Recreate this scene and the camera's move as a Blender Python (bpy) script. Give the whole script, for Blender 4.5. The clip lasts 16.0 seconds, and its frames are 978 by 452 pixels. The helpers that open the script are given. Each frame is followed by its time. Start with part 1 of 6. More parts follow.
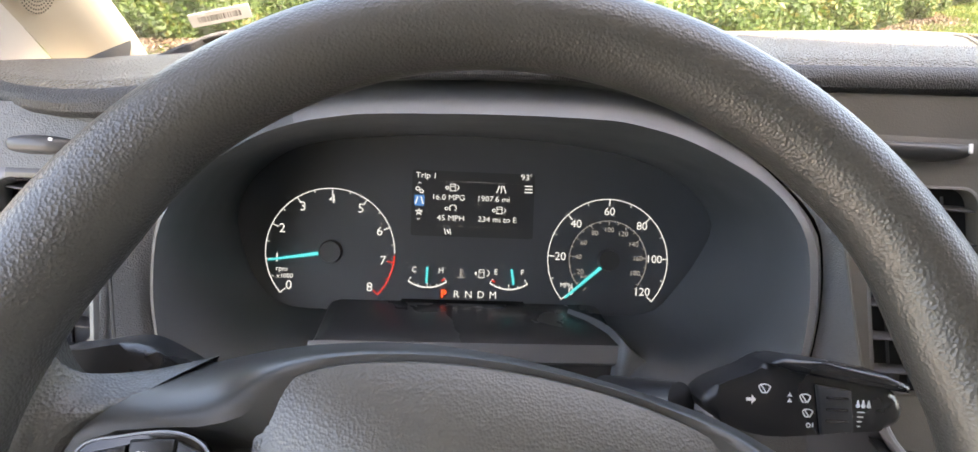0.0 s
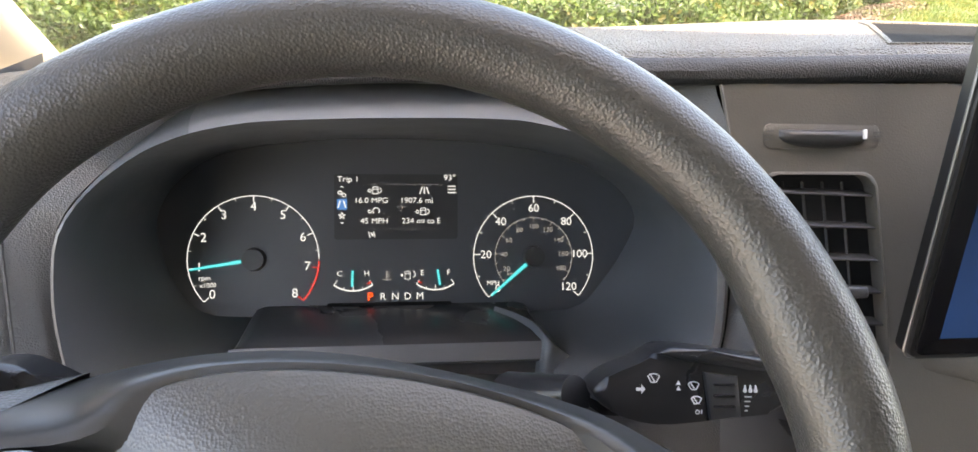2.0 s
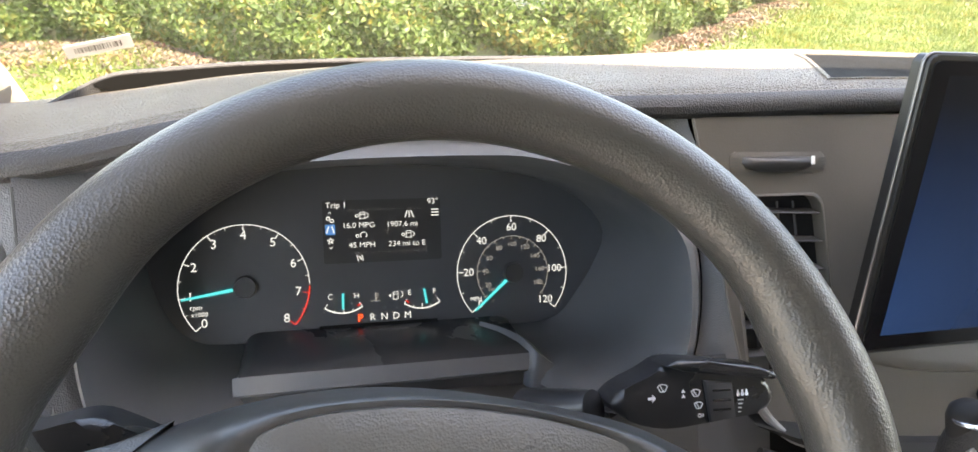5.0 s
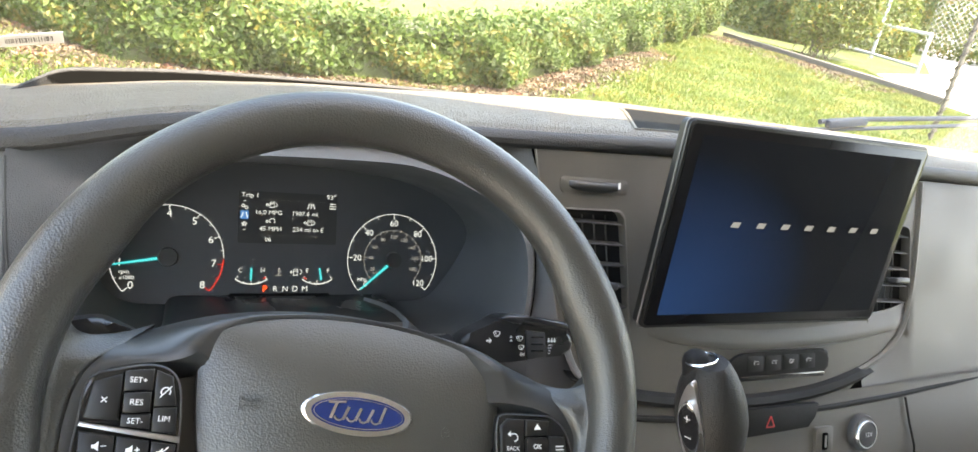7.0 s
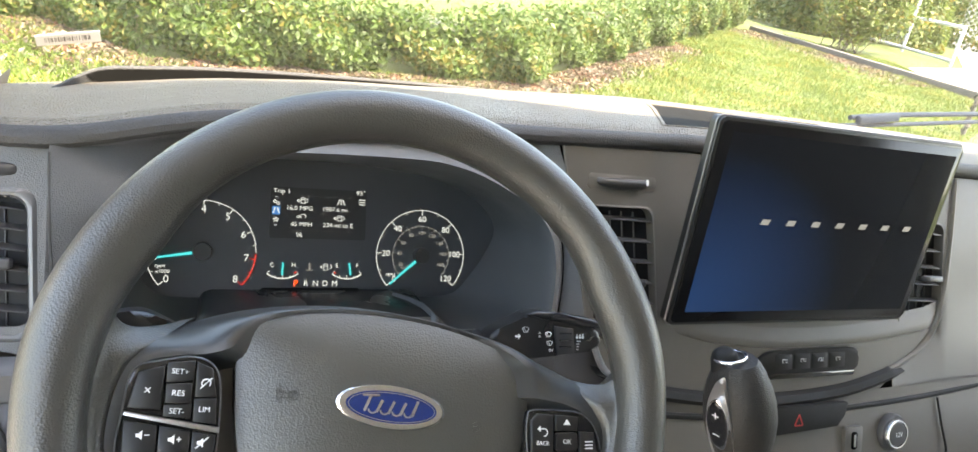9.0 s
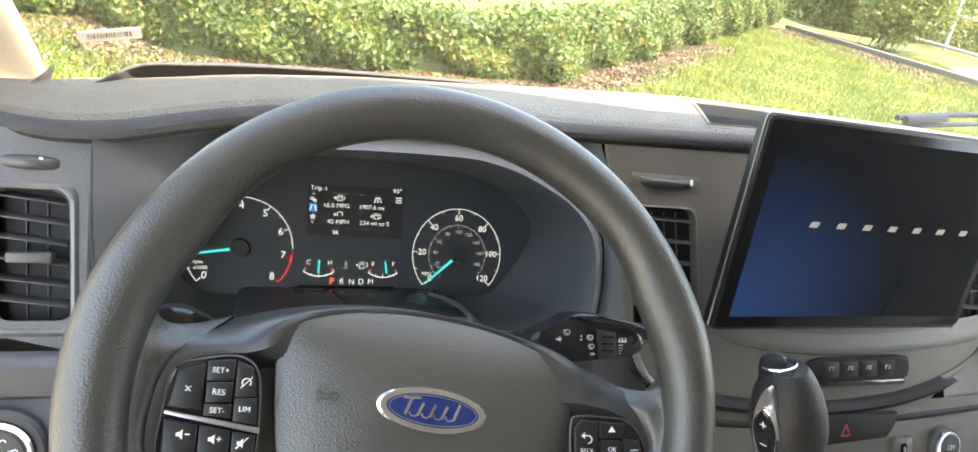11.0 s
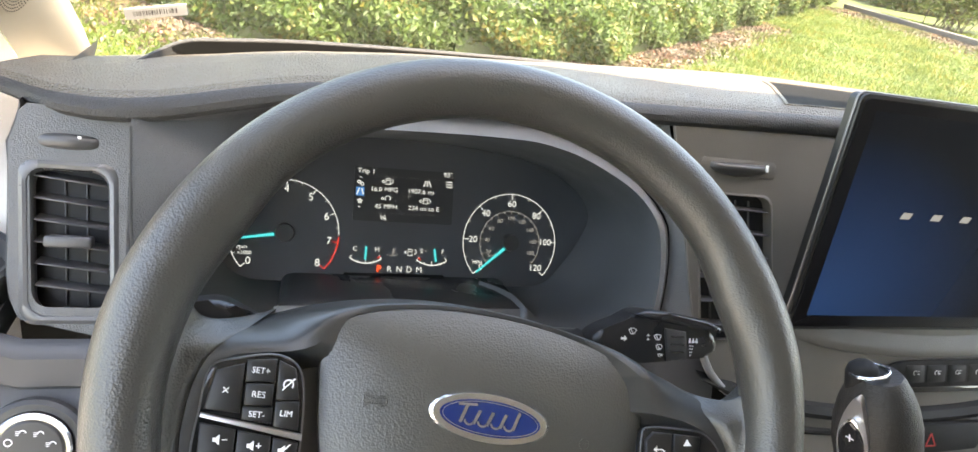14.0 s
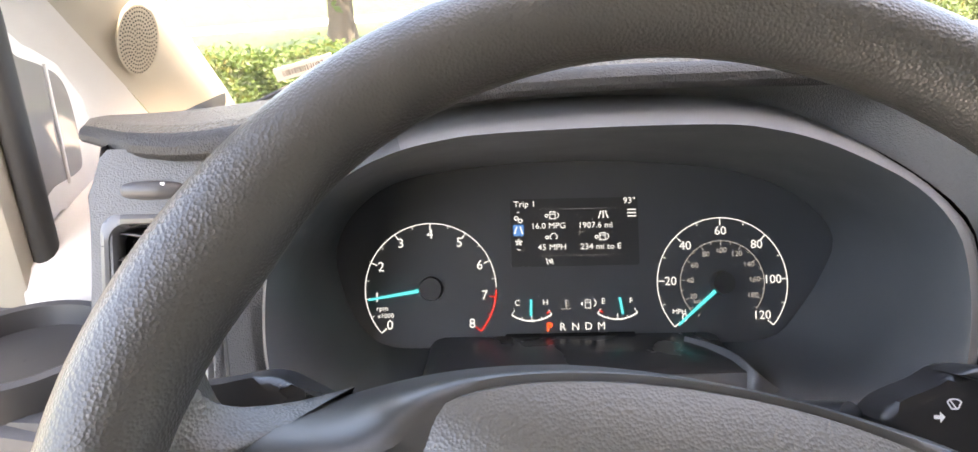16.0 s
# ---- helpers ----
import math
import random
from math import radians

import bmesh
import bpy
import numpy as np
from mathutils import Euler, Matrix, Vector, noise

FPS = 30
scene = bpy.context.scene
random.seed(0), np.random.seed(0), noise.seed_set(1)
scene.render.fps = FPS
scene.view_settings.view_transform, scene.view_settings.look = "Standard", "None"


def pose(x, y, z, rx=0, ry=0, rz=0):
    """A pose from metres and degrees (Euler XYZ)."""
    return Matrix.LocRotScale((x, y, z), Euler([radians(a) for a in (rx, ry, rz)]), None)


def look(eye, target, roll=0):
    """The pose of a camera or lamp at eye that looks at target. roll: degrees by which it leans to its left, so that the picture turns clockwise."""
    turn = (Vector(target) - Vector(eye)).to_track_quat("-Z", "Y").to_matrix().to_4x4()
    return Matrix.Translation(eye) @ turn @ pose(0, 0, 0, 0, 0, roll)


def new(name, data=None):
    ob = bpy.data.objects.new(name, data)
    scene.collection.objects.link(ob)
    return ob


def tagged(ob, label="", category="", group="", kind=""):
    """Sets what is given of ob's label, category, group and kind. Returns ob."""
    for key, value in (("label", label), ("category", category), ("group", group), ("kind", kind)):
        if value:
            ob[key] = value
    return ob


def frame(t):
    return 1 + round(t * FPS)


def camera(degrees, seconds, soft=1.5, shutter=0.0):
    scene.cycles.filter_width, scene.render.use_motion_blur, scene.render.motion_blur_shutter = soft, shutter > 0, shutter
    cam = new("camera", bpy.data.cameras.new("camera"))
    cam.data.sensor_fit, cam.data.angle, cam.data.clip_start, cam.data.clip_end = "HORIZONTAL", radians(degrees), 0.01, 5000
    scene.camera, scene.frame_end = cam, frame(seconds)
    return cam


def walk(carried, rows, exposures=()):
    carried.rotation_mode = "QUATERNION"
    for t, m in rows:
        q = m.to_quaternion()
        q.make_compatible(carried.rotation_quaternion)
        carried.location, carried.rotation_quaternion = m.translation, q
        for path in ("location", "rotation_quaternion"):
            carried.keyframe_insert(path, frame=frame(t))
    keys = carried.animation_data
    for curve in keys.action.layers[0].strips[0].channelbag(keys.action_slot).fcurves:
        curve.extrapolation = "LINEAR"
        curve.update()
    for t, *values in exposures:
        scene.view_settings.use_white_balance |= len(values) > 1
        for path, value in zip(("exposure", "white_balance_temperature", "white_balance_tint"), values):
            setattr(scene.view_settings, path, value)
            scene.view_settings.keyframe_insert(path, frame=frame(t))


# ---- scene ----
cam = camera(70.16, 16.0, soft=1.5)
PATH = [
    (0, (-0.0416, -0.4923, 1.6664), (0.1549, 1.3216, 0.8471), 4.58),
    (0.5, (-0.0439, -0.4937, 1.6636), (0.1412, 1.3174, 0.8356), 4.31),
    (1, (-0.0422, -0.4965, 1.6641), (0.1414, 1.3151, 0.8367), 4.26),
    (1.5, (-0.0313, -0.4998, 1.6666), (0.1656, 1.3120, 0.8428), 3.36),
    (2, (-0.0000, -0.4982, 1.6719), (0.2611, 1.3061, 0.8497), 3.14),
    (2.5, (0.0282, -0.4690, 1.6670), (0.3487, 1.3231, 0.8389), 9.61),
    (3, (0.0377, -0.4555, 1.6611), (0.3479, 1.3144, 0.7828), 8.35),
    (3.5, (0.0607, -0.4354, 1.6608), (0.4151, 1.3203, 0.7708), 6.97),
    (4, (0.0221, -0.4507, 1.6583), (0.4304, 1.3252, 0.8341), 9.03),
    (4.2, (0.0022, -0.4499, 1.6638), (0.2910, 1.3392, 0.8180), 3.27),
    (6.3, (-0.1112, -0.6428, 1.7390), (0.7279, 1.0260, 1.0244), 12.94),
    (6.5, (-0.1118, -0.6443, 1.7391), (0.7335, 1.0221, 1.0260), 12.97),
    (7, (-0.1138, -0.6493, 1.7398), (0.7302, 1.0174, 1.0259), 12.45),
    (7.5, (-0.1137, -0.6486, 1.7375), (0.7376, 1.0152, 1.0254), 12.49),
    (8, (-0.1148, -0.6468, 1.7371), (0.7400, 1.0137, 1.0214), 12.67),
    (8.5, (-0.1171, -0.6483, 1.7385), (0.7112, 1.0205, 1.0114), 12.41),
    (9, (-0.1205, -0.6506, 1.7411), (0.6653, 1.0337, 1.0024), 12.01),
    (11.5, (-0.1249, -0.6293, 1.7318), (0.5700, 1.0834, 0.9678), 11.63),
    (12, (-0.1234, -0.6191, 1.7287), (0.5434, 1.0937, 0.9402), 11.56),
    (12.5, (-0.1236, -0.6087, 1.7270), (0.5015, 1.1118, 0.9213), 11.40),
    (13, (-0.1241, -0.6070, 1.7267), (0.4973, 1.1122, 0.9154), 11.33),
    (13.5, (-0.1233, -0.6059, 1.7255), (0.4985, 1.1115, 0.9108), 11.09),
    (14, (-0.1217, -0.5983, 1.7204), (0.4739, 1.1249, 0.8984), 11.05),
    (14.5, (-0.1149, -0.5432, 1.6900), (0.1701, 1.2941, 0.9532), 4.92),
    (15, (-0.0932, -0.4798, 1.6352), (0.0511, 1.3698, 0.8881), 1.47),
    (15.5, (-0.0768, -0.4359, 1.6332), (0.0753, 1.4314, 0.9332), 1.71),
    (16, (-0.0694, -0.4770, 1.6437), (-0.0537, 1.3983, 0.9488), -0.99),
]
EXPOSURES = [(0.0, 3.88, 8400, 17), (4.2, 3.92, 8400, 17), (6.5, 3.83, 8300, 10), (13.8, 3.85, 8300, 11), (14.5, 3.9, 8400, 15), (15.0, 4.05, 8400, 17), (16.0, 4.15, 8500, 19)]
walk(cam, [(t, look(eye, target, roll)) for t, eye, target, roll in PATH], EXPOSURES)

# ---- world and sun ----
SUN_AZ, SUN_EL = 152.0, 60.0   # degrees clockwise from +y, and above the horizon
world = bpy.data.worlds.new("sky")
scene.world = world
world.use_nodes = True
wn = world.node_tree.nodes
sky = wn.new("ShaderNodeTexSky")
sky.sky_type = 'NISHITA'
sky.sun_disc = False
sky.sun_elevation = radians(SUN_EL)
sky.sun_rotation = radians(SUN_AZ)
sky.air_density, sky.dust_density = 1.0, 2.0
world.node_tree.links.new(sky.outputs[0], wn["Background"].inputs[0])
wn["Background"].inputs[1].default_value = 0.15
sun = new("sun", bpy.data.lights.new("sun", 'SUN'))
sun.data.energy, sun.data.angle, sun.data.color = 2.4, radians(0.6), (1.0, 0.95, 0.86)
sd = Vector((math.sin(radians(SUN_AZ)) * math.cos(radians(SUN_EL)), math.cos(radians(SUN_AZ)) * math.cos(radians(SUN_EL)), math.sin(radians(SUN_EL))))
sun.matrix_world = look(sd * 30, (0, 0, 0))


# ---- materials ----
def principled(name, color, rough=0.5, metal=0.0, spec=0.5):
    m = bpy.data.materials.new(name)
    m.use_nodes = True
    b = m.node_tree.nodes["Principled BSDF"]
    b.inputs["Base Color"].default_value = (*color, 1)
    b.inputs["Roughness"].default_value = rough
    b.inputs["Metallic"].default_value = metal
    b.inputs["Specular IOR Level"].default_value = spec
    return m


def grained(name, color, rough=0.5, grain=900.0, depth=0.25, patch=0.12, kind="leather", spec=0.5, wear=0.08, stretch=(1, 1, 1)):
    """Moulded plastic: a fine pebbled relief, and soft large-scale wear in colour and gloss."""
    m = principled(name, color, rough, 0.0, spec)
    nt = m.node_tree
    n, l = nt.nodes, nt.links
    b = n["Principled BSDF"]
    co = n.new("ShaderNodeTexCoord")
    mp = n.new("ShaderNodeMapping")
    mp.inputs["Scale"].default_value = stretch
    l.new(co.outputs["Object"], mp.inputs[0])
    if kind == "leather":
        fine = n.new("ShaderNodeTexVoronoi")
        fine.feature = 'SMOOTH_F1'
        fine.inputs["Scale"].default_value = grain
        fine.inputs["Smoothness"].default_value = 0.35
        warp = n.new("ShaderNodeTexNoise")
        warp.inputs["Scale"].default_value = grain * 0.6
        mix = n.new("ShaderNodeVectorMath")
        mix.operation = 'MULTIPLY_ADD'
        mix.inputs[1].default_value = (0.0004, 0.0004, 0.0004)
        l.new(mp.outputs[0], warp.inputs[0])
        l.new(warp.outputs["Color"], mix.inputs[0])
        l.new(mp.outputs[0], mix.inputs[2])
        l.new(mix.outputs[0], fine.inputs[0])
        height = fine.outputs["Distance"]
    else:
        fine = n.new("ShaderNodeTexNoise")
        fine.inputs["Scale"].default_value = grain
        fine.inputs["Detail"].default_value = 2
        l.new(mp.outputs[0], fine.inputs[0])
        height = fine.outputs["Fac"]
    bump = n.new("ShaderNodeBump")
    bump.inputs["Strength"].default_value = depth
    bump.inputs["Distance"].default_value = 0.0006
    l.new(height, bump.inputs["Height"])
    l.new(bump.outputs[0], b.inputs["Normal"])
    big = n.new("ShaderNodeTexNoise")
    big.inputs["Scale"].default_value = 14
    big.inputs["Detail"].default_value = 6
    l.new(co.outputs["Object"], big.inputs[0])
    ramp = n.new("ShaderNodeMapRange")
    ramp.inputs["To Min"].default_value = 1 - patch
    ramp.inputs["To Max"].default_value = 1 + patch
    ramp.inputs["From Min"].default_value, ramp.inputs["From Max"].default_value = 0.3, 0.7
    l.new(big.outputs["Fac"], ramp.inputs[0])
    mul = n.new("ShaderNodeVectorMath")
    mul.operation = 'SCALE'
    mul.inputs[0].default_value = color
    l.new(ramp.outputs[0], mul.inputs["Scale"])
    l.new(mul.outputs[0], b.inputs["Base Color"])
    rr = n.new("ShaderNodeMapRange")
    rr.inputs["To Min"].default_value = rough - wear
    rr.inputs["To Max"].default_value = rough + wear
    rr.inputs["From Min"].default_value, rr.inputs["From Max"].default_value = 0.3, 0.7
    l.new(big.outputs["Fac"], rr.inputs[0])
    l.new(rr.outputs[0], b.inputs["Roughness"])
    return m


def glowing(name, color, strength):
    m = principled(name, (0.02, 0.02, 0.02), 0.4)
    b = m.node_tree.nodes["Principled BSDF"]
    b.inputs["Emission Color"].default_value = (*color, 1)
    b.inputs["Emission Strength"].default_value = strength
    return m


def pane_material(name, tint, gloss, veil=0.0):
    m = bpy.data.materials.new(name)
    m.use_nodes = True
    n, l = m.node_tree.nodes, m.node_tree.links
    n.remove(n["Principled BSDF"])
    a, g, mx, fr = n.new("ShaderNodeBsdfTransparent"), n.new("ShaderNodeBsdfGlossy"), n.new("ShaderNodeMixShader"), n.new("ShaderNodeFresnel")
    a.inputs[0].default_value = (*tint, 1)
    g.inputs["Roughness"].default_value = 0.02
    g.inputs[0].default_value = (gloss, gloss, gloss, 1)
    fr.inputs["IOR"].default_value = 1.35
    l.new(fr.outputs[0], mx.inputs[0])
    l.new(a.outputs[0], mx.inputs[1])
    l.new(g.outputs[0], mx.inputs[2])
    # pale diffuse share veils the view, standing in for glare on the glass
    df, m2 = n.new("ShaderNodeBsdfDiffuse"), n.new("ShaderNodeMixShader")
    df.inputs[0].default_value = (0.8, 0.78, 0.66, 1)
    m2.inputs[0].default_value = veil
    l.new(mx.outputs[0], m2.inputs[1])
    l.new(df.outputs[0], m2.inputs[2])
    l.new(m2.outputs[0], n["Material Output"].inputs[0])
    return m


M_RIM = grained("rim_grain", (0.037, 0.035, 0.031), 0.37, 900, 0.4, 0.05, spec=0.7, wear=0.025)
M_HUB = grained("hub_grain", (0.052, 0.050, 0.044), 0.36, 900, 0.35, 0.05, spec=0.75, wear=0.03)
M_SPOKE = grained("spoke_plastic", (0.030, 0.030, 0.029), 0.40, 1500, 0.06, 0.06, "noise", spec=0.6)
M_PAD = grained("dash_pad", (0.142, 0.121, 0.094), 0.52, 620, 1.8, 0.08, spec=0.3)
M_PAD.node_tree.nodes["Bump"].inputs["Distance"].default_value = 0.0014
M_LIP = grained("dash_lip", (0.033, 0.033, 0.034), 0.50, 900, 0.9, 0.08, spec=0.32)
M_DASH = grained("dash_dark", (0.074, 0.077, 0.083), 0.42, 1000, 0.55, 0.06, spec=0.6)
M_PANEL = grained("console_grey", (0.080, 0.074, 0.066), 0.46, 900, 0.22, 0.09, "noise", spec=0.45)
M_HOOD = grained("hood_dark", (0.069, 0.076, 0.084), 0.42, 1200, 0.2, 0.07, spec=0.6)
M_BROW = grained("brow_lit_grey", (0.135, 0.138, 0.145), 0.36, 1200, 0.25, 0.06, spec=0.8)
M_VENT = grained("vent_satin", (0.088, 0.090, 0.095), 0.34, 1500, 0.06, 0.05, "noise", spec=0.6)
M_FACE = grained("cluster_face", (0.050, 0.055, 0.062), 0.40, 1500, 0.05, 0.05, "noise")
M_LEDGE = grained("ledge_grey", (0.115, 0.118, 0.125), 0.40, 1500, 0.05, 0.05, "noise")
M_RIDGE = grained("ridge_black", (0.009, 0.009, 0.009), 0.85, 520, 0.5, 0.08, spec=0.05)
M_BLACK = grained("black_plastic", (0.034, 0.034, 0.035), 0.45, 1400, 0.12, 0.08, "noise")
M_GLOSS = principled("gloss_black", (0.012, 0.012, 0.013), 0.12)
M_DEEP = principled("recess_shade", (0.005, 0.005, 0.005), 0.9, spec=0.05)
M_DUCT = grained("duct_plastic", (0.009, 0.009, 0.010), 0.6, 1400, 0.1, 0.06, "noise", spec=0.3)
M_SLAT = grained("slat_plastic", (0.054, 0.054, 0.057), 0.42, 1400, 0.1, 0.06, "noise")
M_CHROME = principled("chrome", (0.82, 0.82, 0.83), 0.22, 1.0)
M_SATIN = principled("satin_silver", (0.50, 0.50, 0.51), 0.34, 1.0)
M_POD = principled("pod_edge", (0.16, 0.16, 0.165), 0.35, 0.8)
M_BLUE = principled("badge_blue", (0.010, 0.024, 0.110), 0.25)
M_BUTTON = grained("button_black", (0.008, 0.008, 0.008), 0.38, 1500, 0.08, 0.06, "noise")
M_KNOB = grained("knob_grain", (0.018, 0.017, 0.016), 0.46, 900, 0.6, 0.08, spec=0.35)
M_WORN = grained("weathered_beam", (0.085, 0.080, 0.074), 0.85, 40, 0.5, 0.25, "noise")
M_WHITE = principled("print_white", (0.75, 0.75, 0.75), 0.5)
M_PRINT = principled("print_grey", (0.5, 0.5, 0.5), 0.5)
M_TRIM = grained("pillar_beige", (0.40, 0.36, 0.29), 0.7, 1500, 0.2, 0.05, "noise")
M_DOOR = grained("door_white", (0.56, 0.535, 0.50), 0.6, 1500, 0.15, 0.04, "noise")
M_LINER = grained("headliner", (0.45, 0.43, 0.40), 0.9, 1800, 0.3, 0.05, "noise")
M_RUBBER = grained("rubber_seal", (0.020, 0.019, 0.018), 0.7, 900, 0.2, 0.1, "noise")
M_LIT = glowing("dial_white_lit", (0.80, 0.91, 1.0), 0.080)
M_LITDIM = glowing("dial_grey_lit", (0.8, 0.85, 0.9), 0.032)
M_CYAN = glowing("needle_cyan", (0.02, 0.62, 0.72), 0.10)
M_RED = glowing("mark_red", (1.0, 0.05, 0.03), 0.08)
M_REDLIT = glowing("letter_red", (1.0, 0.09, 0.02), 0.15)
M_BLUELIT = glowing("menu_blue", (0.05, 0.25, 0.7), 0.07)
M_SHELF = grained("shelf_gloss", (0.045, 0.047, 0.052), 0.27, 1500, 0.04, 0.05, "noise")
M_WIPER = grained("wiper_blue_grey", (0.009, 0.018, 0.036), 0.75, 400, 0.2, 0.1, "noise", spec=0.2)
M_MATT = grained("matt_black", (0.010, 0.010, 0.010), 0.65, 1400, 0.1, 0.06, "noise", spec=0.2)
M_SIDE = grained("side_dark", (0.055, 0.057, 0.063), 0.42, 1600, 0.12, 0.07, "noise")
M_LCD = principled("display_black", (0.026, 0.028, 0.031), 0.36)
M_STICK = principled("sticker_paper", (0.8, 0.8, 0.8), 0.5)
M_INK = principled("sticker_ink", (0.06, 0.06, 0.06), 0.6)
M_GLASS = pane_material("clear_pane", (0.95, 0.97, 0.95), 0.6, 0.085)
M_DARKGLASS = principled("tinted_glass", (0.20, 0.19, 0.18), 0.08)


# ---- helpers for meshes ----
def part(name, bm, material, parent=None, label="", smooth=True, split=35):
    me = bpy.data.meshes.new(name)
    bmesh.ops.recalc_face_normals(bm, faces=bm.faces)
    if smooth:
        for fc in bm.faces:
            fc.smooth = True
        for e in bm.edges:
            if len(e.link_faces) == 2 and e.calc_face_angle(0) > radians(split):
                e.smooth = False
    bm.to_mesh(me)
    bm.free()
    me.materials.append(material)
    ob = new(name, me)
    if parent is not None:
        ob.parent = parent
    if label:
        ob["label"] = label
    return ob


def thing(name, label, category, group="", kind=""):
    ob = new(name)
    ob.empty_display_size = 0.02
    return tagged(ob, label, category, group, kind)


def move(bm, m):
    bmesh.ops.transform(bm, matrix=m, verts=bm.verts)
    return bm


def rbox(size, m=None, bevel=0.002, seg=2, bm=None):
    """A box with rounded edges, centred on m."""
    one = bmesh.new()
    bmesh.ops.create_cube(one, size=1.0, matrix=Matrix.Diagonal((*size, 1)))
    if bevel:
        bmesh.ops.bevel(one, geom=list(one.edges), offset=min(bevel, min(size) * 0.48), segments=seg, affect='EDGES', profile=0.5)
    if m is not None:
        move(one, m)
    if bm is None:
        return one
    return join(bm, one)


def join(bm, other):
    me = bpy.data.meshes.new("tmp")
    other.to_mesh(me)
    other.free()
    bm.from_mesh(me)
    bpy.data.meshes.remove(me)
    return bm


def loft(rows, close_u=False, close_v=False, cap=False, bm=None):
    """A skin over rows of points; close_v joins each row's end to its start."""
    bm = bm or bmesh.new()
    vs = [[bm.verts.new(p) for p in row] for row in rows]
    nr, nc = len(vs), len(vs[0])
    for i in range(nr if close_u else nr - 1):
        for j in range(nc if close_v else nc - 1):
            q = [vs[i][j], vs[i][(j + 1) % nc], vs[(i + 1) % nr][(j + 1) % nc], vs[(i + 1) % nr][j]]
            try:
                bm.faces.new(q)
            except ValueError:
                pass
    if cap:
        for row in (vs[0], vs[-1]):
            bm.faces.new(row)
    return bm


def tube(path, radii, seg=12, closed=False, flat=1.0, up=(0, 0, 1)):
    """A round tube along a path; flat squeezes it along up."""
    pts = [Vector(p) for p in path]
    if not hasattr(radii, "__len__"):
        radii = [radii] * len(pts)
    rows = []
    for i, p in enumerate(pts):
        a, b = pts[(i - 1) % len(pts)] if (closed or i) else p, pts[(i + 1) % len(pts)] if (closed or i < len(pts) - 1) else p
        d = (b - a).normalized()
        s = d.cross(Vector(up))
        s = s.normalized() if s.length > 1e-4 else Vector((1, 0, 0))
        w = s.cross(d).normalized()
        rows.append([p + radii[i] * (math.cos(k) * s + math.sin(k) * w * flat) for k in [2 * math.pi * j / seg for j in range(seg)]])
    return loft(rows, close_u=closed, close_v=True, cap=not closed)


def prism(outline, low, high, m=None, bevel=0.0, seg=2, bm=None):
    """A plate of the given outline between two heights along local z."""
    one = bmesh.new()
    a = [one.verts.new((x, y, low)) for x, y in outline]
    b = [one.verts.new((x, y, high)) for x, y in outline]
    one.faces.new(a[::-1])
    top = one.faces.new(b)
    for i in range(len(a)):
        one.faces.new((a[i], a[(i + 1) % len(a)], b[(i + 1) % len(a)], b[i]))
    if bevel:
        bmesh.ops.bevel(one, geom=list(top.edges), offset=bevel, segments=seg, affect='EDGES', profile=0.5)
    if m is not None:
        move(one, m)
    return one if bm is None else join(bm, one)


def rounded(x0, y0, x1, y1, r, seg=5, skew=0.0):
    """Corners of a rounded rectangle; skew shifts it sideways with y."""
    out = []
    for cx, cy, a0 in ((x1 - r, y1 - r, 0), (x0 + r, y1 - r, 90), (x0 + r, y0 + r, 180), (x1 - r, y0 + r, 270)):
        for k in range(seg + 1):
            a = radians(a0 + 90 * k / seg)
            x, y = cx + r * math.cos(a), cy + r * math.sin(a)
            out.append((x + skew * (y1 - y), y))
    return out


def smooth_curve(points, n):
    """Catmull-Rom through the points, n samples a span."""
    P = [Vector(p) for p in points]
    P = [P[0] * 2 - P[1]] + P + [P[-1] * 2 - P[-2]]
    out = []
    for i in range(1, len(P) - 2):
        for k in range(n):
            t = k / n
            a, b, c, d = P[i - 1], P[i], P[i + 1], P[i + 2]
            out.append(0.5 * ((2 * b) + (c - a) * t + (2 * a - 5 * b + 4 * c - d) * t * t + (3 * b - a - 3 * c + d) * t ** 3))
    return out + [P[-2]]


def interp(x, table):
    xs, vs = [a for a, _ in table], [b for _, b in table]
    return float(np.mean([np.interp(x + d, xs, vs) for d in (-0.03, -0.02, -0.01, 0, 0.01, 0.02, 0.03)]))


def lettering(body, size, m, depth=0.0002, bm=None, align='CENTER', shear=0.0, bold=0.0):
    cu = bpy.data.curves.new("txt", 'FONT')
    cu.body, cu.size, cu.align_x, cu.align_y, cu.extrude, cu.shear, cu.offset = body, size, align, 'CENTER', depth, shear, bold
    cu.resolution_u = 3
    ob = new("txt", cu)
    dg = bpy.context.evaluated_depsgraph_get()
    me = bpy.data.meshes.new_from_object(ob.evaluated_get(dg))
    bpy.data.objects.remove(ob)
    bpy.data.curves.remove(cu)
    one = bmesh.new()
    one.from_mesh(me)
    bpy.data.meshes.remove(me)
    move(one, m)
    return one if bm is None else join(bm, one)


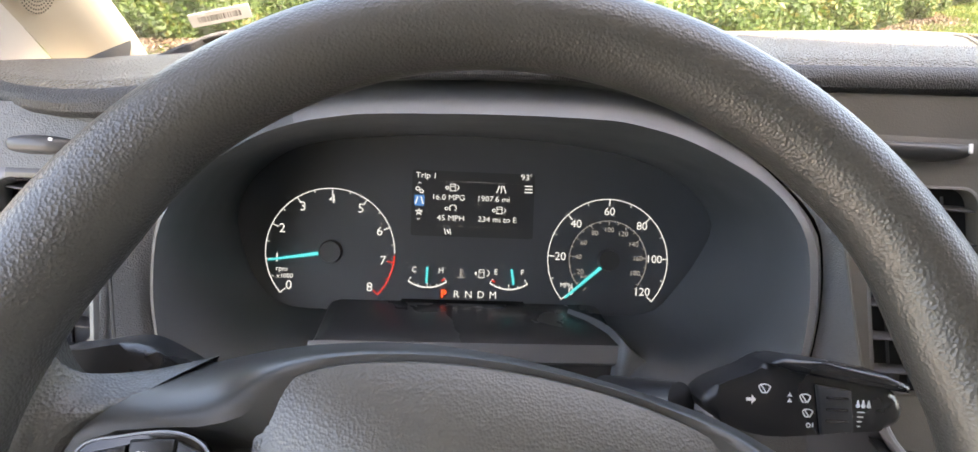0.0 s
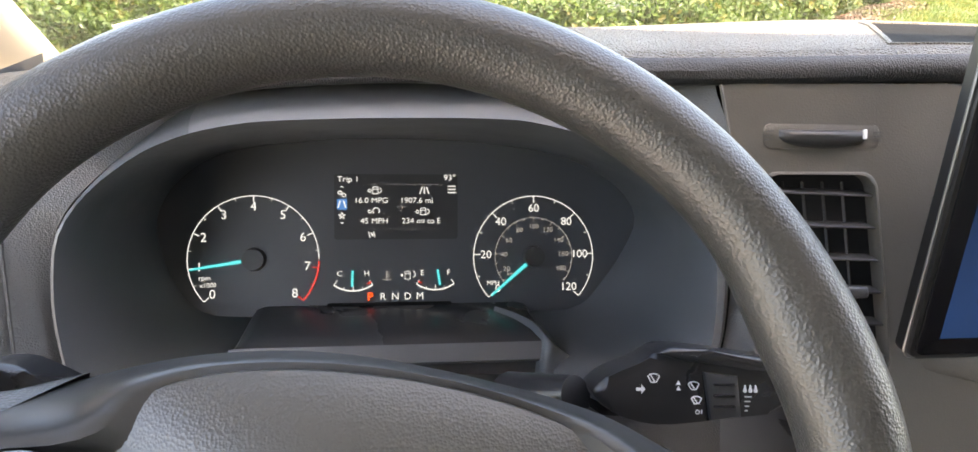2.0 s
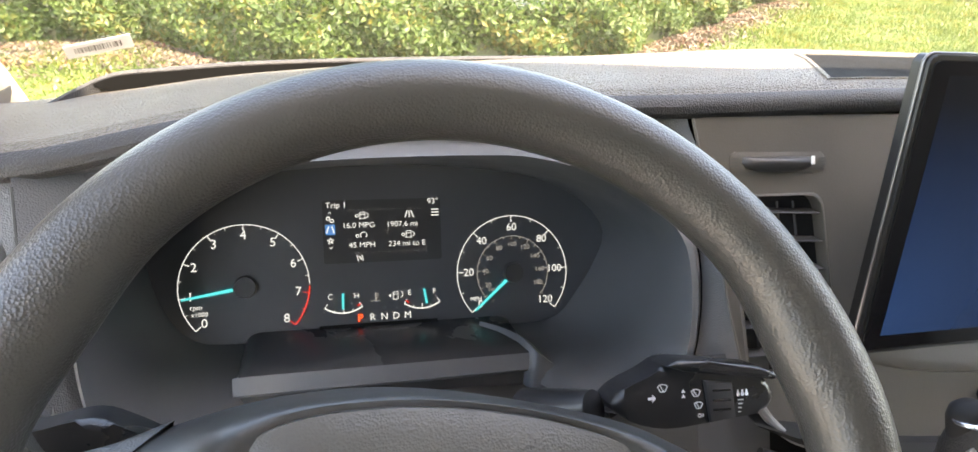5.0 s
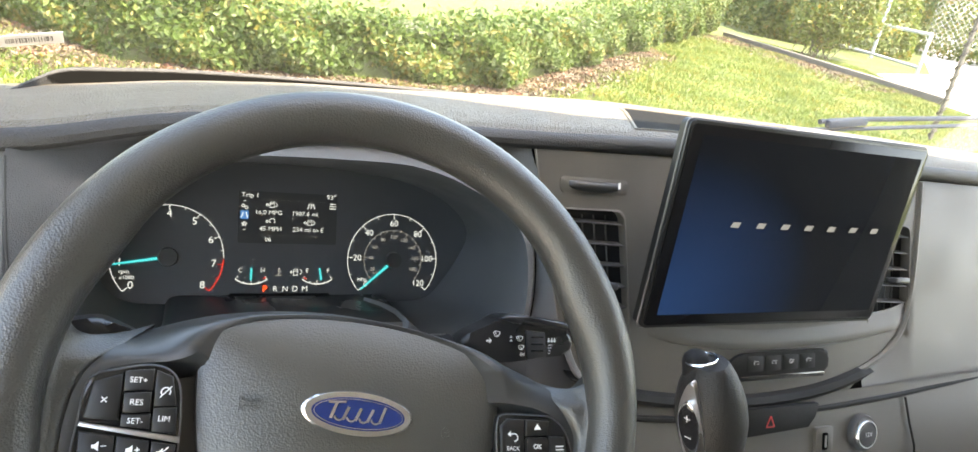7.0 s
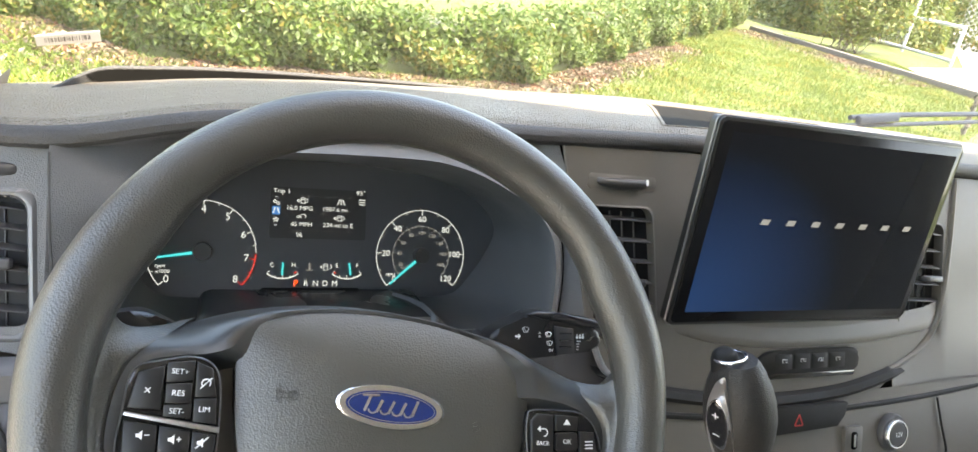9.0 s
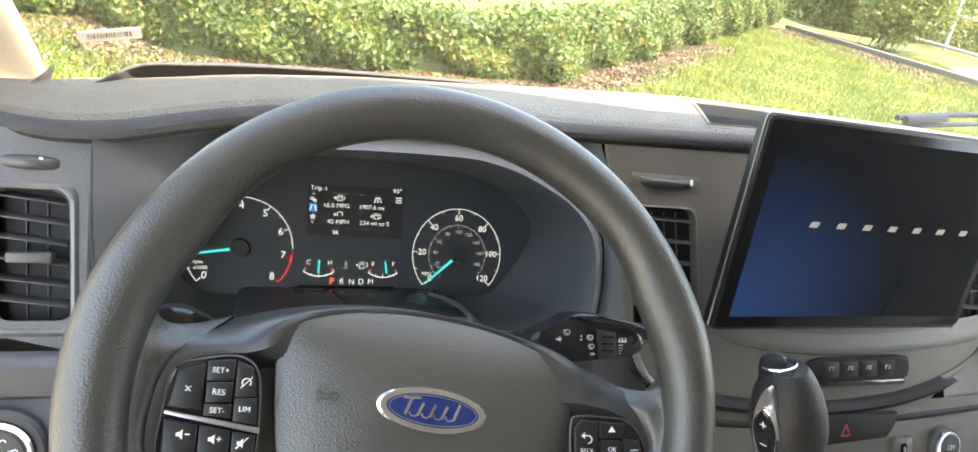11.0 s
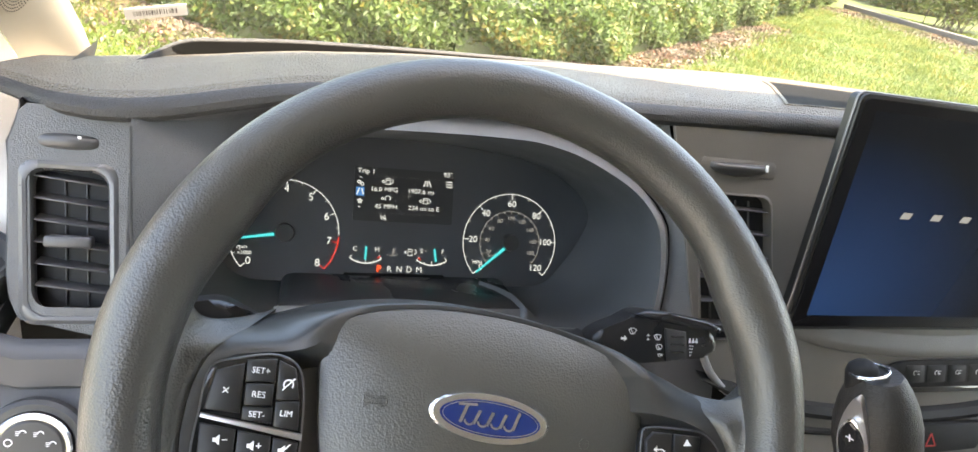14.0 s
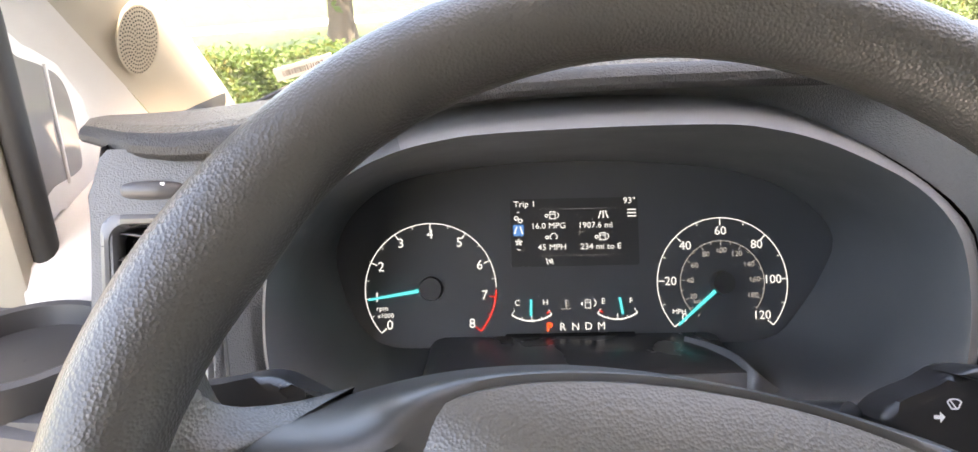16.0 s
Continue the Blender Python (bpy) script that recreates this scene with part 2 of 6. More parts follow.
def arc_band(cx, cy, r, a0, a1, width, n=48, high=0.0003, bm=None, m=None):
    """A thin curved stroke in the local xy plane; degrees clockwise from up."""
    out, inn = [], []
    for k in range(n + 1):
        a = radians(a0 + (a1 - a0) * k / n)
        s, c = math.sin(a), math.cos(a)
        out.append((cx + (r + width / 2) * s, cy + (r + width / 2) * c))
        inn.append((cx + (r - width / 2) * s, cy + (r - width / 2) * c))
    one = bmesh.new()
    rows = [[(x, y, 0) for x, y in inn], [(x, y, high) for x, y in inn], [(x, y, high) for x, y in out], [(x, y, 0) for x, y in out]]
    loft(rows, bm=one)
    if m is not None:
        move(one, m)
    return one if bm is None else join(bm, one)


def stroke(x0, y0, x1, y1, width, high=0.0003, bm=None, m=None, taper=1.0):
    d = Vector((x1 - x0, y1 - y0))
    s = Vector((-d.y, d.x)).normalized() * width / 2
    o = [(x0 + s.x, y0 + s.y), (x0 - s.x, y0 - s.y), (x1 - s.x * taper, y1 - s.y * taper), (x1 + s.x * taper, y1 + s.y * taper)]
    return prism(o, 0, high, m, bm=bm)


def frame_matrix(origin, ux, uy):
    ux, uy = Vector(ux).normalized(), Vector(uy).normalized()
    uz = ux.cross(uy)
    return Matrix(((ux.x, uy.x, uz.x, origin[0]), (ux.y, uy.y, uz.y, origin[1]), (ux.z, uy.z, uz.z, origin[2]), (0, 0, 0, 1)))


def T(x, y, z=0.0, rz=0.0):
    return pose(x, y, z, 0, 0, rz)


TILT_C = radians(24.49)
CM = frame_matrix((0, 0, 1.42), (1, 0, 0), (0, math.sin(TILT_C), math.cos(TILT_C)))          # dial plane
WM = frame_matrix((-0.01233, -0.33543, 1.49373), (0.99835, -0.04953, -0.02904), (0.0525, 0.58085, 0.81232))  # steering wheel plane
TILT_P = math.atan(0.42)
PM = frame_matrix((0, -0.106, 1.555), (1, 0, 0), (0, math.sin(TILT_P), math.cos(TILT_P)))      # dash front plane


def pw(z):
    """Height on the dash front plane, for a world height."""
    return (z - 1.555) / math.cos(TILT_P)


def py(z):
    return -0.106 - 0.42 * (1.555 - z)

# ---- cabin shell ----
def slab(name, size, centre, material, label, kind="structure", rot=(0, 0, 0), bevel=0.004):
    ob = part(name, rbox(size, pose(*centre, *rot), bevel), material)
    return tagged(ob, label, name.split("_")[0], kind=kind)


XL, XR, YB, ZF, ZR = -0.46, 1.42, -2.0, 0.55, 2.2
slab("floor", (XR - XL + 0.3, 3.2, 0.05), ((XL + XR) / 2, -0.6, ZF - 0.03), M_RUBBER, "black rubber mat on the cab floor")
# unseen roof; its edge reaches forward on the left to shade the pad
bm = prism([(XL - 0.15, -0.24), (0.05, -0.30), (0.45, -0.365), (XR + 0.15, -0.365), (XR + 0.15, -2.05), (XL - 0.15, -2.05)], ZR, ZR + 0.05)
tagged(part("ceiling", bm, M_LINER), "unseen pale grey headliner, front edge shaped to shade the dash", "ceiling", kind="structure")
# unseen closing wall, kept pale so it bounces fill onto the dash
slab("wall_back", (XR - XL + 0.3, 0.05, 1.7), ((XL + XR) / 2, YB - 0.03, 1.37), M_LINER, "unseen plain grey back wall, pale to bounce fill light")
slab("wall_front", (XR - XL + 0.3, 0.05, 0.95), ((XL + XR) / 2, 0.41, 0.925), M_RUBBER, "black firewall below the windscreen")
# left and right sides: sill below the glass, header above, posts between
bm = rbox((0.05, 2.6, 0.90), pose(XR + 0.03, -0.78, 0.98), 0.004)
rbox((0.05, 1.75, 0.14), pose(XR + 0.03, -1.2, 2.15), 0.004, bm=bm)
rbox((0.05, 1.30, 0.70), pose(XR + 0.03, -1.37, 1.76), 0.004, bm=bm)
tagged(part("wall_right", bm, M_DOOR), "off-white passenger door and side wall of the cab", "wall", kind="structure")
# the driver's side stands open: roof rail above, body behind the doorway
bm = rbox((0.05, 1.75, 0.14), pose(XL - 0.03, -1.2, 2.15), 0.004)
rbox((0.05, 0.80, 1.60), pose(XL - 0.03, -1.62, 1.33), 0.004, bm=bm)
rbox((0.05, 0.56, 0.84), pose(XL - 0.03, 0.28, 0.98), 0.004, bm=bm)
tagged(part("wall_left", bm, M_DOOR), "off-white body side round the open doorway", "wall", kind="structure")
leaf = pose(-0.452, -0.020, 0, 0, 0, -10)
bm = rbox((0.86, 0.07, 1.40), leaf @ pose(-0.45, 0.02, 1.16), 0.02, 3)
rbox((0.05, 0.06, 0.62), leaf @ pose(-0.05, 0.02, 1.80, 0, -14, 0), 0.015, bm=bm)
tagged(part("door_1", bm, M_TRIM), "open driver's door with a beige inner panel", "door", kind="structure")

# windscreen
ws = [(-0.50, 0.345, 1.49), (1.46, 0.345, 1.49), (1.40, -0.36, 2.195), (-0.44, -0.36, 2.195)]
bm = bmesh.new()
bm.faces.new([bm.verts.new(p) for p in ws])
windscreen = tagged(part("window_1", bm, M_GLASS, smooth=False), "clear laminated windscreen above the dashboard", "window", kind="structure")
windscreen.visible_shadow = False

# pillar trims beside the windscreen
def pillar(name, s, label):
    rows = []
    for k in range(15):
        z = 1.43 + 0.77 * k / 14
        e = Vector((-0.306 - 0.10 * max(0, z - 1.535), 0.178 - (z - 1.527), z))
        rows.append([e + Vector((-0.006, 0.03, 0)), e + Vector((0.0, 0.004, 0)), e, e + Vector((-0.006, -0.014, 0)), e + Vector((-0.018, -0.032, 0)), e + Vector((-0.034, -0.044, 0)), e + Vector((-0.045, -0.057, 0))])
    bm = loft(rows)
    if s < 0:
        move(bm, Matrix.Translation((0.955, 0, 0)) @ Matrix.Diagonal((-1, 1, 1, 1)))
    return tagged(part(name, bm, M_TRIM), label, "pillar", kind="structure")


pillar("trim_1", 1, "beige plastic windscreen pillar trim")
pillar("trim_2", -1, "beige plastic windscreen pillar trim")

# ---- dashboard ----
LIP_B = [(-0.31, 1.546), (-0.288, 1.546), (-0.254, 1.545), (-0.217, 1.543), (-0.178, 1.553), (-0.125, 1.567), (-0.08, 1.575), (0.0, 1.579), (0.2, 1.580), (0.36, 1.586), (0.8, 1.586), (1.4, 1.58)]
LIP_T = [(-0.31, 1.556), (-0.288, 1.560), (-0.254, 1.561), (-0.217, 1.562), (-0.178, 1.571), (-0.125, 1.584), (-0.08, 1.590), (0.0, 1.594), (0.2, 1.598), (0.36, 1.605), (0.8, 1.605), (1.4, 1.60)]
LIP_Y = [(-0.315, -0.035), (-0.305, -0.058), (-0.292, -0.077), (-0.27, -0.092), (-0.24, -0.100), (-0.2, -0.102), (0.0, -0.095), (0.2, -0.090), (1.4, -0.085)]
TOP_M = [(-0.315, 1.553), (-0.26, 1.558), (-0.2, 1.564), (-0.12, 1.584), (0.0, 1.597), (0.2, 1.604), (0.36, 1.610), (0.8, 1.610), (1.4, 1.60)]
TOP_R = [(-0.315, 1.527), (-0.26, 1.536), (-0.2, 1.545), (-0.12, 1.554), (0.0, 1.565), (0.12, 1.573), (0.3, 1.583), (0.4, 1.590), (0.8, 1.590), (1.4, 1.58)]
TOP_K = [(-0.3, 0.5), (0.1, 0.5), (0.32, 0.7)]     # how far the crest carries back before the pad drops
dash = thing("dashboard", "charcoal moulded plastic dashboard of a van", "dashboard")
stations = sorted(set([-0.315, -0.311, -0.305, -0.298, -0.29, -0.28, -0.27] + [round(-0.26 + 0.02 * k, 3) for k in range(84)] + [round(0.30 + 0.005 * k, 3) for k in range(70)]))
TRAY = [(0.3215, -0.0700), (0.620, -0.066), (0.634, 0.030), (0.3605, 0.0210)]


def in_tray(x, y, margin=0.0):
    return all((q[0] - p[0]) * (y - p[1]) - (q[1] - p[1]) * (x - p[0]) > margin * math.dist(p, q) for p, q in zip(TRAY, TRAY[1:] + TRAY[:1]))


rows, lip = [], []
for x in stations:
    yb, zb, zt, zm, zr = interp(x, LIP_Y), interp(x, LIP_B), interp(x, LIP_T), interp(x, TOP_M), interp(x, TOP_R)
    h = zt - zb
    line = [(yb + 0.002, zt - 0.0005), (yb + 0.010, zt + 0.0022), (yb + 0.03, zt * 0.6 + zm * 0.4 + 0.0015), (yb * 0.2 + 0.01, zm), (0.07, zm * interp(x, TOP_K) + zr * (1 - interp(x, TOP_K))), (0.12, zr), (0.16, zr - 0.010), (0.20, zr - 0.026), (0.26, zr - 0.060), (0.36, zr - 0.13)]
    ys = [a for a, _ in line[:2]] + [yb + 0.010 + (0.12 - yb - 0.010) * k / 44 for k in range(1, 45)] + [a for a, _ in line[6:]]
    zs = np.interp(ys, [a for a, _ in line], [b for _, b in line])
    rows.append([(x, y, z - (0.030 if in_tray(x, y, 0.003) else 0.0)) for y, z in zip(ys, zs)])
    lip.append([(x, yb + 0.05, zb + 0.002), (x, yb + 0.012, zb), (x, yb + 0.003, zb), (x, yb - 0.003, zb + 0.12 * h), (x, yb - 0.006, zb + 0.35 * h), (x, yb - 0.006, zb + 0.62 * h), (x, yb - 0.003, zb + 0.86 * h), (x, yb + 0.002, zt - 0.0005)])
# top and front edge differ in colour to paint lit and shaded sides
part("upper_pad", loft(rows), M_PAD, dash, "grained grey top pad, sunlight put into its paler colour")
part("pad_lip", loft(lip), M_LIP, dash, "rounded front edge of the pad, shade put into its darker colour")

# dark defroster ridge along the glass
ridge_path = smooth_curve([(-0.236, 0.033, 1.5545), (-0.221, 0.058, 1.5605), (-0.203, 0.078, 1.5660), (-0.174, 0.090, 1.5680), (-0.08, 0.105, 1.5735), (0.10, 0.113, 1.5800), (0.22, 0.117, 1.5820), (0.34, 0.119, 1.5835)], 8)
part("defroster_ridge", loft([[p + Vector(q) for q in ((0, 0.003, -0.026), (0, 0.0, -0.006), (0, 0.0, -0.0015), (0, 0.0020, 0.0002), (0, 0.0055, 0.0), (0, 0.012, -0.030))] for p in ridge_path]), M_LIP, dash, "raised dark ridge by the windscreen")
# no real opening: a black strip before the ridge paints the slot's shade
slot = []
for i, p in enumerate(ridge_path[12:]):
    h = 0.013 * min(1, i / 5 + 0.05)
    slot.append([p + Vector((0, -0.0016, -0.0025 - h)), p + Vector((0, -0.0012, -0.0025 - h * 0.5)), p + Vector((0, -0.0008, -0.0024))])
part("defroster_slot", loft(slot), M_DEEP, dash, "black strip painting the shade of a slot below the ridge")

# storage tray sunk in the top of the pad
mid_t = Vector((sum(p[0] for p in TRAY) / 4, sum(p[1] for p in TRAY) / 4))


def tray_loop(shrink, dz):
    out = []
    for p, q in zip(TRAY, TRAY[1:] + TRAY[:1]):
        for k in range(8):
            w_ = Vector(p).lerp(Vector(q), k / 8)
            w_ = w_ + (mid_t - w_).normalized() * shrink
            yb = interp(w_.x, LIP_Y)
            top = np.interp(w_.y, [yb + 0.010, yb + 0.03, yb * 0.2 + 0.01, 0.07], [interp(w_.x, LIP_T) + 0.0022, interp(w_.x, LIP_T) * 0.6 + interp(w_.x, TOP_M) * 0.4 + 0.0015, interp(w_.x, TOP_M), interp(w_.x, TOP_M) * 0.7 + interp(w_.x, TOP_R) * 0.3])
            out.append(Vector((w_.x, w_.y, top + dz)))
    return out


part("tray_rim", loft([tray_loop(-0.005, -0.001), tray_loop(-0.004, 0.0012), tray_loop(0.0, 0.0012), tray_loop(0.003, -0.001)], close_v=True), M_PAD, dash, "pale chamfer round the tray")
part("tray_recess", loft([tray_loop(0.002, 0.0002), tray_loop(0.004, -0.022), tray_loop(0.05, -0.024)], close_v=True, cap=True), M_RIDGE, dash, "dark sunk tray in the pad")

# added backing sheet, near black so that gaps between panels stay dark
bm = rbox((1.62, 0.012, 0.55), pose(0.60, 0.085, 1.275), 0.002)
part("inner_carrier", bm, M_DEEP, dash, "hidden black sheet added behind the panels to darken gaps")

# lower dash on the driver's side, tray for cups at its left
bm = rbox((0.195, 0.40, 0.03), pose(-0.3875, 0.03, 1.4175, 0, 4.5, 0), 0.006)
part("side_shelf", bm, M_SIDE, dash, "smooth dark shelf by the door")
bm = loft([[(x, y, z - d * max(0, min(1, (z - 1.36) / 0.045))) for y, z in ((-0.158, 1.433), (-0.168, 1.4325), (-0.174, 1.428), (-0.178, 1.409), (-0.176, 1.4055), (-0.178, 1.401), (-0.188, 1.375), (-0.205, 1.34), (-0.235, 1.22), (-0.22, 0.95))] for x, d in ((-0.475, -0.003), (-0.40, 0.0), (-0.36, 0.003), (-0.33, 0.006), (-0.305, 0.011), (-0.288, 0.018), (-0.275, 0.023), (-0.205, 0.023))])
part("knee_panel", bm, M_SIDE, dash, "smooth dark knee panel")
bm = rbox((0.12, 0.006, 0.0025), pose(-0.415, -0.1768, 1.4045), 0.001)
part("panel_seam", bm, M_BLACK, dash)
# front panel between left vent and centre console, open round the dials

def polar(outline, n, centre):
    """n points of a closed outline at even angles round a centre."""
    P = [Vector(p) - Vector(centre) for p in outline]
    ang = [math.atan2(p.y, p.x) for p in P]
    out = []
    for k in range(n):
        a = 2 * math.pi * k / n
        d = Vector((math.cos(a), math.sin(a)))
        best = None
        for i in range(len(P)):
            p, q = P[i], P[(i + 1) % len(P)]
            e = q - p
            den = d.x * e.y - d.y * e.x
            if abs(den) < 1e-12:
                continue
            t = (p.x * e.y - p.y * e.x) / den
            s = (p.x * d.y - p.y * d.x) / den
            if t > 0 and -1e-6 <= s <= 1 + 1e-6 and (best is None or t > best):
                best = t
        out.append(Vector(centre) + d * best)
    return out


def closed_curve(points, n=6):
    P = [Vector(p) for p in points]
    out = []
    m = len(P)
    for i in range(m):
        a, b, c, d = P[i - 1], P[i], P[(i + 1) % m], P[(i + 2) % m]
        for k in range(n):
            t = k / n
            out.append(0.5 * ((2 * b) + (c - a) * t + (2 * a - 5 * b + 4 * c - d) * t * t + (3 * b - a - 3 * c + d) * t ** 3))
    return out


NH = 128
RIM = closed_curve([(0.0, 1.5625), (0.06, 1.5628), (0.085, 1.5600), (0.11, 1.5540), (0.135, 1.5440), (0.16, 1.5310), (0.178, 1.5160), (0.190, 1.498), (0.197, 1.470), (0.199, 1.44), (0.196, 1.414), (0.183, 1.401), (0.15, 1.386), (0.10, 1.372), (0.0, 1.368), (-0.10, 1.372), (-0.15, 1.384), (-0.182, 1.405), (-0.190, 1.44), (-0.189, 1.475), (-0.183, 1.500), (-0.166, 1.522), (-0.14, 1.5415), (-0.115, 1.5520), (-0.09, 1.5575), (-0.065, 1.5602)])
FACE = closed_curve([(0.0, 0.092), (0.06, 0.090), (0.13, 0.080), (0.175, 0.058), (0.195, 0.030), (0.183, 0.0), (0.165, -0.025), (0.150, -0.041), (0.13, -0.046), (0.06, -0.047), (0.0, -0.047), (-0.06, -0.047), (-0.13, -0.046), (-0.150, -0.041), (-0.165, -0.025), (-0.176, 0.0), (-0.180, 0.030), (-0.165, 0.058), (-0.13, 0.080), (-0.06, 0.090)])
rim2, face2 = polar(RIM, NH, (0, 1.47)), polar(FACE, NH, (0, 0.02))


def rim_y(z):
    return -0.125 - 0.2 * (1.50 - z)


cluster = thing("instrument_cluster", "dark instrument cluster with two round dials under a hood", "instrument cluster")
face_w = [CM @ Vector((p.x, p.y, 0.002)) for p in face2]
lip_in = [Vector((p.x, rim_y(p.y) + 0.004, p.y)) for p in rim2]


def low(p, q):
    """Below the dials the surround folds back under the ledge."""
    k = max(0.0, min(1.0, (0.140 - abs(p.x)) / 0.030)) if p.y < 1.42 else 0.0
    return q.lerp(Vector((q.x * 0.93, -0.070, 1.362)), k)


lip_in = [low(p, q) for p, q in zip(rim2, lip_in)]
mid = [a * 0.45 + b * 0.55 for a, b in zip(face_w, lip_in)]
mid = [Vector((p.x * 1.02, p.y, p.z)) for p in mid]
brow = [max(0.0, min(1.0, (p.y - 1.50) / 0.045)) for p in rim2]     # 1 along the overhanging brow, 0 at the sides
keen = [1 - 0.7 * max(0.0, min(1.0, (-0.105 - p.x) / 0.04)) for p in rim2]        # the edge grows thin by the driver's door
g1, g2, g3, g4 = ([p + (p - Vector((0, 1.47))).normalized() * (side * (1 - b) + top * b) * w_ for p, b, w_ in zip(rim2, brow, keen)] for side, top in ((0.003, 0.0012), (0.008, 0.0036), (0.0125, 0.0072), (0.015, 0.0095)))
hood_rest = [face_w, mid, lip_in]
for loop, side, top in ((g1, -0.001, -0.001), (g2, -0.001, 0.007), (g3, 0.004, 0.021), (g4, 0.040, 0.046)):
    hood_rest.append([Vector((p.x, rim_y(p.y) + side * (1 - b) + top * b, p.y)) for p, b in zip(loop, brow)])
hood_rows = hood_rest[:3] + [[low(p, q) for p, q in zip(rim2, row)] for row in hood_rest[3:]]
part("hood", loft(hood_rows[:4], close_v=True), M_HOOD, cluster, "hooded dark surround of the dials")
near = [p.x < -0.108 and p.y > 1.40 for p in rim2]
turn_in = next(i for i in range(NH) if near[i] and not near[i - 1])
span = sum(near)
# the brow is hood plastic too; its paler colour paints in the sky light
for name, cols, mat, label in (("hood_side", range(turn_in, turn_in + span + 1), M_HOOD, "thin dark edge of the hood"), ("brow", range(turn_in + span, turn_in + NH + 1), M_BROW, "rounded edge of the hood, sky light put into its paler grey")):
    part(name, loft([[row[i % NH] for i in cols] for row in hood_rows[3:]]), mat, cluster, label)

# front panel round the hood
def panel_edge(p):
    d = (p - Vector((0, 1.47)))
    right = 0.196 + (1.581 - p.y) * 0.23
    best = 9
    for (nx, ny, c) in ((1, 0.23, 0.196 + 0.23 * 1.581), (-1, 0, 0.2145), (0, 1, 1.588), (0, -1, -1.30)):
        o = nx * 0 + ny * 1.47
        den = nx * d.x + ny * d.y
        if den > 1e-9:
            best = min(best, (c - o) / den)
    return Vector((0, 1.47)) + d * best


outer2 = [Vector((q.x, min(q.y, interp(q.x, LIP_B) + 0.006))) for q in (panel_edge(p) for p in rim2)]
ring_rows = []
for k in (0.0, 0.25, 0.6, 1.0):
    row = []
    for p, q in zip(g4, outer2):
        r = p * (1 - k) + q * k
        y_in, y_out = rim_y(p.y) + 0.006 + 0.039 * max(0.0, min(1.0, (p.y - 1.515) / 0.035)), max(py(q.y), -0.16) + (0.0 if q.y < 1.57 else 0.006)
        row.append(low(p, Vector((r.x, y_in * (1 - k) + y_out * k, min(r.y, interp(r.x, LIP_B) + 0.006)))) if k < 0.9 else Vector((r.x, y_in * (1 - k) + y_out * k, r.y)))
    ring_rows.append(row)
part("driver_panel", loft(ring_rows, close_v=True), M_DASH, dash, "dark grained panel round the dials")

# dial face, with a darker lower step
bm = prism([(p.x * 1.02, p.y * 1.02) for p in face2], -0.004, 0.0, CM)
part("face", bm, M_FACE, cluster, "matt black dial face", smooth=False)
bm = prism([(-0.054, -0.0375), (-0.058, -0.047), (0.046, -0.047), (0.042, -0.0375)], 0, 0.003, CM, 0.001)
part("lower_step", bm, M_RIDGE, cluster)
bm = prism(rounded(-0.049, 0.0125, 0.048, 0.0640, 0.002), 0, 0.0006, CM)
display = part("trip_display", bm, M_LCD, cluster, "small lit trip display")

# dial marks
DZ = 0.0006
DY = -0.0024      # height of the dial centres on the face


def dial(cx, r, ticks, per, spans, name):
    """A ring with ticks: ticks are (value, length, width); per is degrees a unit from the middle value."""
    one = bmesh.new()
    for a0, a1, wd in spans:
        arc_band(cx, DY, r, a0, a1, wd, 72, 0.0003, one)
    for a, ln, wd in ticks:
        s, c = math.sin(radians(a)), math.cos(radians(a))
        stroke(cx + r * s, DY + r * c, cx + (r - ln) * s, DY + (r - ln) * c, wd, 0.0003, one)
    move(one, CM @ T(0, 0, DZ))
    return one


RD = 0.0492
tk = [((v - 60) * 2.183, 0.0055 if v % 20 == 0 else 0.0030, 0.0008 if v % 20 == 0 else 0.0005) for v in range(0, 121, 10)]
part("speed_ring", dial(0.11, RD, tk, 2.183, [(-131, 131, 0.0007)], "speed"), M_LIT, cluster, smooth=False)
tk = [((v - 100) * 1.42, 0.0036 if v % 20 == 0 else 0.0022, 0.0005) for v in range(0, 191, 10)]
part("metric_ring", dial(0.11, 0.0318, tk, 1, [(-132, 128, 0.0005)], "metric"), M_LITDIM, cluster, smooth=False)
tk = [((v / 2 - 4) * 32.75, 0.005 if v % 2 == 0 else 0.0026, 0.0008 if v % 2 == 0 else 0.0005) for v in range(0, 14)]
part("rev_ring", dial(-0.11, RD, tk, 1, [(-131, 90, 0.0007)], "rev"), M_LIT, cluster, smooth=False)
tk = [((v / 2 - 4) * 32.75, 0.005 if v % 2 == 0 else 0.0026, 0.0008 if v % 2 == 0 else 0.0005) for v in (14, 15, 16)]
part("rev_red_zone", dial(-0.11, RD, tk, 1, [(92, 131, 0.0010)], "red"), M_RED, cluster, smooth=False)


def on_dial(cx, r, a):
    return cx + r * math.sin(radians(a)), DY + r * math.cos(radians(a))


def cluster_text(body, u, w, size, mat, name="numeral", shear=0.0, align='CENTER', bold=0.0):
    return part(name, lettering(body, size, CM @ T(u, w, DZ + 0.0004), 0.0001, align=align, shear=shear, bold=bold), mat, cluster, smooth=False)


